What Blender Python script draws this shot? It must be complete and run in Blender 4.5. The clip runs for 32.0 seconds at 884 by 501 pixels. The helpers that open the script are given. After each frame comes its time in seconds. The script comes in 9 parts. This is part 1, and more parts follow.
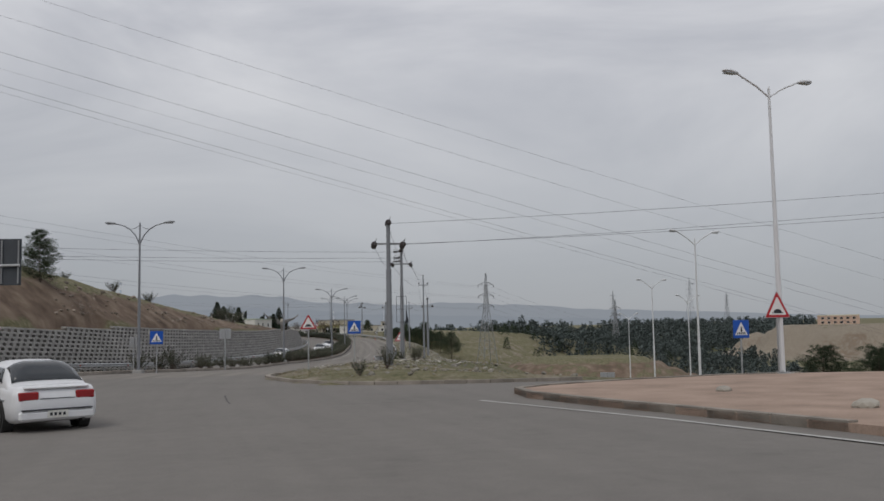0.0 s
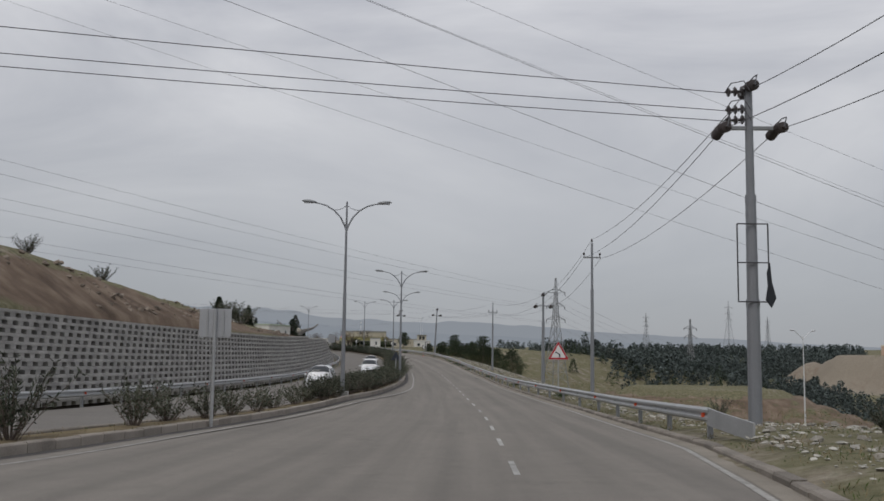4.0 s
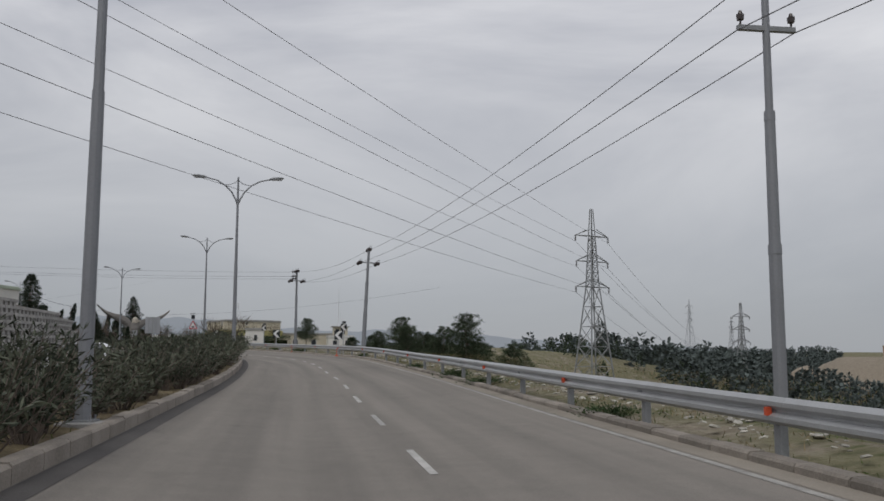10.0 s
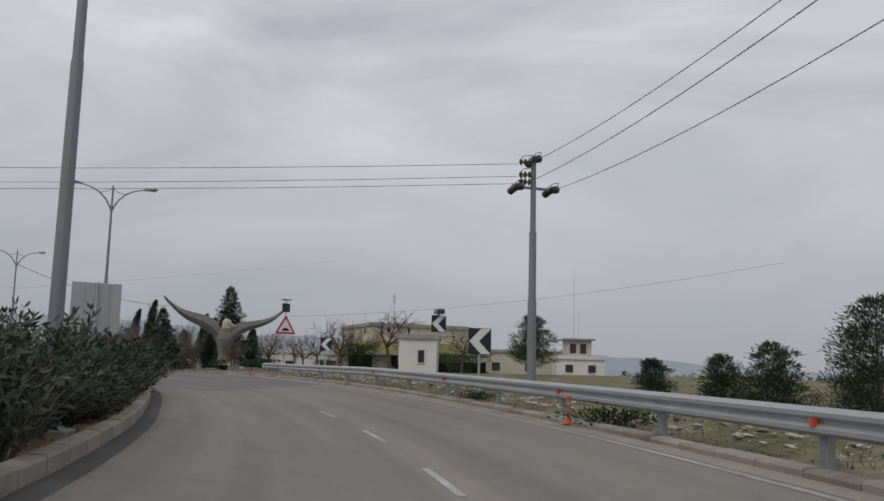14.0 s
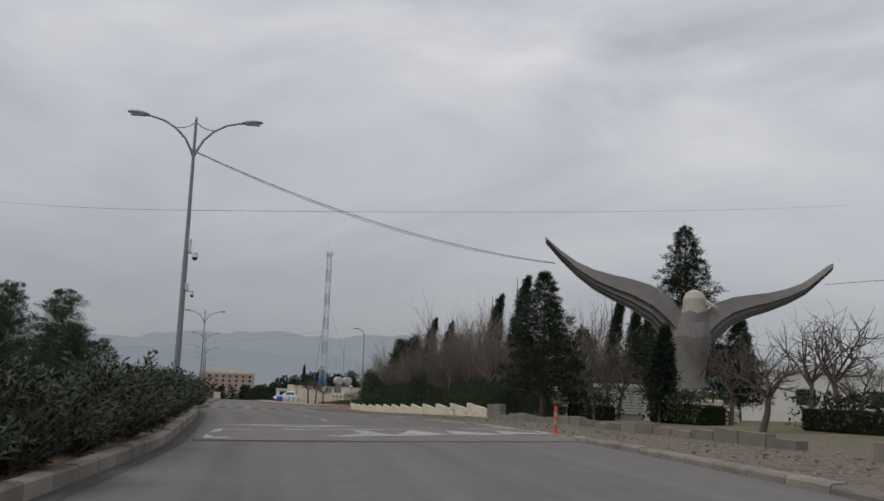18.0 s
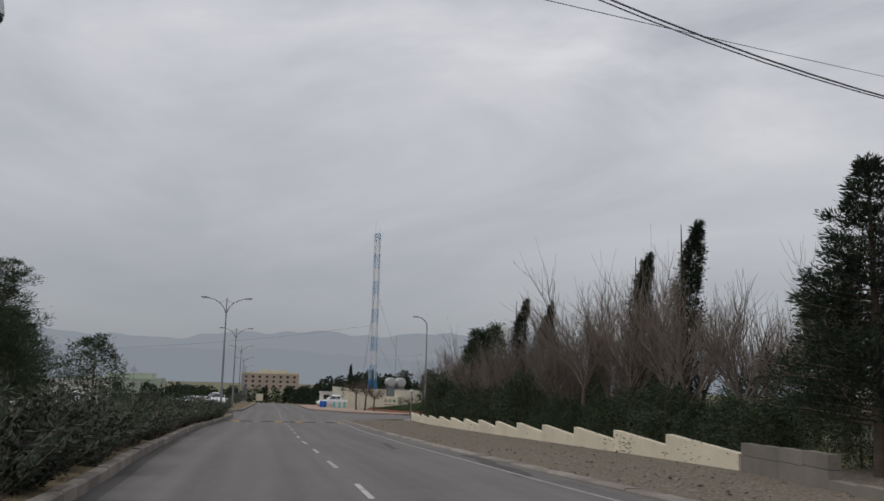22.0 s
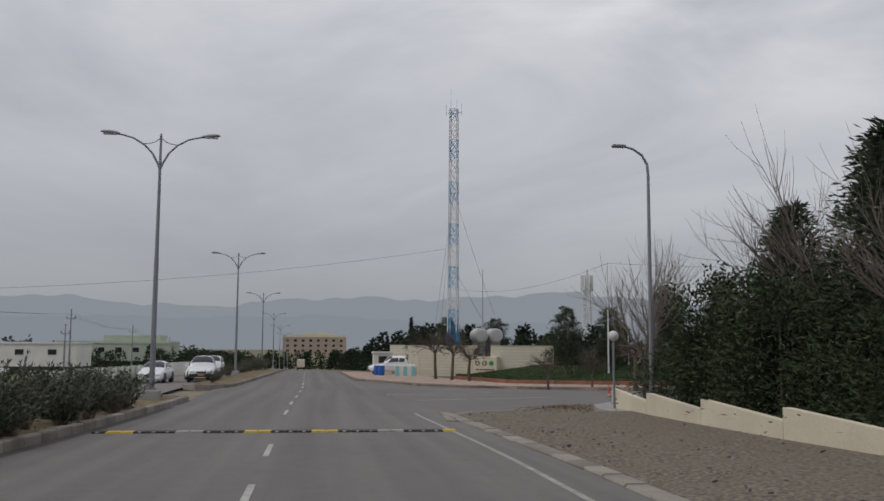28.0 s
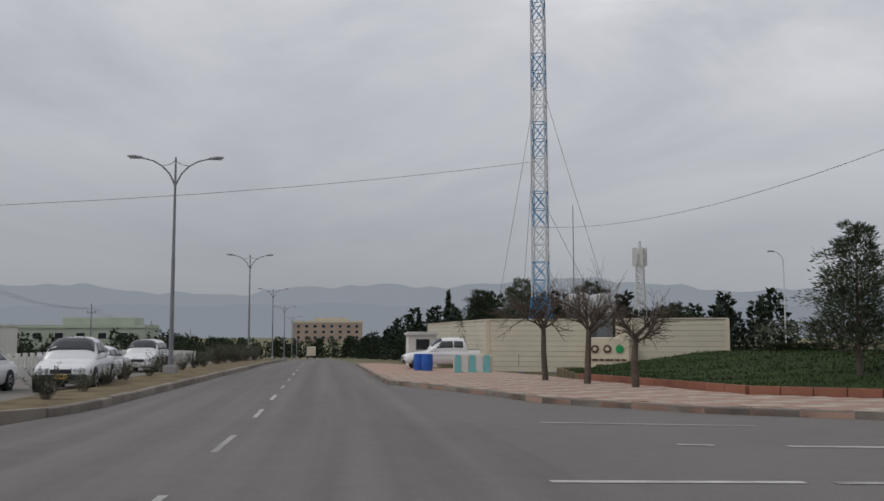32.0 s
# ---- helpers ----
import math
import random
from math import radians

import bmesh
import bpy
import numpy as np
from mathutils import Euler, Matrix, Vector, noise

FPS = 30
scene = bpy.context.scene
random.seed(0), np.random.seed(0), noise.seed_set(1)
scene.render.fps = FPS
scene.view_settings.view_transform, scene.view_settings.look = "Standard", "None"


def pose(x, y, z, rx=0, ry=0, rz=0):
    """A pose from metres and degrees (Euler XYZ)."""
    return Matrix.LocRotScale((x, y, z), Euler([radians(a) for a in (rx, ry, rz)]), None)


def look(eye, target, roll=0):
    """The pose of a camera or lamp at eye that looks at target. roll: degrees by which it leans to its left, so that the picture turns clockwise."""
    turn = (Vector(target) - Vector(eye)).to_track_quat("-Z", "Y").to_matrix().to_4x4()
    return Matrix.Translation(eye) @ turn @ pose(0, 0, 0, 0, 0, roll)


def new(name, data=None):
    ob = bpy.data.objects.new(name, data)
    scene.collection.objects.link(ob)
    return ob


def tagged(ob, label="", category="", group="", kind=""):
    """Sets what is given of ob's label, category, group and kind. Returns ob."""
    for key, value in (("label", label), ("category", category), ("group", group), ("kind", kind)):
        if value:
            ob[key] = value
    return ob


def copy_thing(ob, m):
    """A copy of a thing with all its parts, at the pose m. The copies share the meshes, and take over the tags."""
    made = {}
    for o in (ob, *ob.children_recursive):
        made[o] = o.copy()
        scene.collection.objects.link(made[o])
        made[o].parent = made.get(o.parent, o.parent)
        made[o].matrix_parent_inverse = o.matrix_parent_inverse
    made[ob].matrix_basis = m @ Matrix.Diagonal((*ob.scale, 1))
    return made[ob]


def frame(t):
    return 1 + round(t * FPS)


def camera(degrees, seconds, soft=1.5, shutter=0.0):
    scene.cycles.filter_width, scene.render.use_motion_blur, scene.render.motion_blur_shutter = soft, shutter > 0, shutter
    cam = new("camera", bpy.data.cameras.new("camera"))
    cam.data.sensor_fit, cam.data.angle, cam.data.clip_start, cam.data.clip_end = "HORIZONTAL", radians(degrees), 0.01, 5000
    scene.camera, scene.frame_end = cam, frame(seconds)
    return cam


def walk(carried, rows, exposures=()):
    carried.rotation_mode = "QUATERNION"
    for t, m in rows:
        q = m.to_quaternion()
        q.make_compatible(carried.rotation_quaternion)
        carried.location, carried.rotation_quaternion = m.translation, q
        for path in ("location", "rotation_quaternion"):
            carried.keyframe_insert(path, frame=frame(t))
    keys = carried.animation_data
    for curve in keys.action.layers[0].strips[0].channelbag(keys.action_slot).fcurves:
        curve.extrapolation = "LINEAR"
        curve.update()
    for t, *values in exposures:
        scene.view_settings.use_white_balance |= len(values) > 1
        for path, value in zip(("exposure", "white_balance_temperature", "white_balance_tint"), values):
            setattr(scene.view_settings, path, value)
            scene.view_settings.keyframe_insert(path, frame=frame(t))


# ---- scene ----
cam = camera(52.0, 32.0, soft=1.6)
PATH = [
    (0, (0.000, -0.000, 1.500), (0.0000, 1.9926, 1.6723), -1.03),
    (0.5, (-0.785, 4.412, 1.362), (-0.9234, 6.3994, 1.5387), -0.49),
    (1, (-2.219, 9.494, 1.236), (-2.5397, 11.4610, 1.4076), 0.42),
    (1.5, (-3.791, 14.946, 1.136), (-4.1084, 16.9121, 1.3181), 0.28),
    (2, (-5.738, 21.165, 1.063), (-6.0738, 23.1275, 1.2509), -0.30),
    (2.5, (-7.574, 27.339, 1.021), (-7.8816, 29.3051, 1.2230), -1.13),
    (3, (-9.131, 33.934, 0.983), (-9.4032, 35.9047, 1.1918), -0.28),
    (3.5, (-10.167, 40.615, 0.901), (-10.3459, 42.5962, 1.1067), -0.32),
    (4, (-10.929, 47.699, 0.811), (-10.9512, 49.6879, 1.0250), 0.80),
    (4.5, (-11.330, 54.861, 0.661), (-11.2873, 56.8492, 0.8757), 0.88),
    (6.5, (-10.939, 83.901, -0.319), (-10.7521, 85.8799, -0.0947), 1.81),
    (7, (-11.356, 92.009, -0.456), (-11.1432, 93.9849, -0.2308), 1.51),
    (7.5, (-11.296, 100.105, -0.583), (-11.0752, 102.0792, -0.3508), 1.54),
    (8, (-11.499, 108.657, -0.686), (-11.2840, 110.6321, -0.4519), 0.88),
    (8.5, (-11.792, 116.981, -0.755), (-11.6053, 118.9586, -0.5201), 1.31),
    (9, (-11.945, 125.299, -0.806), (-11.7892, 127.2791, -0.5725), 1.73),
    (9.5, (-12.365, 133.969, -0.822), (-12.2197, 135.9495, -0.5878), 1.55),
    (10, (-12.890, 142.369, -0.776), (-12.7471, 144.3499, -0.5411), 0.15),
    (10.5, (-13.367, 150.953, -0.668), (-13.2587, 152.9345, -0.4177), 0.22),
    (11, (-13.929, 159.568, -0.521), (-13.8423, 161.5498, -0.2651), 0.01),
    (11.5, (-14.529, 167.815, -0.347), (-14.4643, 169.7970, -0.0878), 0.05),
    (12, (-15.233, 176.815, -0.165), (-15.2108, 178.7981, 0.0967), 0.09),
    (12.5, (-16.133, 185.244, 0.015), (-16.1220, 187.2253, 0.2854), 0.12),
    (13, (-17.383, 193.743, 0.189), (-17.4750, 195.7219, 0.4647), 0.76),
    (13.5, (-19.079, 201.553, 0.347), (-19.1887, 203.5303, 0.6289), 0.80),
    (14, (-20.966, 209.629, 0.487), (-21.2089, 211.5947, 0.7664), 1.44),
    (14.5, (-22.982, 217.676, 0.624), (-23.3012, 219.6288, 0.9130), 1.20),
    (16.5, (-34.212, 244.706, 1.235), (-34.9937, 246.5231, 1.5288), 1.45),
    (17, (-37.208, 249.772, 1.324), (-38.0419, 251.5659, 1.6196), 0.98),
    (17.5, (-40.161, 254.215, 1.422), (-41.1120, 255.9490, 1.7204), 1.11),
    (18, (-43.024, 258.193, 1.512), (-44.0162, 259.9046, 1.8069), 2.09),
    (18.5, (-45.813, 261.936, 1.577), (-46.8391, 263.6301, 1.8520), 2.22),
    (19, (-48.287, 265.088, 1.630), (-49.3430, 266.7648, 1.9012), 2.26),
    (19.5, (-50.233, 267.510, 1.672), (-51.3005, 269.1798, 1.9424), 2.13),
    (20, (-51.991, 269.692, 1.706), (-53.0756, 271.3510, 1.9762), 2.28),
    (20.5, (-53.436, 271.403, 1.742), (-54.5473, 273.0448, 2.0039), 2.24),
    (21, (-54.489, 272.671, 1.794), (-55.5847, 274.3232, 2.0592), 1.92),
    (21.5, (-55.414, 273.797, 1.848), (-56.4934, 275.4565, 2.1314), 1.51),
    (22, (-56.458, 275.002, 1.877), (-57.5320, 276.6642, 2.1645), 1.49),
    (22.5, (-57.652, 276.358, 1.853), (-58.7534, 278.0050, 2.1257), 2.17),
    (23, (-58.815, 277.747, 1.793), (-59.9144, 279.4080, 1.9790), 2.00),
    (23.5, (-60.346, 279.516, 1.737), (-61.4495, 281.1713, 1.9425), 1.57),
    (24, (-62.301, 281.806, 1.689), (-63.4323, 283.4412, 1.9022), 1.17),
    (24.5, (-64.460, 284.245, 1.640), (-65.5893, 285.8824, 1.8533), 0.32),
    (25, (-67.098, 287.083, 1.587), (-68.2507, 288.7026, 1.8041), 0.68),
    (25.5, (-69.740, 290.136, 1.517), (-70.8887, 291.7599, 1.7296), -0.61),
    (27.5, (-82.963, 305.874, 0.889), (-84.0764, 307.5206, 1.1092), 0.54),
    (28, (-86.767, 310.227, 0.730), (-87.9268, 311.8428, 0.9376), 0.30),
    (28.5, (-90.611, 314.589, 0.575), (-91.7643, 316.2118, 0.7606), 0.09),
    (29, (-93.909, 318.262, 0.446), (-95.0976, 319.8598, 0.6270), -0.09),
    (29.5, (-96.575, 321.268, 0.348), (-97.7558, 322.8715, 0.5272), -0.49),
    (30, (-98.914, 323.879, 0.271), (-100.0954, 325.4824, 0.4538), -0.76),
    (30.5, (-101.063, 326.278, 0.212), (-102.2381, 327.8870, 0.3866), -0.85),
    (31, (-103.432, 328.909, 0.158), (-104.5970, 330.5251, 0.3319), -0.84),
    (31.5, (-106.162, 331.846, 0.097), (-107.3362, 333.4548, 0.2768), -0.43),
    (32, (-108.972, 334.865, 0.030), (-110.1596, 336.4645, 0.2099), -0.07),
]
walk(cam, [(t, look(eye, target, roll)) for t, eye, target, roll in PATH], exposures=[(0.0, 0.0), (32.0, 0.0)])

# ---- world and sun: a bright overcast sky with soft cloud sheets ----
world = bpy.data.worlds.new("overcast_sky")
scene.world = world
world.use_nodes = True
wn, wl = world.node_tree.nodes, world.node_tree.links
wn.clear()
w_out = wn.new("ShaderNodeOutputWorld")
w_bg = wn.new("ShaderNodeBackground")
w_sky = wn.new("ShaderNodeTexSky")
w_sky.sky_type = 'NISHITA'
w_sky.sun_disc = False
w_sky.sun_elevation = radians(48)
w_sky.sun_rotation = radians(200)
w_tc = wn.new("ShaderNodeTexCoord")
w_map = wn.new("ShaderNodeMapping")
w_map.inputs["Scale"].default_value = (1.0, 1.0, 3.2)
w_noise = wn.new("ShaderNodeTexNoise")
w_noise.inputs["Scale"].default_value = 1.7
w_noise.inputs["Detail"].default_value = 6.0
w_noise.inputs["Roughness"].default_value = 0.55
w_noise.inputs["Distortion"].default_value = 0.6
w_ramp = wn.new("ShaderNodeValToRGB")
w_ramp.color_ramp.elements[0].position = 0.32
w_ramp.color_ramp.elements[0].color = (0.44, 0.455, 0.51, 1)
w_ramp.color_ramp.elements[1].position = 0.68
w_ramp.color_ramp.elements[1].color = (0.80, 0.802, 0.83, 1)
# the cloud sheet thins to an even grey haze at the horizon
w_sep = wn.new("ShaderNodeSeparateXYZ")
w_hz = wn.new("ShaderNodeMapRange")
w_hz.inputs["From Min"].default_value = 0.0
w_hz.inputs["From Max"].default_value = 0.36
w_hmix = wn.new("ShaderNodeMix")
w_hmix.data_type = 'RGBA'
w_hside = wn.new("ShaderNodeMapRange")
w_hside.inputs["From Min"].default_value = 0.0
w_hside.inputs["From Max"].default_value = -0.8
w_hcol = wn.new("ShaderNodeMix")
w_hcol.data_type = 'RGBA'
w_hcol.inputs["A"].default_value = (0.365, 0.383, 0.413, 1)
w_hcol.inputs["B"].default_value = (0.295, 0.315, 0.345, 1)
w_skyg = wn.new("ShaderNodeVectorMath")
w_skyg.operation = 'SCALE'
w_skyg.inputs["Scale"].default_value = 0.05
w_mix = wn.new("ShaderNodeMix")
w_mix.data_type = 'RGBA'
w_mix.inputs["Factor"].default_value = 0.9
wl.new(w_tc.outputs["Generated"], w_map.inputs["Vector"])
wl.new(w_map.outputs["Vector"], w_noise.inputs["Vector"])
wl.new(w_noise.outputs["Fac"], w_ramp.inputs["Fac"])
wl.new(w_tc.outputs["Generated"], w_sep.inputs[0])
wl.new(w_sep.outputs["Z"], w_hz.inputs["Value"])
wl.new(w_sep.outputs["X"], w_hside.inputs["Value"])
wl.new(w_hside.outputs["Result"], w_hcol.inputs["Factor"])
wl.new(w_hcol.outputs["Result"], w_hmix.inputs["A"])
wl.new(w_hz.outputs["Result"], w_hmix.inputs["Factor"])
wl.new(w_ramp.outputs["Color"], w_hmix.inputs["B"])
wl.new(w_sky.outputs["Color"], w_skyg.inputs[0])
wl.new(w_skyg.outputs["Vector"], w_mix.inputs["A"])
wl.new(w_hmix.outputs["Result"], w_mix.inputs["B"])
wl.new(w_mix.outputs["Result"], w_bg.inputs["Color"])
w_bg.inputs["Strength"].default_value = 1.0
wl.new(w_bg.outputs["Background"], w_out.inputs["Surface"])

sun = new("sun", bpy.data.lights.new("sun", 'SUN'))
sun.data.energy = 1.0
sun.data.angle = radians(25)
sun.data.color = (1.0, 0.96, 0.9)
sun.matrix_world = look((0, 0, 100), (40, 70, 0))

# ---- materials ----
MATS = {}


def mat(name, base, rough=0.8, vary=0.25, scale=6.0, fine=60.0, bump=0.15, metal=0.0, tint=None, spec=0.4, perobj=0.0, island=0.0):
    """A surface with its colour broken up at two scales, fine relief, and, if asked, a shift of tone from piece to piece."""
    if name in MATS:
        return MATS[name]
    m = bpy.data.materials.new(name)
    m.use_nodes = True
    n, l = m.node_tree.nodes, m.node_tree.links
    b = n["Principled BSDF"]
    tc = n.new("ShaderNodeTexCoord")
    n1 = n.new("ShaderNodeTexNoise")
    n1.inputs["Scale"].default_value = scale
    n1.inputs["Detail"].default_value = 5.0
    n2 = n.new("ShaderNodeTexNoise")
    n2.inputs["Scale"].default_value = fine
    n2.inputs["Detail"].default_value = 3.0
    l.new(tc.outputs["Object"], n1.inputs["Vector"])
    l.new(tc.outputs["Object"], n2.inputs["Vector"])
    add = n.new("ShaderNodeMath")
    add.operation = 'MULTIPLY_ADD'
    add.inputs[1].default_value = 0.4
    l.new(n2.outputs["Fac"], add.inputs[0])
    mul = n.new("ShaderNodeMath")
    mul.operation = 'MULTIPLY'
    mul.inputs[1].default_value = 0.6
    l.new(n1.outputs["Fac"], mul.inputs[0])
    l.new(mul.outputs[0], add.inputs[2])
    src = add.outputs[0]
    for amount, node, out in ((perobj, "ShaderNodeObjectInfo", "Random"), (island, "ShaderNodeNewGeometry", "Random Per Island")):
        if amount:
            rnd = n.new(node)
            mm = n.new("ShaderNodeMath")
            mm.operation = 'MULTIPLY_ADD'
            mm.inputs[1].default_value = amount
            l.new(rnd.outputs[out], mm.inputs[0])
            l.new(src, mm.inputs[2])
            sub = n.new("ShaderNodeMath")
            sub.operation = 'SUBTRACT'
            sub.inputs[1].default_value = amount / 2
            l.new(mm.outputs[0], sub.inputs[0])
            src = sub.outputs[0]
    ramp = n.new("ShaderNodeValToRGB")
    lo = [max(0.0, c * (1 - vary)) for c in base]
    hi = [min(1.0, c * (1 + vary)) for c in (tint or base)]
    ramp.color_ramp.elements[0].position, ramp.color_ramp.elements[0].color = 0.3, (*lo, 1)
    ramp.color_ramp.elements[1].position, ramp.color_ramp.elements[1].color = 0.7, (*hi, 1)
    l.new(src, ramp.inputs["Fac"])
    l.new(ramp.outputs["Color"], b.inputs["Base Color"])
    b.inputs["Roughness"].default_value = rough
    b.inputs["Metallic"].default_value = metal
    b.inputs["Specular IOR Level"].default_value = spec
    if bump:
        bp = n.new("ShaderNodeBump")
        bp.inputs["Strength"].default_value = bump
        bp.inputs["Distance"].default_value = 0.02
        l.new(n2.outputs["Fac"], bp.inputs["Height"])
        l.new(bp.outputs["Normal"], b.inputs["Normal"])
    MATS[name] = m
    return m


def terrain_mat(name):
    """Winter grass, bare earth, red cut earth and gravel, shared out by the sheet's own cover attribute."""
    m = bpy.data.materials.new(name)
    m.use_nodes = True
    n, l = m.node_tree.nodes, m.node_tree.links
    b = n["Principled BSDF"]
    tc = n.new("ShaderNodeTexCoord")
    att = n.new("ShaderNodeAttribute")
    att.attribute_name = "cover"
    sep = n.new("ShaderNodeSeparateColor")
    l.new(att.outputs["Color"], sep.inputs[0])

    def noise(scale, detail=6.0):
        q = n.new("ShaderNodeTexNoise")
        q.inputs["Scale"].default_value, q.inputs["Detail"].default_value = scale, detail
        l.new(tc.outputs["Object"], q.inputs["Vector"])
        return q

    def ramp(q, stops):
        r = n.new("ShaderNodeValToRGB")
        while len(r.color_ramp.elements) < len(stops):
            r.color_ramp.elements.new(0.5)
        for e, (p, c) in zip(r.color_ramp.elements, stops):
            e.position, e.color = p, (*c, 1)
        l.new(q.outputs["Fac"], r.inputs["Fac"])
        return r

    def mix(a, c, fac):
        q = n.new("ShaderNodeMix")
        q.data_type = 'RGBA'
        l.new(fac, q.inputs["Factor"])
        l.new(a, q.inputs["A"])
        l.new(c, q.inputs["B"])
        return q.outputs["Result"]

    def sharpen(channel, q):
        a = n.new("ShaderNodeMath")
        a.operation = 'ADD'
        l.new(channel, a.inputs[0])
        l.new(q.outputs["Fac"], a.inputs[1])
        r = n.new("ShaderNodeMapRange")
        r.inputs["From Min"].default_value, r.inputs["From Max"].default_value = 0.9, 1.1
        l.new(a.outputs[0], r.inputs["Value"])
        return r.outputs["Result"]

    big, mid, fine, tiny = noise(0.08), noise(0.55), noise(3.0), noise(14.0)
    grass = ramp(fine, [(0.25, (0.085, 0.088, 0.045)), (0.5, (0.16, 0.15, 0.09)), (0.75, (0.24, 0.22, 0.15))])
    earth = ramp(fine, [(0.25, (0.15, 0.125, 0.095)), (0.5, (0.25, 0.215, 0.17)), (0.75, (0.36, 0.325, 0.275))])
    red = ramp(mid, [(0.25, (0.085, 0.062, 0.047)), (0.5, (0.165, 0.122, 0.092)), (0.75, (0.27, 0.215, 0.165))])
    gravel = ramp(tiny, [(0.3, (0.095, 0.08, 0.062)), (0.5, (0.17, 0.146, 0.116)), (0.7, (0.27, 0.24, 0.2))])
    green = ramp(mid, [(0.2, (0.045, 0.055, 0.020)), (0.8, (0.105, 0.112, 0.048))])
    c = mix(grass.outputs["Color"], earth.outputs["Color"], sharpen(sep.outputs["Red"], mid))
    c = mix(c, red.outputs["Color"], sharpen(sep.outputs["Green"], mid))
    c = mix(c, gravel.outputs["Color"], sharpen(sep.outputs["Blue"], mid))
    c = mix(c, green.outputs["Color"], sharpen(att.outputs["Alpha"], fine))
    l.new(c, b.inputs["Base Color"])
    b.inputs["Roughness"].default_value = 0.95
    b.inputs["Specular IOR Level"].default_value = 0.15
    bp = n.new("ShaderNodeBump")
    bp.inputs["Strength"].default_value, bp.inputs["Distance"].default_value = 0.6, 0.12
    s2 = n.new("ShaderNodeMath")
    s2.operation = 'ADD'
    l.new(fine.outputs["Fac"], s2.inputs[0])
    l.new(tiny.outputs["Fac"], s2.inputs[1])
    l.new(s2.outputs[0], bp.inputs["Height"])
    l.new(bp.outputs["Normal"], b.inputs["Normal"])
    MATS[name] = m
    return m


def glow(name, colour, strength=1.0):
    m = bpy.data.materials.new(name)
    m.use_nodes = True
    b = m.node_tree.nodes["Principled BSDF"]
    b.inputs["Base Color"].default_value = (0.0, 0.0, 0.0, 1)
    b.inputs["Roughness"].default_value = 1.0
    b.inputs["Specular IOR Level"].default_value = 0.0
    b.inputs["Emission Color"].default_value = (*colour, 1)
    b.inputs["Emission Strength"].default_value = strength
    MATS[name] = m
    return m


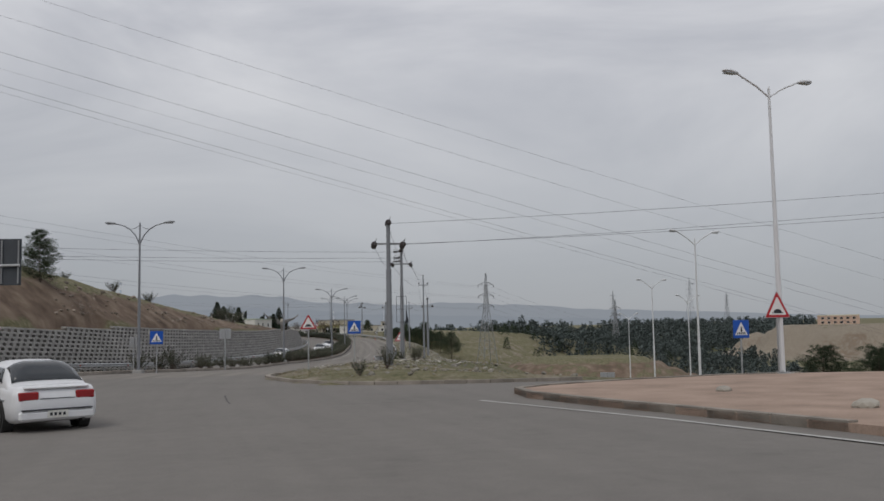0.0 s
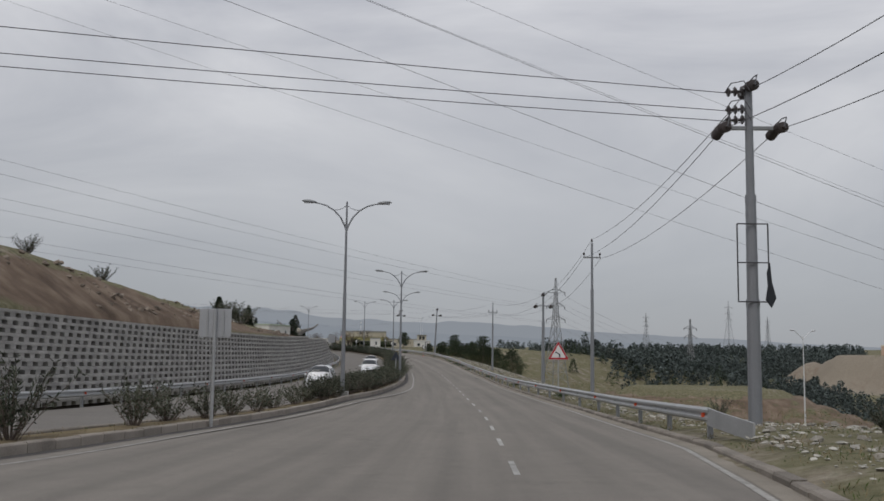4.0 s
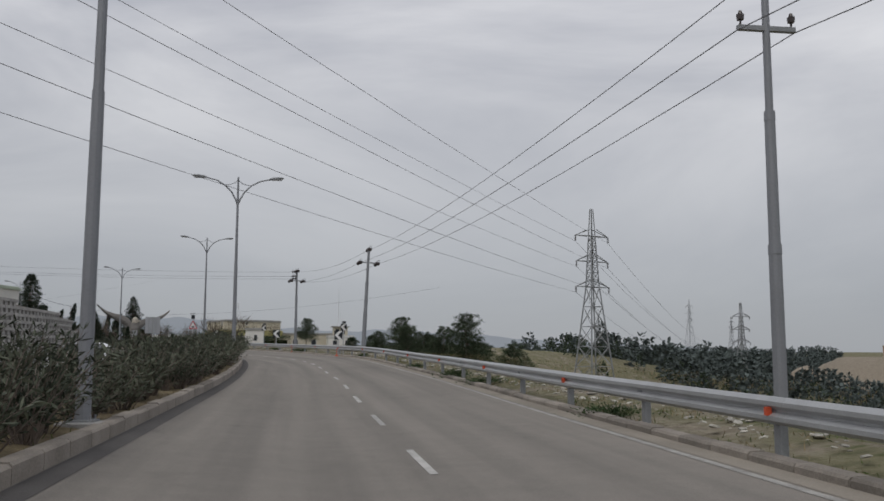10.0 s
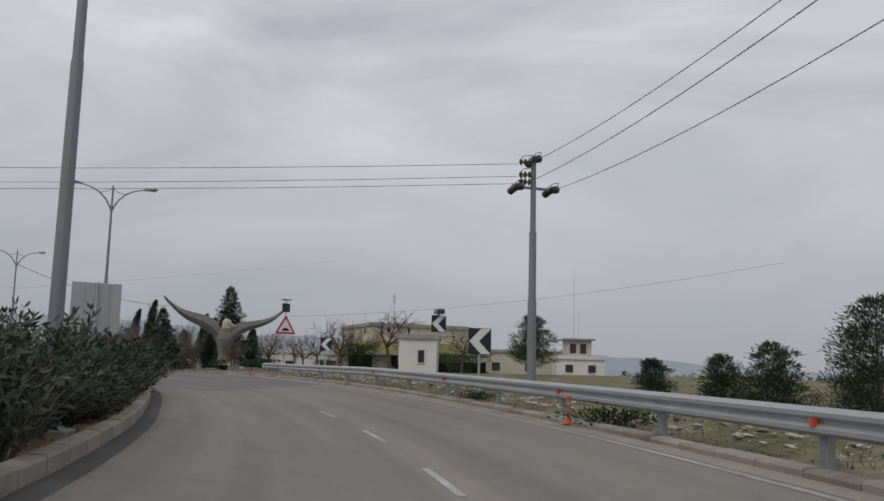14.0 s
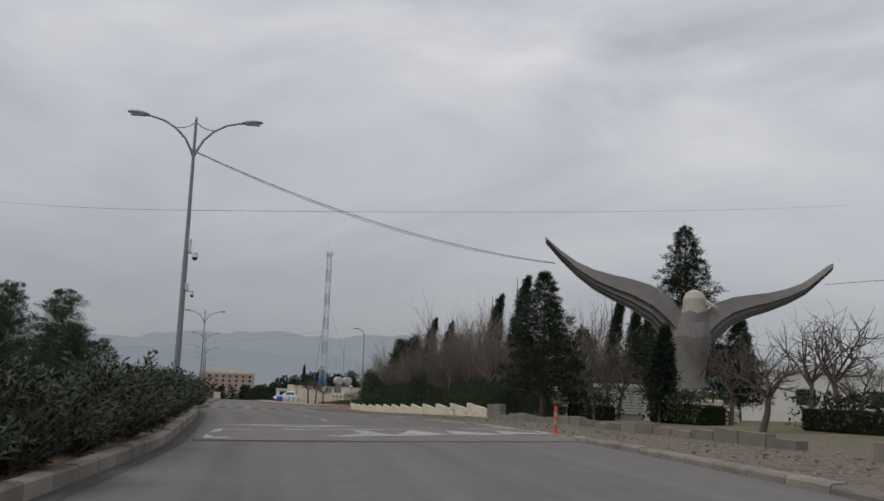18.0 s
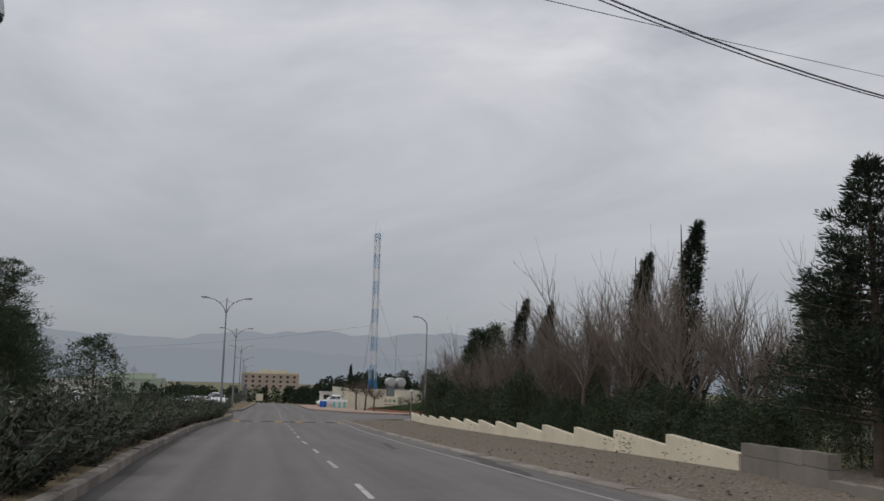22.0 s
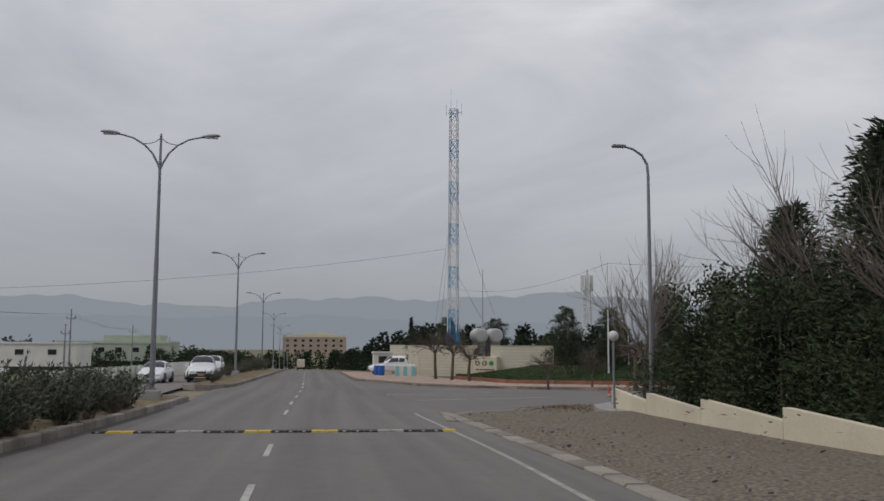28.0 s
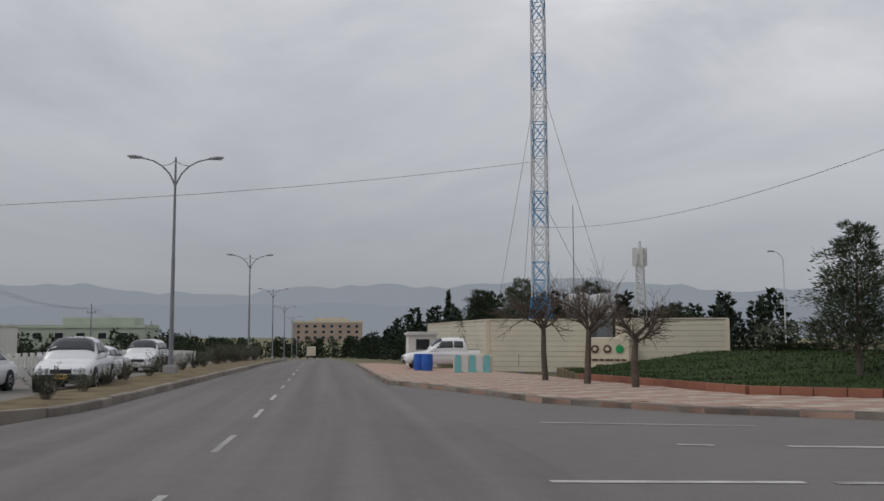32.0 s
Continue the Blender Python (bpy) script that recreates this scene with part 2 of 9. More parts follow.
def road_mat(name, base, warm, streaky=0.42):
    """Asphalt: pale and dark chippings, soft mottling, dusty wheel tracks and a few dark stains."""
    m = bpy.data.materials.new(name)
    m.use_nodes = True
    n, l = m.node_tree.nodes, m.node_tree.links
    b = n["Principled BSDF"]
    tc = n.new("ShaderNodeTexCoord")

    def tex(scale, detail, rough=0.6):
        q = n.new("ShaderNodeTexNoise")
        q.inputs["Scale"].default_value, q.inputs["Detail"].default_value, q.inputs["Roughness"].default_value = scale, detail, rough
        l.new(tc.outputs["Object"], q.inputs["Vector"])
        return q.outputs["Fac"]

    def calc(op, a, c, d=None):
        q = n.new("ShaderNodeMath")
        q.operation = op
        for i, v in enumerate((a, c, d)):
            if v is None:
                continue
            if isinstance(v, (int, float)):
                q.inputs[i].default_value = v
            else:
                l.new(v, q.inputs[i])
        return q.outputs[0]

    lane = n.new("ShaderNodeAttribute")
    lane.attribute_name = "lane"
    squeeze = n.new("ShaderNodeVectorMath")
    squeeze.operation = 'MULTIPLY'
    squeeze.inputs[1].default_value = (1.7, 0.035, 1.0)
    l.new(lane.outputs["Vector"], squeeze.inputs[0])
    streak = n.new("ShaderNodeTexNoise")
    streak.inputs["Scale"].default_value, streak.inputs["Detail"].default_value = 1.0, 5.0
    l.new(squeeze.outputs["Vector"], streak.inputs["Vector"])
    apart = n.new("ShaderNodeSeparateXYZ")
    l.new(lane.outputs["Vector"], apart.inputs[0])
    wheel = calc('COSINE', calc('MULTIPLY', calc('ADD', calc('ABSOLUTE', apart.outputs["X"], 0.0), -0.95), 4.19), 0.0)
    along = calc('MULTIPLY_ADD', streak.outputs["Fac"], streaky, calc('MULTIPLY_ADD', wheel, -0.05 * streaky, 0.21 - 0.5 * streaky))
    chip, blotch, broad, stain = tex(55.0, 4.0, 0.75), tex(2.6, 6.0, 0.65), tex(0.22, 4.0), tex(0.9, 7.0, 0.7)
    v = calc('ADD', calc('MULTIPLY_ADD', chip, 0.5, calc('MULTIPLY_ADD', blotch, 0.16, calc('MULTIPLY', broad, 0.16))), along)
    r = n.new("ShaderNodeValToRGB")
    lo, hi = [c * 0.62 for c in base], [c * 1.42 * w for c, w in zip(base, warm)]
    r.color_ramp.elements[0].position, r.color_ramp.elements[0].color = 0.38, (*lo, 1)
    r.color_ramp.elements[1].position, r.color_ramp.elements[1].color = 0.82, (*hi, 1)
    l.new(v, r.inputs["Fac"])
    mr = n.new("ShaderNodeMapRange")
    mr.inputs["From Min"].default_value, mr.inputs["From Max"].default_value = 0.30, 0.42
    mr.inputs["To Min"].default_value, mr.inputs["To Max"].default_value = 0.88, 1.0
    l.new(stain, mr.inputs["Value"])
    mx = n.new("ShaderNodeVectorMath")
    mx.operation = 'SCALE'
    l.new(r.outputs["Color"], mx.inputs[0])
    l.new(mr.outputs["Result"], mx.inputs["Scale"])
    l.new(mx.outputs["Vector"], b.inputs["Base Color"])
    b.inputs["Roughness"].default_value = 0.9
    b.inputs["Specular IOR Level"].default_value = 0.22
    bp = n.new("ShaderNodeBump")
    bp.inputs["Strength"].default_value, bp.inputs["Distance"].default_value = 0.5, 0.01
    l.new(chip, bp.inputs["Height"])
    l.new(bp.outputs["Normal"], b.inputs["Normal"])
    MATS[name] = m
    return m


ASPHALT = road_mat("asphalt", (0.172, 0.162, 0.152), (1.0, 0.99, 0.97), 0.12)
ASPHALT_PALE = road_mat("asphalt_pale", (0.188, 0.176, 0.162), (1.02, 1.0, 0.97))
ASPHALT_TOWN = road_mat("asphalt_town", (0.147, 0.140, 0.135), (1.0, 0.99, 0.98))
GRAVELBED = mat("gravel_fill", (0.165, 0.146, 0.12), 0.96, 0.5, 2.2, 16.0, 0.8, spec=0.15)
ASPHALT_WORN = mat("asphalt_worn", (0.26, 0.235, 0.20), 0.92, 0.25, 0.8, 38.0, 0.5, spec=0.2)
PATCH = mat("asphalt_patch", (0.085, 0.08, 0.078), 0.9, 0.2, 1.0, 40.0, 0.4, spec=0.25)
PAINT = mat("road_paint", (0.36, 0.355, 0.34), 0.85, 0.42, 2.2, 26.0, 0.2, perobj=0.2)
PAINT_OLD = mat("road_paint_worn", (0.30, 0.292, 0.275), 0.85, 0.4, 3.0, 30.0, 0.2)
YELLOW = mat("rubber_yellow", (0.52, 0.36, 0.05), 0.7, 0.25, 4.0, 30.0, 0.2)
RUBBER = mat("rubber_black", (0.03, 0.03, 0.03), 0.8, 0.2, 4.0, 40.0, 0.2)
KERB = mat("kerb_concrete", (0.235, 0.21, 0.182), 0.92, 0.38, 1.3, 35.0, 0.4, perobj=0.25, island=0.2)
CONC = mat("concrete", (0.30, 0.295, 0.285), 0.9, 0.25, 1.2, 30.0, 0.4)
CRIB = mat("crib_block_concrete", (0.37, 0.36, 0.345), 0.92, 0.28, 1.5, 28.0, 0.5, perobj=0.15, island=0.2)
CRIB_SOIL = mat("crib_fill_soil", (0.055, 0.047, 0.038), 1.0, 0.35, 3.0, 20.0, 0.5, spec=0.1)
STEEL = mat("galvanised_steel", (0.40, 0.41, 0.42), 0.5, 0.14, 1.5, 30.0, 0.1, metal=0.55, perobj=0.15)
STEEL_DULL = mat("weathered_steel", (0.27, 0.28, 0.29), 0.6, 0.18, 1.0, 25.0, 0.1, metal=0.4)
POLE = mat("pole_grey_paint", (0.23, 0.24, 0.26), 0.55, 0.12, 0.8, 25.0, 0.08, metal=0.25)
POLE_WHITE = mat("pole_white_paint", (0.62, 0.63, 0.65), 0.5, 0.08, 0.8, 25.0, 0.05)
LAMPGLASS = mat("lamp_lens", (0.42, 0.44, 0.47), 0.3, 0.1, 2.0, 20.0, 0.0)
DARK = mat("dark_iron", (0.05, 0.05, 0.055), 0.6, 0.25, 3.0, 30.0, 0.1)
WIRE = mat("cable", (0.10, 0.10, 0.11), 0.6, 0.1, 1.0, 10.0, 0.0)
INSUL = mat("insulator_glaze", (0.06, 0.05, 0.05), 0.3, 0.2, 3.0, 20.0, 0.0)
SIGN_BLUE = mat("sign_blue", (0.012, 0.085, 0.42), 0.4, 0.08, 3.0, 20.0, 0.0)
SIGN_WHITE = mat("sign_white", (0.72, 0.72, 0.72), 0.45, 0.06, 3.0, 20.0, 0.0)
SIGN_RED = mat("sign_red", (0.42, 0.02, 0.03), 0.45, 0.1, 3.0, 20.0, 0.0)
SIGN_BLACK = mat("sign_black", (0.02, 0.023, 0.03), 0.5, 0.15, 3.0, 20.0, 0.0)
SIGN_BACK = mat("sign_back_aluminium", (0.42, 0.43, 0.45), 0.5, 0.1, 2.0, 20.0, 0.0, metal=0.5)
ORANGE = mat("bollard_orange", (0.55, 0.085, 0.035), 0.6, 0.2, 6.0, 40.0, 0.1)
BARK = mat("bark", (0.115, 0.092, 0.075), 0.95, 0.35, 5.0, 40.0, 0.6, spec=0.15)
TWIG = mat("twig_bark", (0.175, 0.145, 0.125), 0.95, 0.3, 3.0, 30.0, 0.2, spec=0.1, perobj=0.2)
PINE = mat("pine_needles", (0.048, 0.068, 0.038), 0.85, 0.45, 0.7, 9.0, 0.0, tint=(0.056, 0.073, 0.046), spec=0.12, perobj=0.25, island=0.2)
CYPRESS = mat("cypress_foliage", (0.033, 0.045, 0.031), 0.88, 0.4, 0.8, 9.0, 0.0, spec=0.12, perobj=0.2, island=0.2)
SHRUB = mat("oleander_leaf", (0.056, 0.072, 0.046), 0.65, 0.45, 1.0, 10.0, 0.0, tint=(0.088, 0.096, 0.068), spec=0.25, perobj=0.35, island=0.4)
DARKSHRUB = mat("privet_leaf", (0.036, 0.05, 0.034), 0.65, 0.45, 1.0, 10.0, 0.0, tint=(0.05, 0.062, 0.042), spec=0.25, perobj=0.4, island=0.4)
HEDGE = mat("hedge_leaf", (0.042, 0.058, 0.03), 0.75, 0.45, 1.2, 10.0, 0.0, spec=0.2, perobj=0.2, island=0.4)
DRYGRASS = mat("dry_grass", (0.23, 0.18, 0.105), 0.95, 0.35, 2.0, 12.0, 0.0, spec=0.1, island=0.5)
# far woods: distance haze is mixed into this paler, bluer green
HAZED_TREE = mat("far_pine_wood", (0.088, 0.106, 0.102), 0.95, 0.35, 0.03, 0.5, 0.0, spec=0.1, island=0.5)
STONE = mat("limestone_rubble", (0.29, 0.27, 0.235), 0.95, 0.3, 2.0, 30.0, 0.5, perobj=0.3, island=0.4)
CREAM = mat("cream_paint", (0.60, 0.54, 0.42), 0.85, 0.14, 0.8, 20.0, 0.2, perobj=0.12)
BLOCKWALL = mat("block_wall", (0.175, 0.158, 0.135), 0.92, 0.25, 1.0, 25.0, 0.4, perobj=0.2)
WHITEWALL = mat("white_render", (0.66, 0.65, 0.62), 0.85, 0.12, 0.7, 20.0, 0.15)
BEIGE = mat("beige_render", (0.50, 0.46, 0.37), 0.88, 0.15, 0.5, 18.0, 0.15)
OLIVE = mat("olive_band_paint", (0.34, 0.32, 0.14), 0.85, 0.2, 0.5, 18.0, 0.15)
PALEGREEN = mat("pale_green_render", (0.42, 0.47, 0.38), 0.88, 0.15, 0.5, 18.0, 0.15)
ROOFWHITE = mat("roof_sheet", (0.55, 0.55, 0.54), 0.7, 0.12, 0.8, 18.0, 0.1)
PANEL = mat("wall_panel_cream", (0.56, 0.52, 0.42), 0.75, 0.1, 0.8, 18.0, 0.15, perobj=0.1)
GLASSDARK = mat("window_dark_glass", (0.025, 0.028, 0.033), 0.12, 0.2, 1.0, 10.0, 0.0, spec=0.5)
CARWHITE = mat("car_paint_white", (0.70, 0.71, 0.73), 0.22, 0.05, 1.0, 10.0, 0.0, spec=0.6)
CARGLASS = mat("car_glass", (0.03, 0.035, 0.04), 0.08, 0.1, 1.0, 10.0, 0.0, spec=0.7)
TYRE = mat("tyre_rubber", (0.02, 0.02, 0.021), 0.85, 0.2, 8.0, 40.0, 0.2)
RIM = mat("wheel_rim", (0.45, 0.46, 0.48), 0.35, 0.1, 4.0, 20.0, 0.0, metal=0.7)
REDLAMP = mat("tail_lamp_red", (0.28, 0.012, 0.015), 0.25, 0.2, 4.0, 20.0, 0.0, spec=0.6)
HEADLAMP = mat("head_lamp_lens", (0.55, 0.57, 0.6), 0.15, 0.1, 4.0, 20.0, 0.0, spec=0.7)
PLATE = mat("number_plate", (0.62, 0.62, 0.58), 0.5, 0.08, 4.0, 20.0, 0.0)
PLATE_Y = mat("number_plate_yellow", (0.62, 0.36, 0.04), 0.5, 0.08, 4.0, 20.0, 0.0)
TOWERBLUE = mat("lattice_blue", (0.03, 0.22, 0.45), 0.5, 0.12, 1.0, 10.0, 0.0)
LAWN = mat("lawn_grass", (0.036, 0.058, 0.02), 0.9, 0.45, 0.6, 12.0, 0.3, spec=0.1, island=0.5)
REDKERB = mat("red_painted_kerb", (0.27, 0.115, 0.075), 0.85, 0.2, 2.0, 30.0, 0.3, perobj=0.2)
PAVE_PINK = mat("paver_pink", (0.32, 0.215, 0.172), 0.88, 0.18, 2.0, 30.0, 0.3, perobj=0.2, island=0.25)
PAVE_CREAM = mat("paver_cream", (0.39, 0.35, 0.285), 0.88, 0.16, 2.0, 30.0, 0.3, perobj=0.2, island=0.25)
STATUE = mat("carved_grey_concrete", (0.20, 0.19, 0.18), 0.9, 0.28, 0.9, 14.0, 0.5)
STATUE_HEAD = mat("statue_pale_stone", (0.42, 0.39, 0.33), 0.9, 0.2, 1.5, 20.0, 0.3)
BLUEPAINT = mat("blue_plastic", (0.02, 0.10, 0.42), 0.5, 0.15, 3.0, 20.0, 0.0)
TEAL = mat("teal_sheet", (0.16, 0.42, 0.44), 0.7, 0.15, 2.0, 20.0, 0.0)
SUNGREEN = mat("emblem_green", (0.02, 0.30, 0.10), 0.6, 0.1, 3.0, 20.0, 0.0)
BRONZE = mat("lettering_brown", (0.10, 0.06, 0.04), 0.6, 0.15, 3.0, 20.0, 0.0)
# aerial haze over the ridges, put in as flat emitted blue-grey
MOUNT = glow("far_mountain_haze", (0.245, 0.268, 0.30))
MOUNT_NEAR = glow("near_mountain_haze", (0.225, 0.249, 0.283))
TERRAIN = terrain_mat("winter_ground")

# ---- the plan: a road line, and places given as metres along it (s), to its right (d) and above it (u) ----
ROAD = [
    (-60, 9.83, -59.19, 0.00), (-30, 4.92, -29.59, 0.00), (0, 0.00, 0.00, 0.00), (10, -2.29, 9.72, -0.27),
    (20, -5.15, 19.30, -0.42), (30, -7.98, 28.89, -0.49), (42, -10.17, 40.68, -0.60), (54, -11.25, 52.63, -0.78),
    (68, -11.12, 66.62, -1.25), (85, -10.93, 83.61, -1.81), (102, -11.30, 100.60, -2.09), (120, -11.82, 118.59, -2.27),
    (140, -12.66, 138.57, -2.31), (160, -13.86, 158.54, -2.04), (180, -15.39, 178.48, -1.63),
]
ROAD += [
    (200, -18.31, 198.25, -1.22), (215, -21.73, 212.85, -0.96), (230, -26.09, 227.20, -0.67), (245, -32.17, 240.90, -0.35),
    (260, -39.85, 253.77, -0.09), (275, -48.84, 265.78, 0.14), (290, -58.44, 277.30, 0.31), (305, -68.38, 288.53, 0.06),
    (320, -78.00, 300.04, -0.37), (335, -87.79, 311.40, -0.81), (350, -97.77, 322.60, -1.19), (367, -109.24, 335.14, -1.47),
    (382, -119.7, 345.9, -1.68), (397, -130.13, 356.68, -1.86), (420, -146.14, 373.19, -2.08), (440, -160.06, 387.55, -2.42), (480, -187.91, 416.26, -3.4), (540, -229.68, 459.33, -5.1), (640, -299.29, 531.12, -7.6),
]
RK = np.array(ROAD)


def spline(keys, cols, q):
    """Catmull-Rom through uneven keys."""
    n = len(keys)
    m = np.zeros_like(cols)
    m[1:-1] = (cols[2:] - cols[:-2]) / (keys[2:] - keys[:-2])[:, None]
    m[0], m[-1] = (cols[1] - cols[0]) / (keys[1] - keys[0]), (cols[-1] - cols[-2]) / (keys[-1] - keys[-2])
    i = np.clip(np.searchsorted(keys, q) - 1, 0, n - 2)
    h = keys[i + 1] - keys[i]
    x = ((q - keys[i]) / h)[:, None]
    h = h[:, None]
    return ((2 * x**3 - 3 * x**2 + 1) * cols[i] + (x**3 - 2 * x**2 + x) * h * m[i]
            + (-2 * x**3 + 3 * x**2) * cols[i + 1] + (x**3 - x**2) * h * m[i + 1])


LS = np.arange(-60.0, 640.01, 1.0)
LP = spline(RK[:, 0], RK[:, 1:], LS)
LT = np.gradient(LP[:, :2], axis=0)
LT /= np.linalg.norm(LT, axis=1)[:, None]


def table(*rows):
    k = np.array(rows)
    return lambda s: np.interp(s, k[:, 0], k[:, 1])


BANK = table((40, 0.0), (60, 0.02), (100, 0.035), (150, 0.035), (185, 0.045), (205, 0.065), (265, 0.08), (275, 0.06), (288, 0.01), (300, 0.0))

# the road's crossfall up to the median, which stands higher than the crown of the lane
LIFT = table((66, 0.0), (92, 0.11), (170, 0.11), (200, 0.14), (256, 0.14), (282, 0.0))


def rise_left(s, d):
    """Height that the median side gains over the lane."""
    return LIFT(s) * np.interp(-np.asarray(d, float), [0.2, 2.8, 4.9, 7.5], [0.0, 2.6, 2.6, 0.0])


def R(s, d, u=0.0):
    """The place in the world of (s, d, u)."""
    s = np.asarray(s, float)
    x, y, z = (np.interp(s, LS, LP[:, k]) for k in range(3))
    z = z + BANK(s) * np.clip(d, -1.0, 7.0) + rise_left(s, d)
    tx, ty = np.interp(s, LS, LT[:, 0]), np.interp(s, LS, LT[:, 1])
    out = np.stack([x + ty * d, y - tx * d, z + u + 0 * s], -1)
    return Vector(out) if out.ndim == 1 else out


def heading(s):
    """Degrees by which the road's way at s is turned left from +y."""
    return math.degrees(math.atan2(-float(np.interp(s, LS, LT[:, 0])), float(np.interp(s, LS, LT[:, 1]))))


def at(s, d, u=0.0, turn=0.0):
    """The pose of a thing whose front (-y) faces traffic coming along the road."""
    p = R(s, d, u)
    return pose(p.x, p.y, p.z, 0, 0, heading(s) + turn)


KERB_L = table((44, -26.0), (45.5, -16.0), (47, -11.8), (53, -9.3), (64, -7.5), (72, -6.9), (84, -5.85), (94, -4.6), (100, -3.85), (105, -3.55), (111, -3.3), (117, -3.0), (124, -2.8), (136, -2.75),
               (152, -2.75), (169, -2.85), (180, -2.9), (190, -2.82), (208, -2.6), (222, -2.62), (228, -2.72), (234, -2.88), (243, -2.92), (268, -3.05), (275, -2.95), (284, -2.5), (293, -2.7), (300, -2.95),
               (304, -3.2), (314, -4.2), (318, -4.55), (329, -5.45), (341, -6.1), (353, -5.95), (371, -5.85), (384, -6.1), (389, -5.3), (400, -4.95), (419, -4.2), (440, -4.0), (640, -4.0))
EDGE_R = table((31, 34.0), (32.3, 14.0), (32.7, 9.6), (33.6, 6.3), (35.1, 4.6), (37.8, 3.3), (41.3, 2.35), (43.5, 2.05), (45.6, 2.2), (48.3, 2.9), (54.9, 3.8), (61, 4.6), (68, 5.3), (87, 5.4), (104, 5.1), (112, 5.0), (124, 4.9), (140, 5.05), (150, 4.9), (172, 4.6),
               (182, 4.6), (190, 4.75), (205, 5.2), (214, 5.25), (231, 5.1), (240, 5.1), (266, 5.1), (275, 5.6), (286, 5.9), (297, 5.8), (305, 5.2), (312, 4.7), (320, 4.15), (328, 3.85), (338, 3.5), (348, 3.5), (352, 3.4), (361, 3.0), (380, 2.8), (400, 2.35), (640, 2.3))
DASH_D = table((60, 1.3), (150, 1.35), (170, 0.95), (185, 0.95), (208, 1.75), (235, 1.4), (265, 1.6), (298, 1.2), (304, 1.0), (313, 0.35),
               (323, -0.4), (348, -1.3), (361, -1.7), (369, -1.75), (379, -1.5), (385, -1.35), (640, -1.2))
WALL_D = table((-60, -32.0), (0, -25.5), (30, -22.0), (60, -19.3), (90, -16.6), (130, -13.6), (170, -12.3), (210, -12.0))
WALL_H = table((-60, 2.6), (0, 2.7), (55, 2.8), (70, 3.3), (85, 3.9), (110, 4.1), (150, 4.0), (185, 3.3), (210, 2.6))

# ---- mesh helpers ----


def link(name, me, material, parent=None, label=""):
    ob = new(name, me)
    if material and not me.materials:
        me.materials.append(material)
    if parent:
        ob.parent = parent
    if label:
        ob["label"] = label
    return ob


def part(name, bm, material, parent=None, label="", smooth=False):
    me = bpy.data.meshes.new(name)
    bm.to_mesh(me)
    bm.free()
    if smooth:
        me.polygons.foreach_set("use_smooth", [True] * len(me.polygons))
    return link(name, me, material, parent, label)


def raw(name, verts, faces, material, parent=None, label="", smooth=False):
    me = bpy.data.meshes.new(name)
    me.from_pydata([tuple(map(float, v)) for v in verts], [], faces)
    me.update()
    if smooth:
        me.polygons.foreach_set("use_smooth", [True] * len(me.polygons))
    return link(name, me, material, parent, label)


def empty(name, m, label="", category="", group="", kind=""):
    ob = new(name)
    ob.matrix_world = m
    ob.empty_display_size = 0.2
    return tagged(ob, label, category, group, kind)


def box(bm, x0, x1, y0, y1, z0, z1, m=None, bevel=0.0, taper=1.0):
    cx, cy = (x0 + x1) / 2, (y0 + y1) / 2
    vs = []
    for z, k in ((z0, 1.0), (z1, taper)):
        for x, y in ((x0, y0), (x1, y0), (x1, y1), (x0, y1)):
            p = Vector((cx + (x - cx) * k, cy + (y - cy) * k, z))
            vs.append(bm.verts.new(m @ p if m else p))
    fs = [bm.faces.new([vs[i] for i in f]) for f in ((3, 2, 1, 0), (4, 5, 6, 7), (0, 1, 5, 4), (1, 2, 6, 5), (2, 3, 7, 6), (3, 0, 4, 7))]
    if bevel:
        edges = list({e for f in fs for e in f.edges})
        bmesh.ops.bevel(bm, geom=edges, offset=bevel, segments=1, affect='EDGES')


def rod(bm, a, b, r0, r1=None, n=8, cap=True):
    """A tapered round bar from a to b."""
    a, b = Vector(a), Vector(b)
    r1 = r0 if r1 is None else r1
    z = (b - a).normalized()
    x = z.orthogonal().normalized()
    y = z.cross(x)
    rings = []
    for c, r in ((a, r0), (b, r1)):
        rings.append([bm.verts.new(c + (x * math.cos(k * 2 * math.pi / n) + y * math.sin(k * 2 * math.pi / n)) * r) for k in range(n)])
    for k in range(n):
        bm.faces.new((rings[0][k], rings[0][(k + 1) % n], rings[1][(k + 1) % n], rings[1][k]))
    if cap:
        bm.faces.new(rings[0][::-1])
        bm.faces.new(rings[1])


def pipe(bm, pts, radii, n=8):
    """A round tube along points."""
    pts = [Vector(p) for p in pts]
    if not hasattr(radii, "__len__"):
        radii = [radii] * len(pts)
    rings, side = [], None
    for i, p in enumerate(pts):
        z = (pts[min(i + 1, len(pts) - 1)] - pts[max(i - 1, 0)]).normalized()
        x = z.orthogonal().normalized() if side is None else (side - z * side.dot(z)).normalized()
        side = x
        y = z.cross(x)
        rings.append([bm.verts.new(p + (x * math.cos(k * 2 * math.pi / n) + y * math.sin(k * 2 * math.pi / n)) * radii[i]) for k in range(n)])
    for r0, r1 in zip(rings, rings[1:]):
        for k in range(n):
            bm.faces.new((r0[k], r0[(k + 1) % n], r1[(k + 1) % n], r1[k]))
    bm.faces.new(rings[0][::-1])
    bm.faces.new(rings[-1])


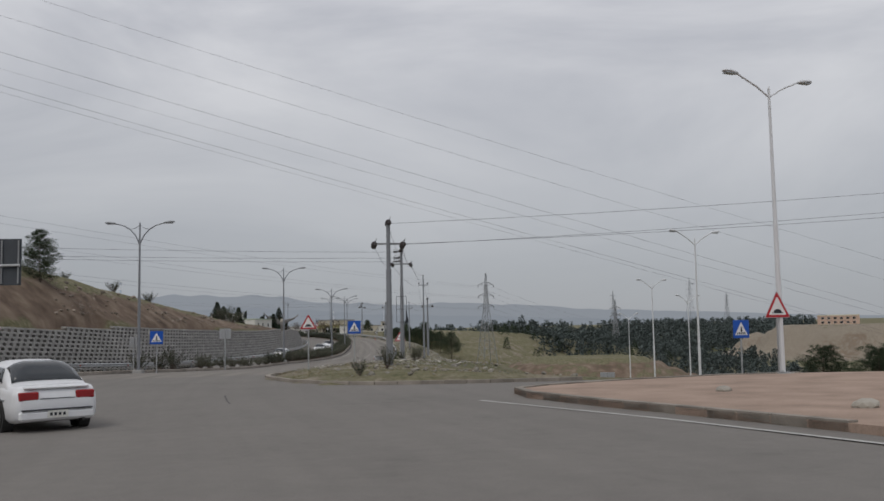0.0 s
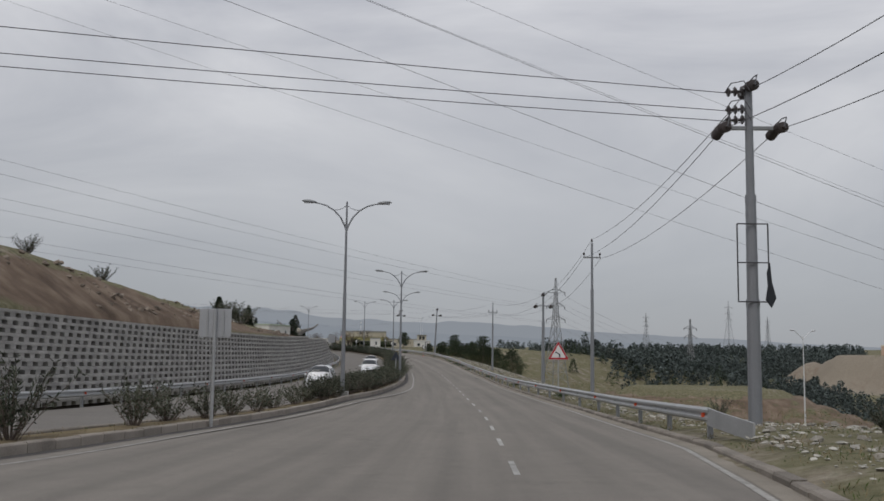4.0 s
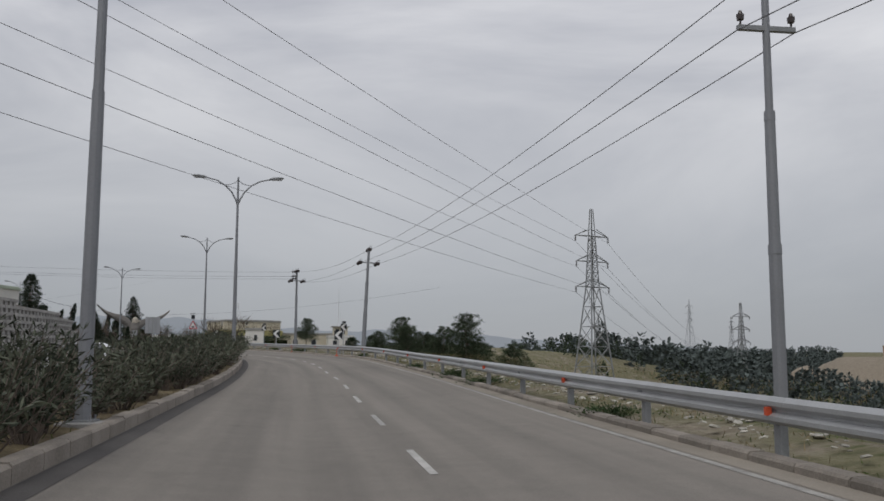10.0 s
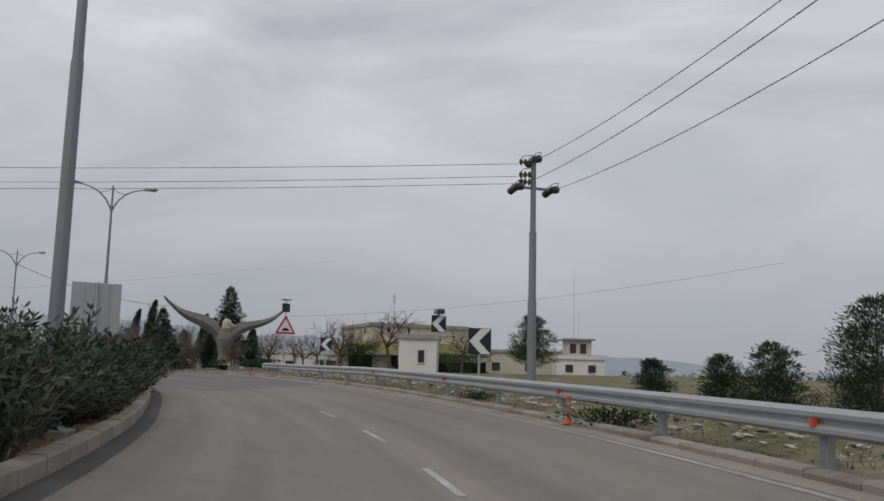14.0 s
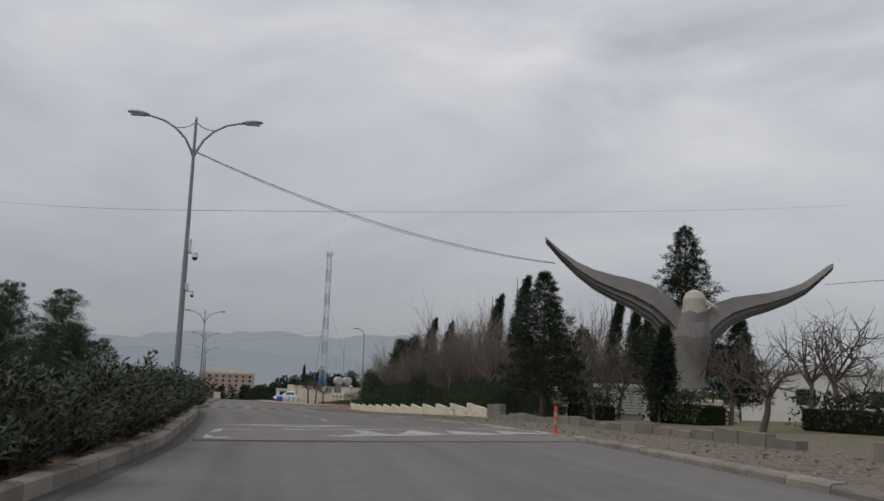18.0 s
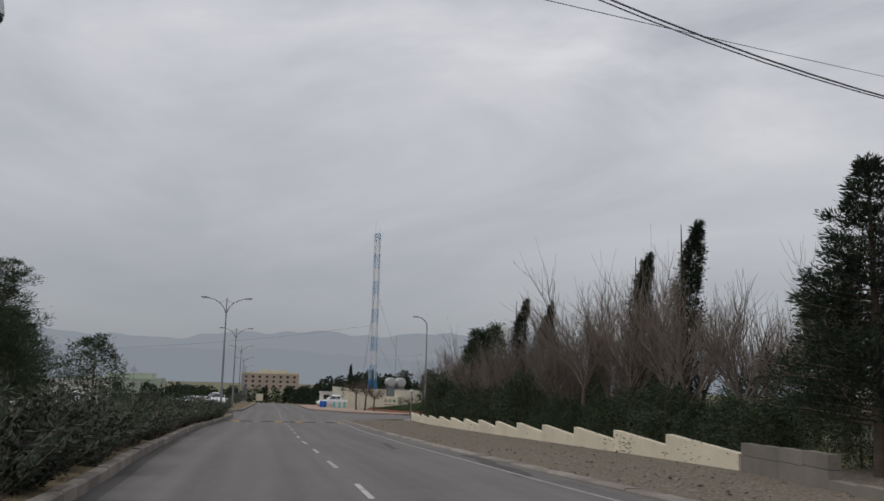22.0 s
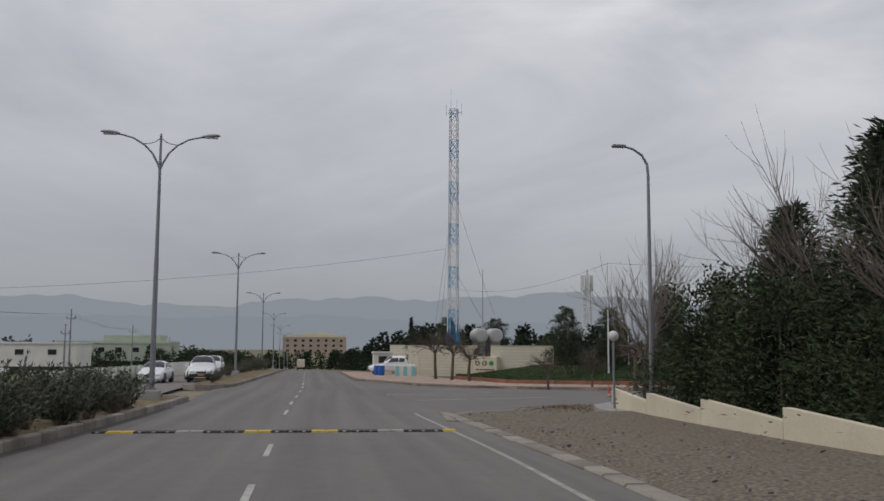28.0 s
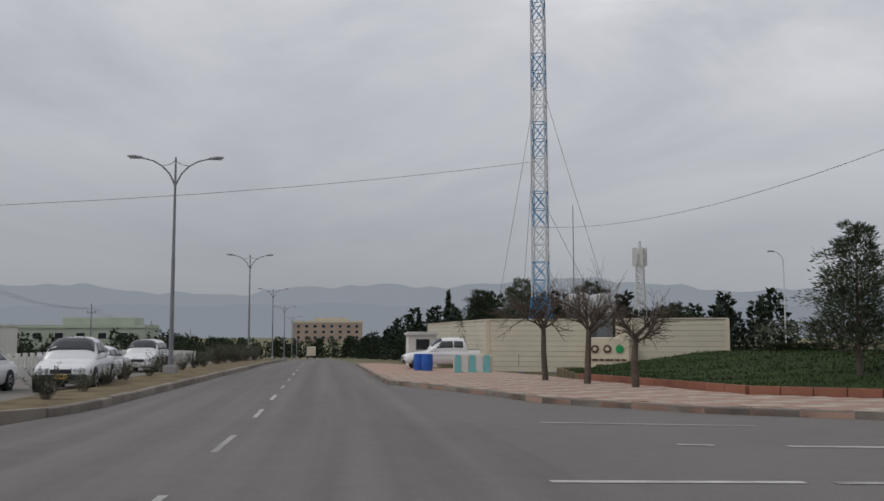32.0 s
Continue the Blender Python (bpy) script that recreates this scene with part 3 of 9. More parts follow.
def slab(bm, outline, y0, y1, m=None):
    """A flat plate: an outline in x and z, between two y."""
    f = [bm.verts.new(m @ Vector((x, y0, z)) if m else Vector((x, y0, z))) for x, z in outline]
    k = [bm.verts.new(m @ Vector((x, y1, z)) if m else Vector((x, y1, z))) for x, z in outline]
    bm.faces.new(f)
    bm.faces.new(k[::-1])
    n = len(outline)
    for i in range(n):
        bm.faces.new((f[(i + 1) % n], f[i], k[i], k[(i + 1) % n]))


def strip(name, s0, s1, step, profile, material, parent=None, label="", kind="", smooth=False):
    """A long sheet or bar along the road: profile(s) gives its section as (d, u) pairs."""
    ss = np.linspace(s0, s1, max(2, int(round((s1 - s0) / step)) + 1))
    verts, n = [], len(profile(s0))
    for s in ss:
        verts += [R(s, d, u) for d, u in profile(s)]
    faces = [(i * n + k, i * n + k + 1, (i + 1) * n + k + 1, (i + 1) * n + k) for i in range(len(ss) - 1) for k in range(n - 1)]
    ob = raw(name, verts, faces, material, parent, label, smooth)
    return tagged(ob, label, "", "", kind) if kind else ob


def solid(name, s0, s1, step, section, material, parent=None, label="", smooth=False):
    """A bar along the road with a closed section and closed ends."""
    ss = np.linspace(s0, s1, max(2, int(math.ceil((s1 - s0) / step)) + 1))
    n, verts = len(section(s0)), []
    for s in ss:
        verts += [R(s, d, u) for d, u in section(s)]
    faces = [(i * n + k, i * n + (k + 1) % n, (i + 1) * n + (k + 1) % n, (i + 1) * n + k) for i in range(len(ss) - 1) for k in range(n)]
    faces += [tuple(range(n))[::-1], tuple((len(ss) - 1) * n + k for k in range(n))]
    return raw(name, verts, faces, material, parent, label, smooth)


# ---- the ground: one sheet to the horizon ----
POLY = LP[::4]
POLY_S = LS[::4]


def to_sd(x, y):
    """(s, d) of points, and the road's height there."""
    a, v = POLY[:-1, :2], np.diff(POLY[:, :2], axis=0)
    l2 = (v**2).sum(1)
    best = np.full(len(x), 1e18)
    s, d, z = np.zeros(len(x)), np.zeros(len(x)), np.zeros(len(x))
    for i in range(len(a)):
        rx, ry = x - a[i, 0], y - a[i, 1]
        k = ((rx * v[i, 0] + ry * v[i, 1]) / l2[i]).clip(0, 1)
        qx, qy = rx - k * v[i, 0], ry - k * v[i, 1]
        dist = qx * qx + qy * qy
        m = dist < best
        best[m] = dist[m]
        side = np.sign(rx * v[i, 1] - ry * v[i, 0])
        s[m], d[m] = POLY_S[i] + 4 * k[m], (side * np.sqrt(dist))[m]
        z[m] = POLY[i, 2] + k[m] * (POLY[i + 1, 2] - POLY[i, 2])
    return s, d, z


def ramp01(x, a, b):
    t = ((x - a) / (b - a)).clip(0, 1)
    return t * t * (3 - 2 * t)


def wobble(x, y, scale, seed=0.0):
    """Smooth waves without a grid."""
    k = scale
    return (np.sin(x * k + 1.3 * seed + 1.7 * np.sin(y * k * 0.7 + seed)) + np.sin(y * k * 1.3 + seed + 1.1 * np.sin(x * k * 0.9 + 2 * seed))
            + 0.5 * np.sin((x + y) * k * 2.1 + seed) + 0.5 * np.sin((x - y) * k * 2.7 - seed)) / 3


def land(x, y):
    """Height of the land and its cover: bare earth, red cut earth, gravel, green."""
    s, d, rz = to_sd(x, y)
    er, el = d - EDGE_R(s), WALL_D(s) - d
    # right: a verge, then a fall into the valley; level park land further on
    fall = np.interp(er, [0, 1, 4, 7, 10, 13, 18, 24, 30, 45, 80, 140, 220], [-0.12, 0.22, 0.42, 0.3, 0.0, -0.9, -3.0, -5.0, -6.2, -8.0, -12.0, -17.0, -20.0])
    steep = np.interp(er, [0, 1, 4, 7, 10, 16, 30, 60, 120, 220], [-0.12, 0.12, 0.0, -0.7, -2.2, -4.8, -9.0, -14.0, -18.0, -20.0])
    bank = np.interp(er, [0, 1, 4, 7, 10, 14, 20, 30, 45, 80, 140, 220], [-0.12, 0.12, -0.02, -0.6, -1.6, -3.0, -4.8, -6.4, -8.0, -12.0, -17.0, -20.0])
    bk_ = ramp01(s, 64.0, 84.0)
    fall = fall * (1 - bk_) + bank * bk_
    st_ = ramp01(s, 105.0, 150.0)
    fall = fall * (1 - st_) + steep * st_
    park = np.interp(er, [0, 1, 5, 12, 45, 70, 140, 220], [-0.12, 0.1, 0.15, 0.3, 0.5, -0.5, -8.0, -14.0])
    junction = np.interp(d, [0, 22, 30, 60, 140, 220], [-0.2, -0.2, -1.2, -6.0, -14.0, -20.0])
    p = ramp01(s, 222.0, 262.0)
    right = fall * (1 - p) + park * p
    j = 1 - ramp01(s, 31.0, 35.0)
    right = right * (1 - j) + junction * j
    right = np.where(s > 361, np.interp(er, [0, 45, 70, 200], [-0.15, -0.15, -0.5, -6.0]), right)
    # left: the other carriageway, the retained slope and the hill behind it
    top = np.interp(s, [-60, 0, 60, 85, 150, 200, 235, 260], [15.0, 15.0, 13.5, 12.0, 6.3, 3.8, 1.0, 0.0])
    wh = WALL_H(s) * (1 - ramp01(s, 205.0, 232.0))
    e2 = el - 0.42 * wh
    rel = np.interp(e2, [0.8, 2.4, 5.0, 7.0, 11.0, 38.0, 120.0], [0.0, 0.10, 0.40, 0.62, 0.80, 1.0, 1.2])
    hill = wh + np.maximum(top - wh, 0) * rel + ramp01(el, 10, 40) * 0.8 * wobble(x, y, 0.11, 2.0)
    left = np.where(e2 > 1.6, hill, -0.14)
    plain = np.interp(d, [-200, -60, -12, 0], [-6.0, -1.0, -0.14, -0.14])
    pl = ramp01(s, 210.0, 245.0)
    left = np.where(s > 210, left * (1 - pl) + plain * pl, left)
    left = np.where(d > WALL_D(s) - 1.2, np.where(d > KERB_L(s), -0.2, -0.16), left)
    z = rz + np.where(d > 0, right, left) + BANK(s) * np.clip(d, -1.0, 7.0) + rise_left(s, d)
    # the land far off
    cx, cy = x + 10.0, y - 100.0
    r = np.hypot(cx, cy)
    az = np.degrees(np.arctan2(cx, cy))
    far_r = np.interp(r, [200, 420, 500, 620, 700, 920, 1600, 3000, 4600], [-21.0, -23.0, -20.0, -9.0, -3.0, 3.5, -6.0, -25.0, -40.0]) + 2.5 * wobble(x, y, 0.012, 1.0)
    far_f = np.interp(r, [250, 500, 1500, 4600], [-2.0, -4.0, -30.0, -60.0]) + 2 * wobble(x, y, 0.01, 3.0)
    far_l = np.interp(r, [100, 400, 1500, 4600], [10.0, 14.0, 5.0, -40.0])
    w_r = ramp01(az, -10.0, 4.0) * (1 - ramp01(az, 120.0, 160.0))
    w_l = ramp01(-az, 60.0, 90.0)
    far = far_f * (1 - w_r) * (1 - w_l) + far_r * w_r + far_l * w_l
    near = np.abs(d)
    b = ramp01(near, 110.0, 240.0)
    z = z * (1 - b) + far * b
    # sandy bluff in the valley
    q = np.hypot((x - 262.0) / 95.0, (y - 560.0) / 70.0)
    bluff = 1 - ramp01(q + 0.12 * wobble(x, y, 0.05, 5.0) + 0.06 * wobble(x, y, 0.17, 2.0), 0.45, 1.05)
    rim_ = 4 * bluff * (1 - bluff)
    z = np.maximum(z, -21.0 + 21.0 * bluff - rim_ * (3.0 * np.abs(wobble(x, y, 0.13, 9.0)) + 2.4 * np.abs(wobble(x, y, 0.31, 4.0))))
    # terraced diggings on the valley floor
    dig = 1 - ramp01(np.hypot((x - 31.0) / 30.0, (y - 203.0) / 27.0) + 0.07 * wobble(x, y, 0.16, 3.0), 0.35, 1.0)
    step_ = np.floor(dig * 4.0)
    terrace = (step_ + ramp01(dig * 4.0 - step_, 0.55, 0.95)) / 4.0
    z = np.where(dig > 0.02, np.maximum(z, -10.2 + 5.0 * terrace), z)
    rough = ramp01(e2, 2.6, 5.0) * (d < 0) * (s < 205)
    z = z + rough * (0.22 * wobble(x, y, 0.9, 1.0) + 0.16 * wobble(x, y, 1.7, 3.0))
    off = np.abs(d) > 20
    z = z + np.where(off, 0.25 * wobble(x, y, 0.5, 4.0) * ramp01(near, 20.0, 60.0), 0.0)
    cut_l = ramp01(e2, 1.4, 2.4) * (1 - ramp01(e2 + 1.2 * wobble(x, y, 0.3, 7.0), 5.2, 6.6)) * (s < 200)
    cut = np.where((dig > 0.03) & (dig < 0.9), 0.62 + 0.2 * wobble(x, y, 0.35, 2.0), cut_l * 0.95 * (d < 0))
    cut = np.where((bluff > 0.06) & (bluff < 0.8), 0.36 + 0.22 * wobble(x, y, 0.11, 2.0), cut)
    earth = 0.30 + 0.14 * wobble(x, y, 0.16, 6.0) + 0.3 * bluff
    earth = np.where((bluff > 0.03) & (bluff < 0.96), 0.8, earth)
    earth = np.where((d > 0) & (er < 25) & (s < 260), 0.42 + 0.1 * wobble(x, y, 0.3, 8.0), earth)
    earth = np.where((d < 0) & (d > WALL_D(s)), 0.6, earth)
    earth = np.where((w_r > 0.5) & (r > 150) & (r < 430), 0.36 + 0.16 * wobble(x, y, 0.03, 3.0), earth)
    gravel = np.where((s > 246) & (s < 366) & (d > 0) & (er < 7.0), 0.75, 0.0)
    gravel = np.where((s > 45) & (s < 246) & (d > 0) & (er > 1.0) & (er < 14), 0.36 + 0.12 * wobble(x, y, 0.4, 9.0), gravel)
    woods = (w_r > 0.5) & (r > 430) & (r < 760) & (az < 25) & ((az > 11) | (r < 660)) & (bluff < 0.05)
    earth = np.where(woods, 0.2, earth)
    green = np.where((s > 266) & (s < 360) & (d > 9.6) & (d < 60), 0.35, np.where(woods, 0.52, 0.02))
    green = np.where((d > 0) & (er > 0.5) & (er < 13) & (s > 32) & (s < 262), 0.40 + 0.16 * wobble(x, y, 0.23, 5.0), green)
    return z, np.stack([earth, cut, gravel, green], -1)


def axis(a, b, step, reach, mid_to, mid_step):
    """Grid lines: close ones between a and b, wider ones up to mid_to, then ever wider to the horizon on both sides."""
    lines = list(np.arange(a, b + 0.01, step)) + list(np.arange(b + mid_step, mid_to, mid_step))
    lo, hi, g, h = a, lines[-1], step, mid_step
    before = []
    while lo > a - reach:
        g *= 1.16
        lo -= g
        before.append(lo)
    while hi < b + reach:
        h *= 1.16
        hi += h
        lines.append(hi)
    return np.array(before[::-1] + lines)


gx, gy = axis(-175.0, 75.0, 1.6, 4300.0, 370.0, 5.0), axis(-40.0, 440.0, 1.6, 4300.0, 640.0, 5.0)
GX, GY = np.meshgrid(gx, gy)
gz, cover = land(GX.ravel(), GY.ravel())
me = bpy.data.meshes.new("ground")
nx, ny = len(gx), len(gy)
idx = np.arange(nx * ny).reshape(ny, nx)
quads = np.stack([idx[:-1, :-1], idx[:-1, 1:], idx[1:, 1:], idx[1:, :-1]], -1).reshape(-1, 4)
me.vertices.add(nx * ny)
me.vertices.foreach_set("co", np.stack([GX.ravel(), GY.ravel(), gz], -1).ravel())
me.loops.add(quads.size)
me.loops.foreach_set("vertex_index", quads.ravel())
me.polygons.add(len(quads))
me.polygons.foreach_set("loop_start", np.arange(0, quads.size, 4))
me.polygons.foreach_set("loop_total", np.full(len(quads), 4))
me.update(calc_edges=True)
me.polygons.foreach_set("use_smooth", [True] * len(quads))
col = me.color_attributes.new("cover", 'FLOAT_COLOR', 'POINT')
col.data.foreach_set("color", cover.astype(np.float32).ravel())
tagged(link("ground", me, TERRAIN), "winter hillside ground of grass, bare earth and gravel", "ground", "", "structure")


def ground_z(p):
    return float(land(np.array([p[0]]), np.array([p[1]]))[0][0])


def on_ground(s, d, turn=0.0, sink=0.0):
    p = R(s, d)
    return pose(p.x, p.y, ground_z(p) - sink, 0, 0, heading(s) + turn)


# distant mountain ridges, a plain backdrop that glows in a painted haze colour
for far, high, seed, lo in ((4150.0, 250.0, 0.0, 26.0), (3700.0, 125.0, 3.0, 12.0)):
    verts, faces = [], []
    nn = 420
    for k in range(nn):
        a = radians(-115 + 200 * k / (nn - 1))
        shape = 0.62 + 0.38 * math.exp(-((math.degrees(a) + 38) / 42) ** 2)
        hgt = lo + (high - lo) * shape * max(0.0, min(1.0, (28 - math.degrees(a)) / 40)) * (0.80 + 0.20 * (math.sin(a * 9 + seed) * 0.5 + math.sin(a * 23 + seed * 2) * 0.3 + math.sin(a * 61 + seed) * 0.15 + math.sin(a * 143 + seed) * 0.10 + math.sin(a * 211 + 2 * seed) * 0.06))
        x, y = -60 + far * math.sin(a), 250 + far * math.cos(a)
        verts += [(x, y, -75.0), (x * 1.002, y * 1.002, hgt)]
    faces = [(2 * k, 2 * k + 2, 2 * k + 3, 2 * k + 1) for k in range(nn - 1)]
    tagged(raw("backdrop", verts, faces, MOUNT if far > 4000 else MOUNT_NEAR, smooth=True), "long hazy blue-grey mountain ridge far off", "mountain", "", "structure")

# ---- roads ----


def flat(name, pts, u, material, label):
    """A level sheet from an outline in (s, d)."""
    bm = bmesh.new()
    f = bm.faces.new([bm.verts.new(R(s, d, u)) for s, d in pts])
    bmesh.ops.triangulate(bm, faces=[f])
    return tagged(part(name, bm, material), label, "road", "", "structure")


def lane_of(ob, s0, s1, step):
    """Store, for every corner of a strip, how far it lies from the lane line and along the road."""
    rows = max(2, int(round((s1 - s0) / step)) + 1)
    n = len(ob.data.vertices) // rows
    v = np.zeros(len(ob.data.vertices) * 3)
    ob.data.vertices.foreach_get("co", v)
    v = v.reshape(rows, n, 3)
    ss = np.linspace(s0, s1, rows)
    mid = np.stack([np.interp(ss, LS, LP[:, 0]), np.interp(ss, LS, LP[:, 1])], -1)
    side = np.stack([np.interp(ss, LS, LT[:, 1]), -np.interp(ss, LS, LT[:, 0])], -1)
    off = ((v[:, :, :2] - mid[:, None]) * side[:, None]).sum(-1) - DASH_D(ss)[:, None]
    out = np.stack([off, np.repeat(ss[:, None], n, 1), 0 * off], -1)
    ob.data.attributes.new("lane", 'FLOAT_VECTOR', 'POINT').data.foreach_set("vector", out.astype(np.float32).ravel())


for a, b, mt_, lb_ in ((-60, 47, ASPHALT, "wide grey asphalt junction with worn patches"), (47, 250, ASPHALT_PALE, "worn pale asphalt carriageway with two lanes"), (250, 640, ASPHALT_TOWN, "grey asphalt carriageway between median and gravel")):
    road = strip("road", a, b, 1.0, lambda s: [(KERB_L(s), 0.0)] + [(x, 0.0) for x in np.linspace(max(-2.0, KERB_L(s) + 0.3), -0.2 if s < 300 else -1.0, 2)] + [(x, 0.0) for x in np.linspace(1.2 if s < 300 else 0.4, EDGE_R(s) - 0.4, 3)] + [(EDGE_R(s) + 0.1, 0.0)], mt_)
    tagged(road, lb_, "road", "", "structure")
    lane_of(road, a, b, 1.0)
opp = strip("road", 46, 640, 2.0, lambda s: [(WALL_D(s) + 1.0 if s < 205 else max(-12.3, min(KERB_L(s) - 8.6, -11.0)), -0.01), (min(KERB_L(s), -6.1 if s > 384 else 0.0) - 5.0, -0.005), (min(KERB_L(s), -6.1 if s > 384 else 0.0) - (2.0 if s > 48 else 0.0), -0.01)], ASPHALT)
tagged(opp, "opposite grey asphalt carriageway beside the retaining wall", "road", "", "structure")

# ---- road markings, kerbs, humps ----
lane_marks = empty("lane_markings", Matrix(), "worn white dashed lane line on the asphalt", "road marking", "", "structure")
s = 56.6
while s < 440:
    if not (238 < s < 291 or 352.5 < s < 356):
        raw("dash", [R(s + a, DASH_D(s + a) + b, 0.006) for a, b in ((0, -0.05), (0, 0.05), (1.2, 0.05), (2.4, 0.05), (2.4, -0.05), (1.2, -0.05))], [(0, 1, 2, 5), (5, 2, 3, 4)], PAINT, lane_marks)
    s += 6.1
tagged(strip("edge_line", 62, 150, 1.5, lambda s: [(KERB_L(s) + a + np.interp(s, [94, 104, 112, 124], [0.80, 1.08, 1.08, 0.73]), 0.006) for a in (0.0, 0.12)], PAINT_OLD), "worn white edge line beside the median kerb", "road marking", "", "structure")
tagged(strip("edge_line", 54, 268, 1.5, lambda s: [(EDGE_R(s) - 0.42, 0.005), (EDGE_R(s) - 0.31, 0.005)], PAINT_OLD), "white edge line along the road shoulder", "road marking", "", "structure")
tagged(strip("edge_line", 300, 362, 1.5, lambda s: [(EDGE_R(s) - 0.75, 0.005), (EDGE_R(s) - 0.65, 0.005)], PAINT_OLD), "faded white edge line beside the gravel", "road marking", "", "structure")
tagged(raw("edge_line", [R(s, d, 0.006) for s, d in ((23.4, 7.4), (23.4, 7.55), (16.3, 8.95), (16.3, 8.8), (8, 9.75), (8, 9.6))], [(0, 1, 2, 3), (3, 2, 4, 5)], PAINT), "white line along the traffic island", "road marking", "", "structure")
tagged(strip("shoulder", 50, 268, 2.0, lambda s: [(EDGE_R(s) - 0.26, 0.004), (EDGE_R(s) + 0.12, 0.004)], ASPHALT_WORN), "dusty pale gutter strip along the kerb", "shoulder", "", "structure")
tagged(strip("gutter", 56, 366, 2.0, lambda s: [(KERB_L(s) + 0.02, 0.004), (KERB_L(s) + 0.30, 0.004)], PATCH), "dark dirty gutter along the median kerb", "gutter", "", "structure")
for k, (s0, d0, ln, w) in enumerate(((26, 1.0, 4.0, 0.05), (24, 3.4, 0.05, 3.4), (139, 4.1, 1.1, 0.5), (150, -1.7, 0.9, 0.3), (305, 4.4, 8.0, 0.35), (316, 2.6, 5.0, 0.2))):
    pts = [R(s0 + ln * a / 8, d0 + w * (b + 0.25 * math.sin(a * 1.7 + b + k)), 0.0045) for a in range(9) for b in (0, 1)]
    tagged(raw("asphalt_repair", pts, [(2 * a, 2 * a + 1, 2 * a + 3, 2 * a + 2) for a in range(8)], PATCH), "dark tar repair in the asphalt", "road patch", "", "structure")

# the raised crossing hump with its painted teeth
hump = solid("speed_hump", 284.4, 290.4, 0.5, lambda s: [(-2.1, -0.02), (6.0, -0.02), (6.0, 0.02 + 0.07 * math.sin(max(0, min(1, (s - 284.4) / 6)) * math.pi) ** 0.6), (2.0, 0.02 + 0.075 * math.sin(max(0, min(1, (s - 284.4) / 6)) * math.pi) ** 0.6), (-2.1, 0.02 + 0.07 * math.sin(max(0, min(1, (s - 284.4) / 6)) * math.pi) ** 0.6)], ASPHALT)
tagged(hump, "asphalt speed hump with painted white teeth", "speed hump", "", "structure")


def hump_u(s):
    return 0.027 + 0.075 * math.sin(max(0.0, min(1.0, (s - 284.4) / 6)) * math.pi) ** 0.6


def mark(pts, material=PAINT):
    f = list(range(len(pts)))
    return raw("painted_tooth", [R(s, d, hump_u(s)) for s, d in pts], [f], material, hump)


# the stripe across the hump leans: its right end lies further on
def lean(s, d):
    return s + 0.19 * (d + 1.8), d


for k in range(6):
    d0 = -1.68 + 1.27 * k
    a = (0.02, 0.56, 1.2) if k < 4 else (0.02, 0.16, 1.16)
    mark([lean(284.78, d0 + a[0]), lean(284.78, d0 + a[2]), lean(286.25, d0 + a[1] + 0.03), lean(286.25, d0 + a[1] - 0.03)])
for d0, d1 in ((-1.85, 1.9), (2.45, 5.9)):
    c_, h_ = (d0 + d1) / 2, (d1 - d0) / 2
    rim_ = [(288.4 + 1.0 * math.sin(a), c_ - h_ * math.cos(a)) for a in (0, math.pi / 2, math.pi, -math.pi / 2)]
    hole = [(288.4 + (s - 288.4) * 0.42, c_ + (d - c_) * 0.42) for s, d in rim_]
    for k in range(4):
        mark([lean(*rim_[k]), lean(*rim_[(k + 1) % 4]), lean(*hole[(k + 1) % 4]), lean(*hole[k])], PAINT_OLD)
for s0, s1, d0, d1 in ((284.55, 284.75, -1.9, 5.9), (286.45, 286.62, -1.75, 5.9)):
    for k in range(8):
        w_ = (d1 - d0) / 8
        mark([lean(s0, d0 + k * w_), lean(s0, d0 + (k + 1) * w_), lean(s1, d0 + (k + 1) * w_), lean(s1, d0 + k * w_)])
for d0 in (-1.95, 5.75):
    mark([lean(284.75, d0), lean(284.75, d0 + 0.2), lean(286.45, d0 + 0.32), lean(286.45, d0 + 0.15)])

bump = empty("rubber_speed_bump", at(354.9, -1.5), "dark rubber speed bump strip with yellow and white segments", "speed bump")
for k in range(27):
    bm = bmesh.new()
    box(bm, -4.1 + k * 0.305, -3.803 + k * 0.305, -0.17, 0.17, 0.0, 0.04, taper=0.93)
    lit = k % 5 in (1, 2)
    seg = part("bump_segment", bm, (YELLOW, PAINT_OLD, YELLOW, YELLOW, PAINT_OLD, YELLOW)[k // 5] if lit else RUBBER, bump)
    if not lit:
        bm = bmesh.new()
        box(bm, -4.0 + k * 0.305, -3.93 + k * 0.305, -0.165, -0.1, 0.02, 0.043)
        part("reflector", bm, PAINT, seg)

# ---- traffic island and median beds ----


def bed(name, pts, u, material, label):
    """A raised bed with a rim, from an outline in (s, d)."""
    bm = bmesh.new()
    lo = [bm.verts.new(R(s, d, -0.1)) for s, d in pts]
    hi = [bm.verts.new(R(s, d, u)) for s, d in pts]
    bm.faces.new(hi)
    for i in range(len(pts)):
        bm.faces.new((lo[i], lo[(i + 1) % len(pts)], hi[(i + 1) % len(pts)], hi[i]))
    bmesh.ops.recalc_face_normals(bm, faces=bm.faces)
    bmesh.ops.triangulate(bm, faces=[f for f in bm.faces if len(f.verts) > 4])
    return tagged(part(name, bm, material), label, name.replace("_", " "), "", "structure")


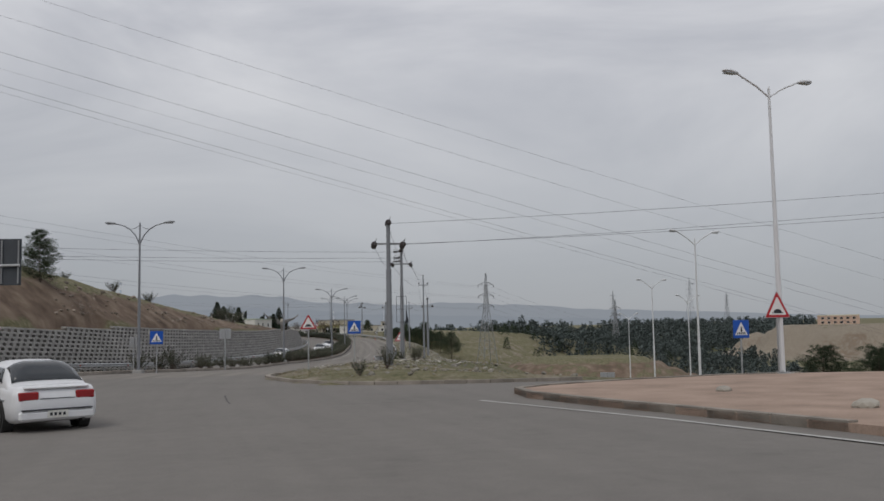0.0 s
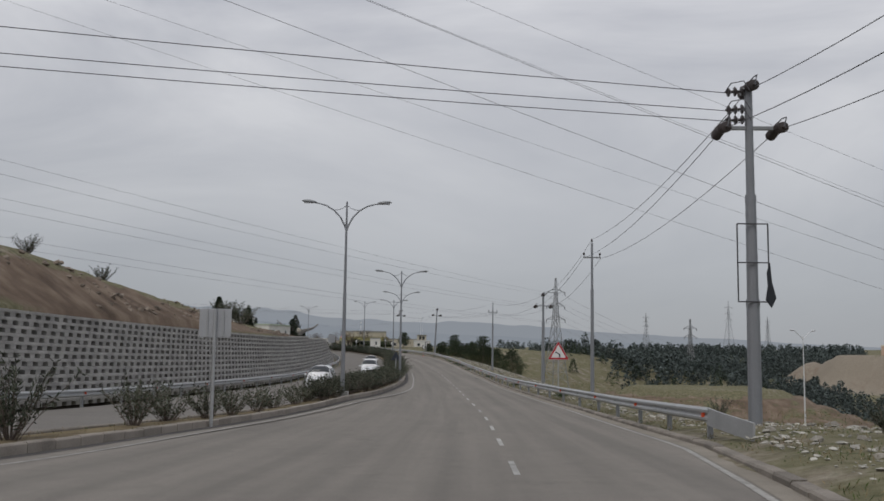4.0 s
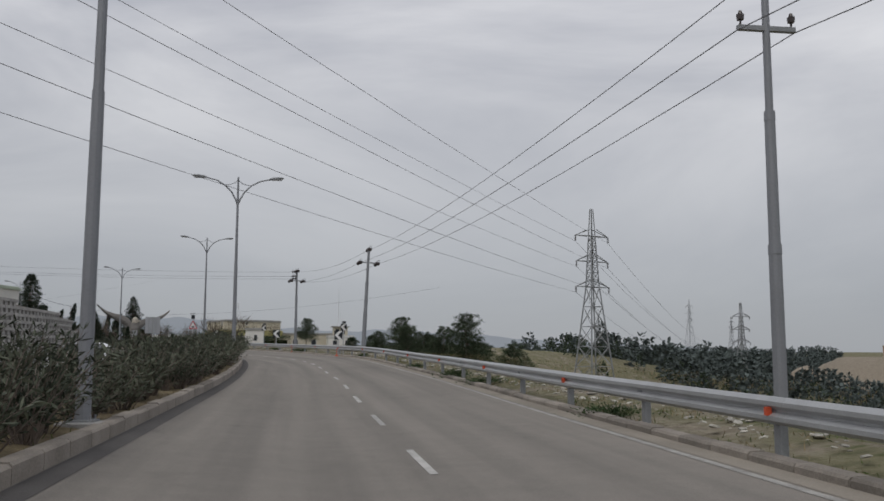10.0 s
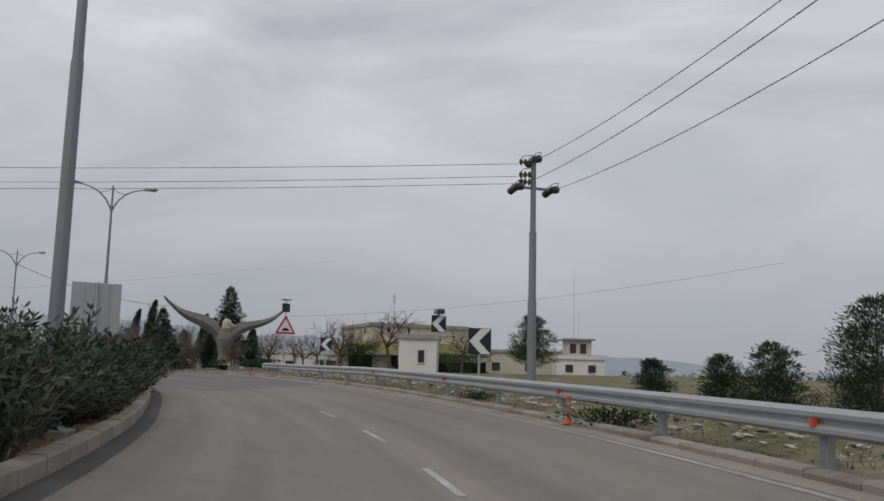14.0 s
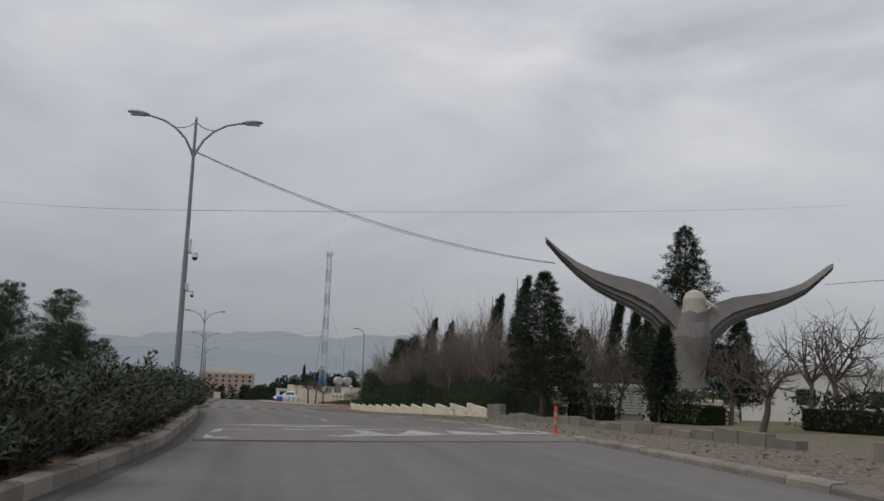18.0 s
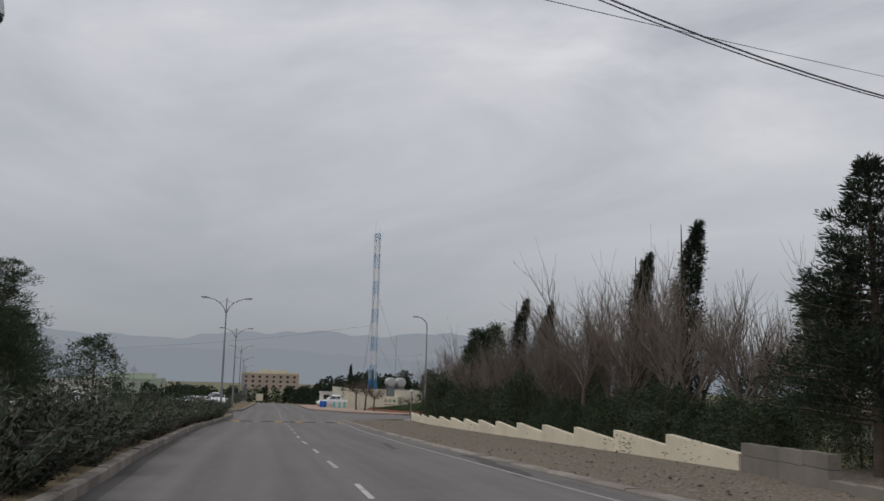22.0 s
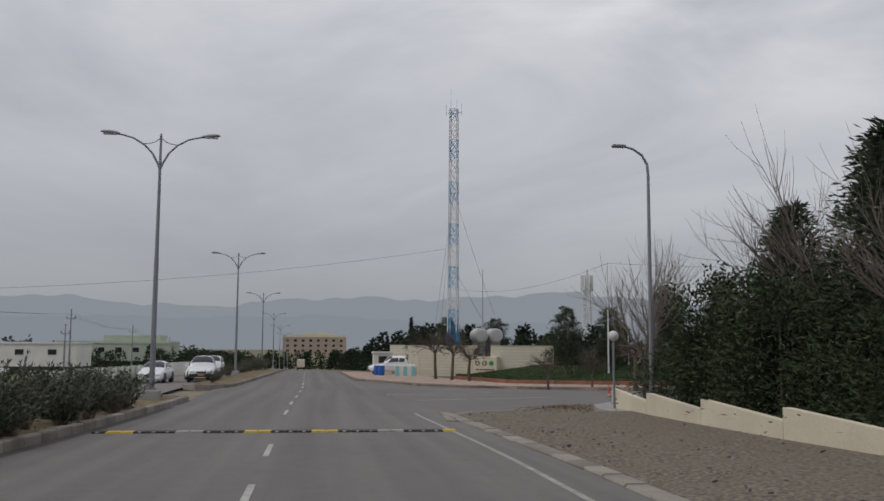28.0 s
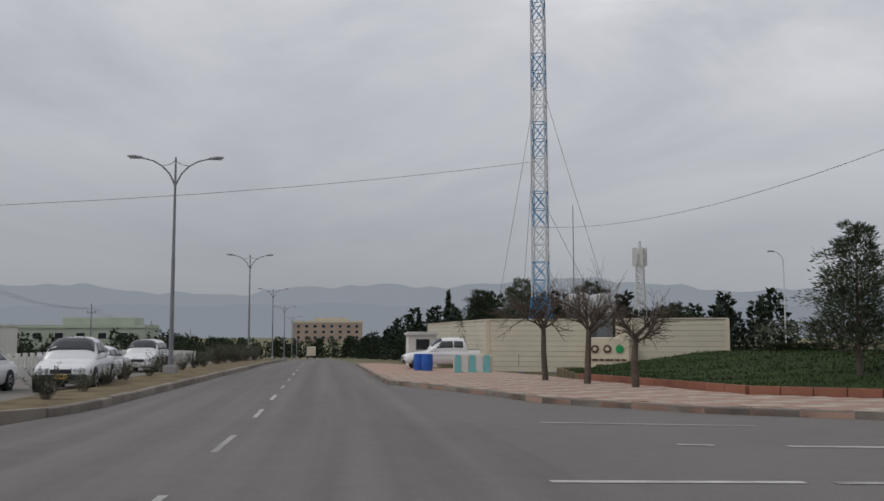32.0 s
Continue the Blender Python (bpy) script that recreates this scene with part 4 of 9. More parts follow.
ISLAND = mat("island_soil_pink", (0.34, 0.255, 0.205), 0.95, 0.3, 0.7, 22.0, 0.6, spec=0.1)
MEDSOIL = mat("median_soil", (0.135, 0.105, 0.075), 0.97, 0.45, 1.4, 22.0, 0.6, tint=(0.17, 0.14, 0.085), spec=0.1)
isl = [(2, 10.9), (12.7, 10.1), (16.2, 9.75), (20, 9.25), (23.6, 8.9), (25.6, 9.3), (26.8, 10.7), (28.6, 14.5), (29.9, 18.4), (29.5, 21.5), (27.5, 25.0), (20, 29.0), (2, 32.0)]
bed("traffic_island", isl, 0.15, ISLAND, "raised traffic island of pinkish bare soil with concrete kerb")
strip_med = strip("median_bed", 47.5, 371.0, 1.5, lambda s: [(KERB_L(s) - 1.95, 0.10), (KERB_L(s) - 1.5, 0.15), (KERB_L(s) - 0.9, 0.17 + 0.03 * math.sin(s * 2.3)), (KERB_L(s) - 0.1, 0.12)], MEDSOIL, smooth=True)
tagged(strip_med, "planted median strip of brown soil and dry grass", "median", "", "structure")
strip_med = strip("median_bed", 387, 560, 1.5, lambda s: [(-8.0, 0.10), (-7.3, 0.16 + 0.03 * math.sin(s * 2.1)), (KERB_L(s) - 1.2, 0.15), (KERB_L(s) - 0.1, 0.12)], MEDSOIL, smooth=True)
tagged(strip_med, "planted median strip beyond the median gap", "median", "", "structure")

# ---- guard rails ----


dip = table((248, 0.0), (266, 0.14))


def guard_rail(s0, s1, place, face, label):
    """A W-beam rail on posts. face: the side to which the beam looks, -1 to the road on its left."""
    g = empty("guard_rail", Matrix(), label, "guard rail")
    n = int((s1 - s0) / 4.2)
    front = [(0.0, 0.40), (0.07, 0.45), (0.07, 0.50), (0.01, 0.545), (0.01, 0.575), (0.07, 0.62), (0.07, 0.67), (0.0, 0.72)]
    for k in range(n):
        a, b = s0 + k * 4.2, s0 + (k + 1) * 4.2
        sec = lambda s: [(place(s) + face * x, u + 0.02 - dip(s)) for x, u in front] + [(place(s) + face * (x - 0.015), u + 0.02 - dip(s)) for x, u in reversed(front)]
        solid("beam", a, b + 0.12, 1.4, sec, STEEL, g)
        bm = bmesh.new()
        p = R(a + 0.4, place(a + 0.4), -dip(a))
        m = pose(p.x, p.y, p.z, 0, 0, heading(a))
        box(bm, -0.055 - 0.09 * face, 0.055 - 0.09 * face, -0.075, 0.075, -0.5, 0.66, m, 0.012)
        box(bm, min(-0.03 * face, 0.02 * face), max(-0.03 * face, 0.02 * face), -0.1, 0.1, 0.42, 0.70, m)
        part("post", bm, STEEL_DULL, g)
        if k % 2 == 0:
            bm = bmesh.new()
            box(bm, min(0.03 * face, 0.1 * face), max(0.03 * face, 0.1 * face), -0.03, 0.03, 0.52, 0.62, m)
            part("reflector", bm, ORANGE, g)
    return g


flare = table((240, 0.0), (252, 0.25), (260, 0.7), (267, 1.35))
gap_r = table((87, 0.62), (112, 0.36))
RAIL_R = lambda s: EDGE_R(s) + gap_r(s) + flare(s)
gr = guard_rail(69.5, 267.3, RAIL_R, -1, "galvanised steel guard rail along the outer road edge")
solid("end_wing", 67.6, 69.6, 0.5, lambda s: [(RAIL_R(s) + 0.30 * max(0, 69.6 - s) ** 1.5 * 0.5 + x, u - 0.12 * (69.6 - s)) for x, u in ((-0.07, 0.38), (-0.05, 0.74), (0.0, 0.74), (-0.02, 0.38))], STEEL, gr, "bent crumpled end of the rail")
guard_rail(30.0, 215.0, lambda s: WALL_D(s) + 0.75, 1, "grey steel guard rail at the foot of the retaining wall")

# ---- street lamps ----


def double_lamp(pole_mat=POLE, height=9.3, v_shape=False):
    o = empty("street_lamp", Matrix(), "tall grey double-arm street lamp standing in the planted median", "street lamp", "median street lamps")
    bm = bmesh.new()
    rod(bm, (0, 0, 0), (0, 0, height * 0.52), 0.105, 0.085, 12)
    rod(bm, (0, 0, height * 0.52), (0, 0, height), 0.075, 0.045, 12)
    rod(bm, (0, 0, height), (0, 0, height + 0.12), 0.055, 0.02, 8)
    part("pole", bm, pole_mat, o, smooth=False)
    bm = bmesh.new()
    box(bm, -0.3, 0.3, -0.3, 0.3, -0.4, 0.08, None, 0.02)
    part("footing", bm, CONC, o)
    bm = bmesh.new()
    box(bm, -0.18, 0.18, -0.18, 0.18, 0.08, 0.11)
    for x in (-0.13, 0.13):
        for y in (-0.13, 0.13):
            rod(bm, (x, y, 0.11), (x, y, 0.17), 0.018, n=6)
    part("base_plate", bm, STEEL_DULL, o)
    for k in (-1, 1):
        bm = bmesh.new()
        f = height - 1.35
        if v_shape:
            pipe(bm, [(0, 0, height - 0.3), (0.6 * k, 0, height + 0.05), (1.5 * k, 0, height + 0.42)], 0.035, 8)
        else:
            pipe(bm, [(0, 0, f), (0.09 * k, 0, f + 0.25), (0.3 * k, 0, f + 0.66), (0.62 * k, 0, f + 1.0), (1.02 * k, 0, f + 1.24), (1.42 * k, 0, f + 1.35), (1.62 * k, 0, f + 1.37)], [0.045, 0.043, 0.04, 0.038, 0.035, 0.033, 0.03], 8)
        part("arm", bm, pole_mat, o)
        if not v_shape:
            bm = bmesh.new()
            pipe(bm, [(0, 0, height - 0.06), (0.18 * k, 0, height - 0.22), (0.38 * k, 0, height - 0.30), (0.62 * k, 0, height - 0.33)], 0.017, 6)
            part("brace", bm, pole_mat, o)
        bm = bmesh.new()
        x0, z0 = 1.5 * k, height + (0.42 if v_shape else 0.02)
        ring = []
        for t, w, hgt in ((0, 0.06, 0.05), (0.12, 0.13, 0.09), (0.4, 0.17, 0.11), (0.62, 0.14, 0.08), (0.72, 0.06, 0.03)):
            z = z0 + 0.10 * t
            ring.append([bm.verts.new((x0 + t * k, w * math.cos(a), z + hgt * (math.sin(a) if math.sin(a) > 0 else 0.3 * math.sin(a)))) for a in np.linspace(0, 2 * math.pi, 10, endpoint=False)])
        for r0, r1 in zip(ring, ring[1:]):
            for i in range(10):
                bm.faces.new((r0[i], r0[(i + 1) % 10], r1[(i + 1) % 10], r1[i]))
        bm.faces.new(ring[0]), bm.faces.new(ring[-1])
        bmesh.ops.recalc_face_normals(bm, faces=bm.faces)
        head = part("lamp_head", bm, pole_mat if v_shape else STEEL_DULL, o, smooth=True)
        bm = bmesh.new()
        box(bm, min(x0 + 0.14 * k, x0 + 0.62 * k), max(x0 + 0.14 * k, x0 + 0.62 * k), -0.12, 0.12, z0 - 0.02, z0 + 0.02)
        part("lens", bm, LAMPGLASS, head)
    return o


LAMPS = [(58.5, -7.85), (93.7, -5.1), (124.6, -3.12), (156.8, -3.2), (189.1, -3.25), (224.4, -3.33), (260.7, -3.5), (296.3, -3.55), (368.8, -6.9),
         (410.0, -6.9), (455.0, -6.9), (499.0, -7.0), (543.0, -7.1), (588.0, -7.1), (632.0, -7.1)]
lamp = double_lamp()
lamp.matrix_world = at(*LAMPS[0], 0.12)
tall = double_lamp(height=10.05)
tall.matrix_world = at(*LAMPS[5], 0.12) @ Matrix.Diagonal((1, 1, 0.968, 1))
for s, d in LAMPS[1:]:
    if s == LAMPS[5][0]:
        continue
    c = copy_thing(lamp if s < 200 else tall, at(s, d, 0.12 + (0.2 if s == LAMPS[1][0] else 0.3 if s > 360 else 0.0), random.uniform(-3, 3)) @ Matrix.Diagonal((1, 1, 0.968 if 110 < s < 265 else 1.0, 1)))
    if 290 < s < 300:
        c["label"] = "tall grey double-arm street lamp carrying a security camera"
        lamp_cctv = c
# tall white lamps along the side road
lamp_w = double_lamp(POLE_WHITE, 10.6, True)
tagged(lamp_w, "tall white double-arm street lamp on the traffic island", "street lamp", "side road lamps")
lamp_w.matrix_world = at(29.4, 20.8, 0.1, 12)
for s, d, u in ((66.0, 29.1, -2.1), (105.8, 35.7, -2.6), (159.9, 46.9, -5.9), (125.8, 46.1, -3.7)):
    g_up = u - (ground_z(R(s, d)) - float(R(s, d).z))
    m = on_ground(s, d, 25) @ Matrix.Diagonal((1, 1, 1 + g_up / 10.6, 1))
    c = copy_thing(lamp_w, m)
    c.matrix_world = m
    c["label"] = "white double-arm street lamp beside the side road"

# ---- electricity poles and wires ----


def discs(bm, a, b, n, r):
    """A string of bell discs turned as one piece."""
    a, b = Vector(a), Vector(b)
    pts, rad = [a], [0.02]
    for k in range(n):
        for q, w in ((0.15, 0.03), (0.25, r * 0.6), (0.5, r), (0.62, r * 0.92), (0.72, 0.04)):
            pts.append(a.lerp(b, (k + q) / n))
            rad.append(w)
    pipe(bm, pts + [b], rad + [0.02], 12)


def power_pole(height, tension, label, branch=None):
    """A stepped steel pole. tension: with strung disc insulators, otherwise pins on a cross-arm."""
    o = empty("electricity_pole", Matrix(), label, "electricity pole", "roadside electricity poles")
    r = (0.17, 0.14, 0.105) if tension else (0.12, 0.10, 0.07)
    zs = (-0.8, height * 0.36, height * 0.67, height)
    for k in range(3):
        bm = bmesh.new()
        rod(bm, (0, 0, zs[k]), (0, 0, zs[k + 1] + (0.12 if k < 2 else 0)), r[k] * 1.04, r[k] * 0.95, 12)
        if k:
            rod(bm, (0, 0, zs[k] - 0.06), (0, 0, zs[k] + 0.1), r[k - 1] * 1.02, r[k - 1] * 1.0, 12)
        part("pole_section", bm, POLE, o)
    arm_z = height - (1.05 if tension else 0.95)
    w = 0.72 if tension else 0.55
    bm = bmesh.new()
    box(bm, -w, w, -0.05, 0.05, arm_z, arm_z + 0.09)
    part("cross_arm", bm, STEEL_DULL, o)
    bm = bmesh.new()
    if tension:
        rod(bm, (0.0, 0.0, height), (0.0, 0.0, height + 0.16), 0.05, n=8)
        box(bm, -0.1, 0.1, -0.1, 0.1, height + 0.04, height + 0.09)
        part("top_bracket", bm, STEEL_DULL, o)
        for x, z in ((-w, arm_z), (w, arm_z), (0.0, height + 0.06)):
            for y in (-1, 1):
                bm = bmesh.new()
                discs(bm, (x, 0.07 * y, z + 0.03), (x, 0.56 * y, z - 0.05), 3, 0.145)
                part("insulator_string", bm, INSUL, o)
            bm = bmesh.new()
            pipe(bm, [(x, -0.56, z - 0.05), (x + 0.1, -0.44, z + 0.24), (x + 0.14, 0, z + 0.31), (x + 0.1, 0.44, z + 0.24), (x, 0.56, z - 0.05)], 0.016, 5)
            part("jumper_wire", bm, WIRE, o)
        for z in (height - 0.02, height - 0.5, height - 0.78) if branch else ():
            bm = bmesh.new()
            discs(bm, (-0.1, -0.05, z), (-0.62, -0.05, z - 0.04), 3, 0.13)
            part("branch_insulator", bm, INSUL, o)
            bm = bmesh.new()
            pipe(bm, [(-0.62, -0.05, z - 0.04), (-0.5, -0.2, z + 0.16), (-0.2, -0.3, z + 0.2), (-0.05, -0.35, z - 0.1)], 0.016, 5)
            part("jumper_wire", bm, WIRE, o)
    else:
        for x, z in ((-w + 0.06, arm_z + 0.09), (w - 0.06, arm_z + 0.09), (0.0, height)):
            bm = bmesh.new()
            rod(bm, (x, 0, z - 0.02), (x, 0, z + 0.12), 0.02, n=6)
            rod(bm, (x, 0, z + 0.1), (x, 0, z + 0.2), 0.065, 0.075, 8)
            rod(bm, (x, 0, z + 0.2), (x, 0, z + 0.27), 0.05, 0.03, 8)
            part("pin_insulator", bm, INSUL, o)
    return o, [(-w, arm_z), (w, arm_z), (0.0, height + 0.02 if tension else height + 0.22)]


POLES = [(45.9, 8.0, 7.3, True), (72.5, 7.85, 8.75, True), (105.0, 9.15, 9.2, False), (134.2, 10.12, 7.85, True), (158.7, 7.9, 7.75, False), (215.4, 8.2, 8.2, True), (242.4, 10.35, 8.4, True)]
tips = []
for s, d, h, ten in POLES:
    o, ends = power_pole(h, ten, "stepped grey steel electricity pole with dark disc insulators" if ten else "slim grey steel electricity pole with a pin-insulator cross-arm", 70 < s < 75 or s > 240)
    nxt = heading(s)
    p = R(s, d, 0.12)
    o.matrix_world = pose(p.x, p.y, p.z, 0, 0, nxt) @ pose(0, 0, 0, 0, 2.6 if 210 < s < 220 else 0.0, 0)
    tips.append([o.matrix_world @ Vector((x, 0, z)) for x, z in ends])
    if 70 < s < 75:
        fr = bmesh.new()
        for x in (-0.42, 0.36):
            box(fr, x - 0.015, x + 0.015, -0.2, -0.17, 3.2, 5.2)
        for z in (3.2, 4.2, 5.2):
            box(fr, -0.42, 0.36, -0.2, -0.17, z - 0.015, z + 0.015)
        part("banner_frame", fr, DARK, o, "empty dark iron banner frame")
        fr = bmesh.new()
        slab(fr, [(0.30, 3.95), (0.38, 4.2), (0.42, 3.7), (0.52, 3.3), (0.40, 3.05), (0.26, 3.25), (0.32, 3.6)], -0.24, -0.19)
        part("torn_banner", fr, SIGN_BLACK, o, "torn dark rag of a banner")


def wire_run(pairs, sag, r=0.011, label="thin dark overhead power wires", name="power_line", n=14):
    o = empty(name, Matrix(), label, "overhead wire")
    for a, b in pairs:
        a, b = Vector(a), Vector(b)
        bm = bmesh.new()
        pipe(bm, [a.lerp(b, k / n) - Vector((0, 0, sag * 4 * (k / n) * (1 - k / n))) for k in range(n + 1)], r, 4)
        part("wire", bm, WIRE, o)
    return o


for t0, t1 in zip(tips, tips[1:]):
    wire_run(list(zip(t0, t1)), 0.55)
wire_run([(p, R(36, 75 + 2 * k, 11.0 + k)) for k, p in enumerate(tips[0])], 0.8)
for k0, end in ((1, (-95.0, 48.5, 10.6)), (6, (-105.0, 247.5, 11.6))):
    top_ = tips[k0][2].z
    foot = (tips[k0][0] + tips[k0][1]) / 2
    wire_run([(Vector((foot.x - 0.6, foot.y, top_ - dz)), Vector(end) + Vector((0, 1.4 * k, 0.7 * (k == 0)))) for k, dz in enumerate((0.08, 0.56, 0.84))], 1.0, 0.012)
wire_run([(R(296.3, -3.45, 8.75), R(300.3, 10.6, 6.45)), ], 0.55, 0.014, "sagging service cable between lamp and monument")
wire_run([(R(296.3, -3.45, 8.72), R(300.3, 10.65, 6.42)), ], 0.60, 0.010, "sagging service cable between lamp and monument")
wire_run([(R(299.8, 22.6, 6.2), R(262, 46, 9.5)), ], 0.9, 0.014, "service cable from monument to building")
wire_run([(R(340, -25.3, 15.6), R(296.3, -3.45, 6.75)), (R(296.3, -3.45, 6.75), R(330, 44.5, 17.8))], 0.25, 0.008, "thin wire strung across the road by way of a lamp")


# ---- lattice pylons ----
def lattice(bm, w0, w1, z0, z1, n, r):
    for k in range(n):
        a, b = k / n, (k + 1) / n
        za, zb = z0 + (z1 - z0) * a, z0 + (z1 - z0) * b
        wa, wb = w0 + (w1 - w0) * a, w0 + (w1 - w0) * b
        ca = [(wa, wa), (-wa, wa), (-wa, -wa), (wa, -wa)]
        cb = [(wb, wb), (-wb, wb), (-wb, -wb), (wb, -wb)]
        for i in range(4):
            j = (i + 1) % 4
            rod(bm, (*ca[i], za), (*cb[j], zb), r, n=3, cap=False)
            rod(bm, (*ca[j], za), (*cb[i], zb), r, n=3, cap=False)
            rod(bm, (*cb[i], zb), (*cb[j], zb), r, n=3, cap=False)


def pylon(m, height, base, label, r=0.07):
    o = empty("power_pylon", m, label, "pylon")
    h1 = height * 0.60
    for sx in (-1, 1):
        for sy in (-1, 1):
            bm = bmesh.new()
            rod(bm, (sx * base * 1.3, sy * base * 1.3, -7), (sx * base, sy * base, 0), r * 1.3, r * 1.3, 4)
            rod(bm, (sx * base, sy * base, 0), (sx * base * 0.28, sy * base * 0.28, h1), r * 1.3, r, 4)
            rod(bm, (sx * base * 0.28, sy * base * 0.28, h1), (sx * 0.12, sy * 0.12, height), r, r * 0.8, 4)
            part("leg", bm, STEEL_DULL, o)
    bm = bmesh.new()
    lattice(bm, base, base * 0.28, 0, h1, 6, r * 0.55)
    lattice(bm, base * 0.28, base * 0.16, h1, height * 0.86, 7, r * 0.5)
    part("bracing", bm, STEEL_DULL, o)
    arms = []
    for z, w in ((0.60, 0.105), (0.73, 0.10), (0.86, 0.105)):
        for k in (-1, 1):
            bm = bmesh.new()
            tip = (k * w * height, 0, z * height)
            for y in (-0.35, 0.35):
                rod(bm, (k * base * 0.2, y, z * height), tip, r * 0.8, n=4)
                rod(bm, (k * base * 0.2, y, z * height + height * 0.035), tip, r * 0.7, n=4)
            part("cross_arm", bm, STEEL_DULL, o)
            bm = bmesh.new()
            discs(bm, tip, (tip[0], 0, tip[2] - height * 0.03), 4, 0.14)
            part("insulator_string", bm, INSUL, o)
            arms.append(m @ Vector((tip[0], 0, tip[2] - height * 0.03)))
    return o, arms


pm = pose(11.6, 243.7, -6.2, 0, 0, 25)
_, arms_a = pylon(pm, 22.4, 1.9, "grey steel lattice power pylon on the slope below the road")
back = Vector((-150.0, -80.0, 26.0))
wire_run([(p, back + Vector((6.5 * (i % 2) - 3, -3 * (i % 2), 3.4 * (i // 2)))) for i, p in enumerate(arms_a)], 5.0, 0.013, "high-voltage wires strung over the road", n=26)
wire_run([(p, Vector((115.0 + 4 * (i % 2), 470.0, -2 + 2.6 * (i // 2)))) for i, p in enumerate(arms_a)], 5.0, 0.016, "high-voltage wires strung down the valley", n=20)
HV = [((-306.0, 0.0, 108.0), (148.6, 210.0, -3.0)), ((-252.6, 0.0, 82.5), (203.1, 210.0, -28.8)), ((-360.0, 60.0, 122.0), (218.0, 212.0, -34.0))]
for k, (a, b) in enumerate(HV):
    wire_run([(a, b), ((a[0], a[1], a[2] + 3), (b[0] + 4, b[1], b[2] + 3))], 4.0, 0.017, "pair of high-voltage wires crossing high overhead", n=26)
for x, y, z0, hgt, turn in ((177 + 38, 790, 4, 38, 30), (150, 800, 4, 28, 20), (250, 800, 2, 28, 35), (61, 322, -9.5, 20, 15), (61, 400, -14, 13, 30)):
    pylon(pose(x, y, z0, 0, 0, turn), hgt, hgt * 0.085, "far lattice power pylon standing over the valley woods", 0.09)


# ---- signs ----
def sign_post(o, h, r=0.035, y=0.05):
    bm = bmesh.new()
    rod(bm, (0, y, -0.5), (0, y, h), r, r, 10)
    part("post", bm, STEEL, o)


def tri(r, k=1.0, z=0.0):
    """A rounded triangle's outline."""
    pts = []
    for a in (90, 210, 330):
        cx, cz = math.cos(radians(a)) * r * k, math.sin(radians(a)) * r * k
        for b in (50, 0, -50) if True else ():
            pts.append((cx * 0.93 + 0.05 * r * math.cos(radians(a - b)) - 0, z + cz * 0.93 + 0.05 * r * math.sin(radians(a - b))))
    return pts[::-1]


def warning_sign(m, z, size, inner, label, own_post=True, back=None):
    o = empty("warning_sign", m, label, "road sign")
    if own_post:
        sign_post(o, z - 0.1)
    r = size / 1.732
    bm = bmesh.new()
    slab(bm, tri(r * 1.06, 1.0, z), 0.0, 0.02)
    part("back_plate", bm, back or SIGN_BACK, o)
    bm = bmesh.new()
    slab(bm, tri(r, 1.0, z), -0.004, 0.0)
    part("red_border", bm, SIGN_RED, o)
    bm = bmesh.new()
    slab(bm, tri(r * 0.72, 1.0, z), -0.008, -0.003)
    part("white_field", bm, SIGN_WHITE, o)
    for pts in inner:
        bm = bmesh.new()
        slab(bm, [(x * size, z + y * size) for x, y in pts], -0.012, -0.007)
        part("symbol", bm, SIGN_BLACK, o)
    return o


HUMP = [[(-0.22, -0.16), (-0.22, -0.125)] + [(0.17 * math.cos(a), -0.135 + 0.125 * math.sin(a)) for a in np.linspace(math.pi, 0, 12)] + [(0.22, -0.125), (0.22, -0.16)]]
BEND = [[(0.10, -0.2), (0.02, -0.2), (0.02, -0.06), (-0.10, 0.02), (-0.13, -0.02), (-0.17, 0.09), (-0.05, 0.08), (-0.08, 0.05), (0.10, -0.03)]]
warning_sign(at(44.1, 4.05, 0.2), 2.25, 0.78, HUMP, "red-bordered triangular sign with a road-hump symbol")
warning_sign(at(41.3, -9.4, 0.0, 8), 2.7, 1.0, HUMP, "red-bordered triangular hump sign on the median")
warning_sign(at(128.5, -3.55, 0.15, 180), 1.88, 0.86, BEND, "triangular road sign in the median, its dark back turned", True, mat("sign_back_painted", (0.035, 0.042, 0.055), 0.6, 0.2, 3.0, 30.0, 0.0))
warning_sign(at(101.1, 6.5, 0.1), 2.35, 1.15, BEND, "red-bordered triangular bend sign behind the guard rail")
warning_sign(at(29.2, 20.62, 0.0, 5), 2.5, 1.05, HUMP, "large red-bordered hump sign fixed to a white lamp", True)
sol = warning_sign(at(263.6, 6.9, 0.1), 2.55, 1.2, HUMP, "red-bordered hump sign with a solar flasher above")
bm = bmesh.new()
rod(bm, (0, 0.05, 2.6), (0, 0.05, 4.15), 0.03, n=8)
part("mast", bm, STEEL, sol)
bm = bmesh.new()
box(bm, -0.22, 0.22, -0.05, 0.12, 3.45, 3.95, None, 0.02)
part("flasher_box", bm, SIGN_BLACK, sol)
bm = bmesh.new()
rod(bm, (0, -0.06, 3.7), (0, -0.03, 3.7), 0.16, n=16)
part("flasher_lens", bm, GLASSDARK, sol)
bm = bmesh.new()
box(bm, -0.26, 0.26, -0.2, 0.3, 4.14, 4.18, pose(0, 0, 0, 0, 0, 0))
part("solar_panel", bm, GLASSDARK, sol)


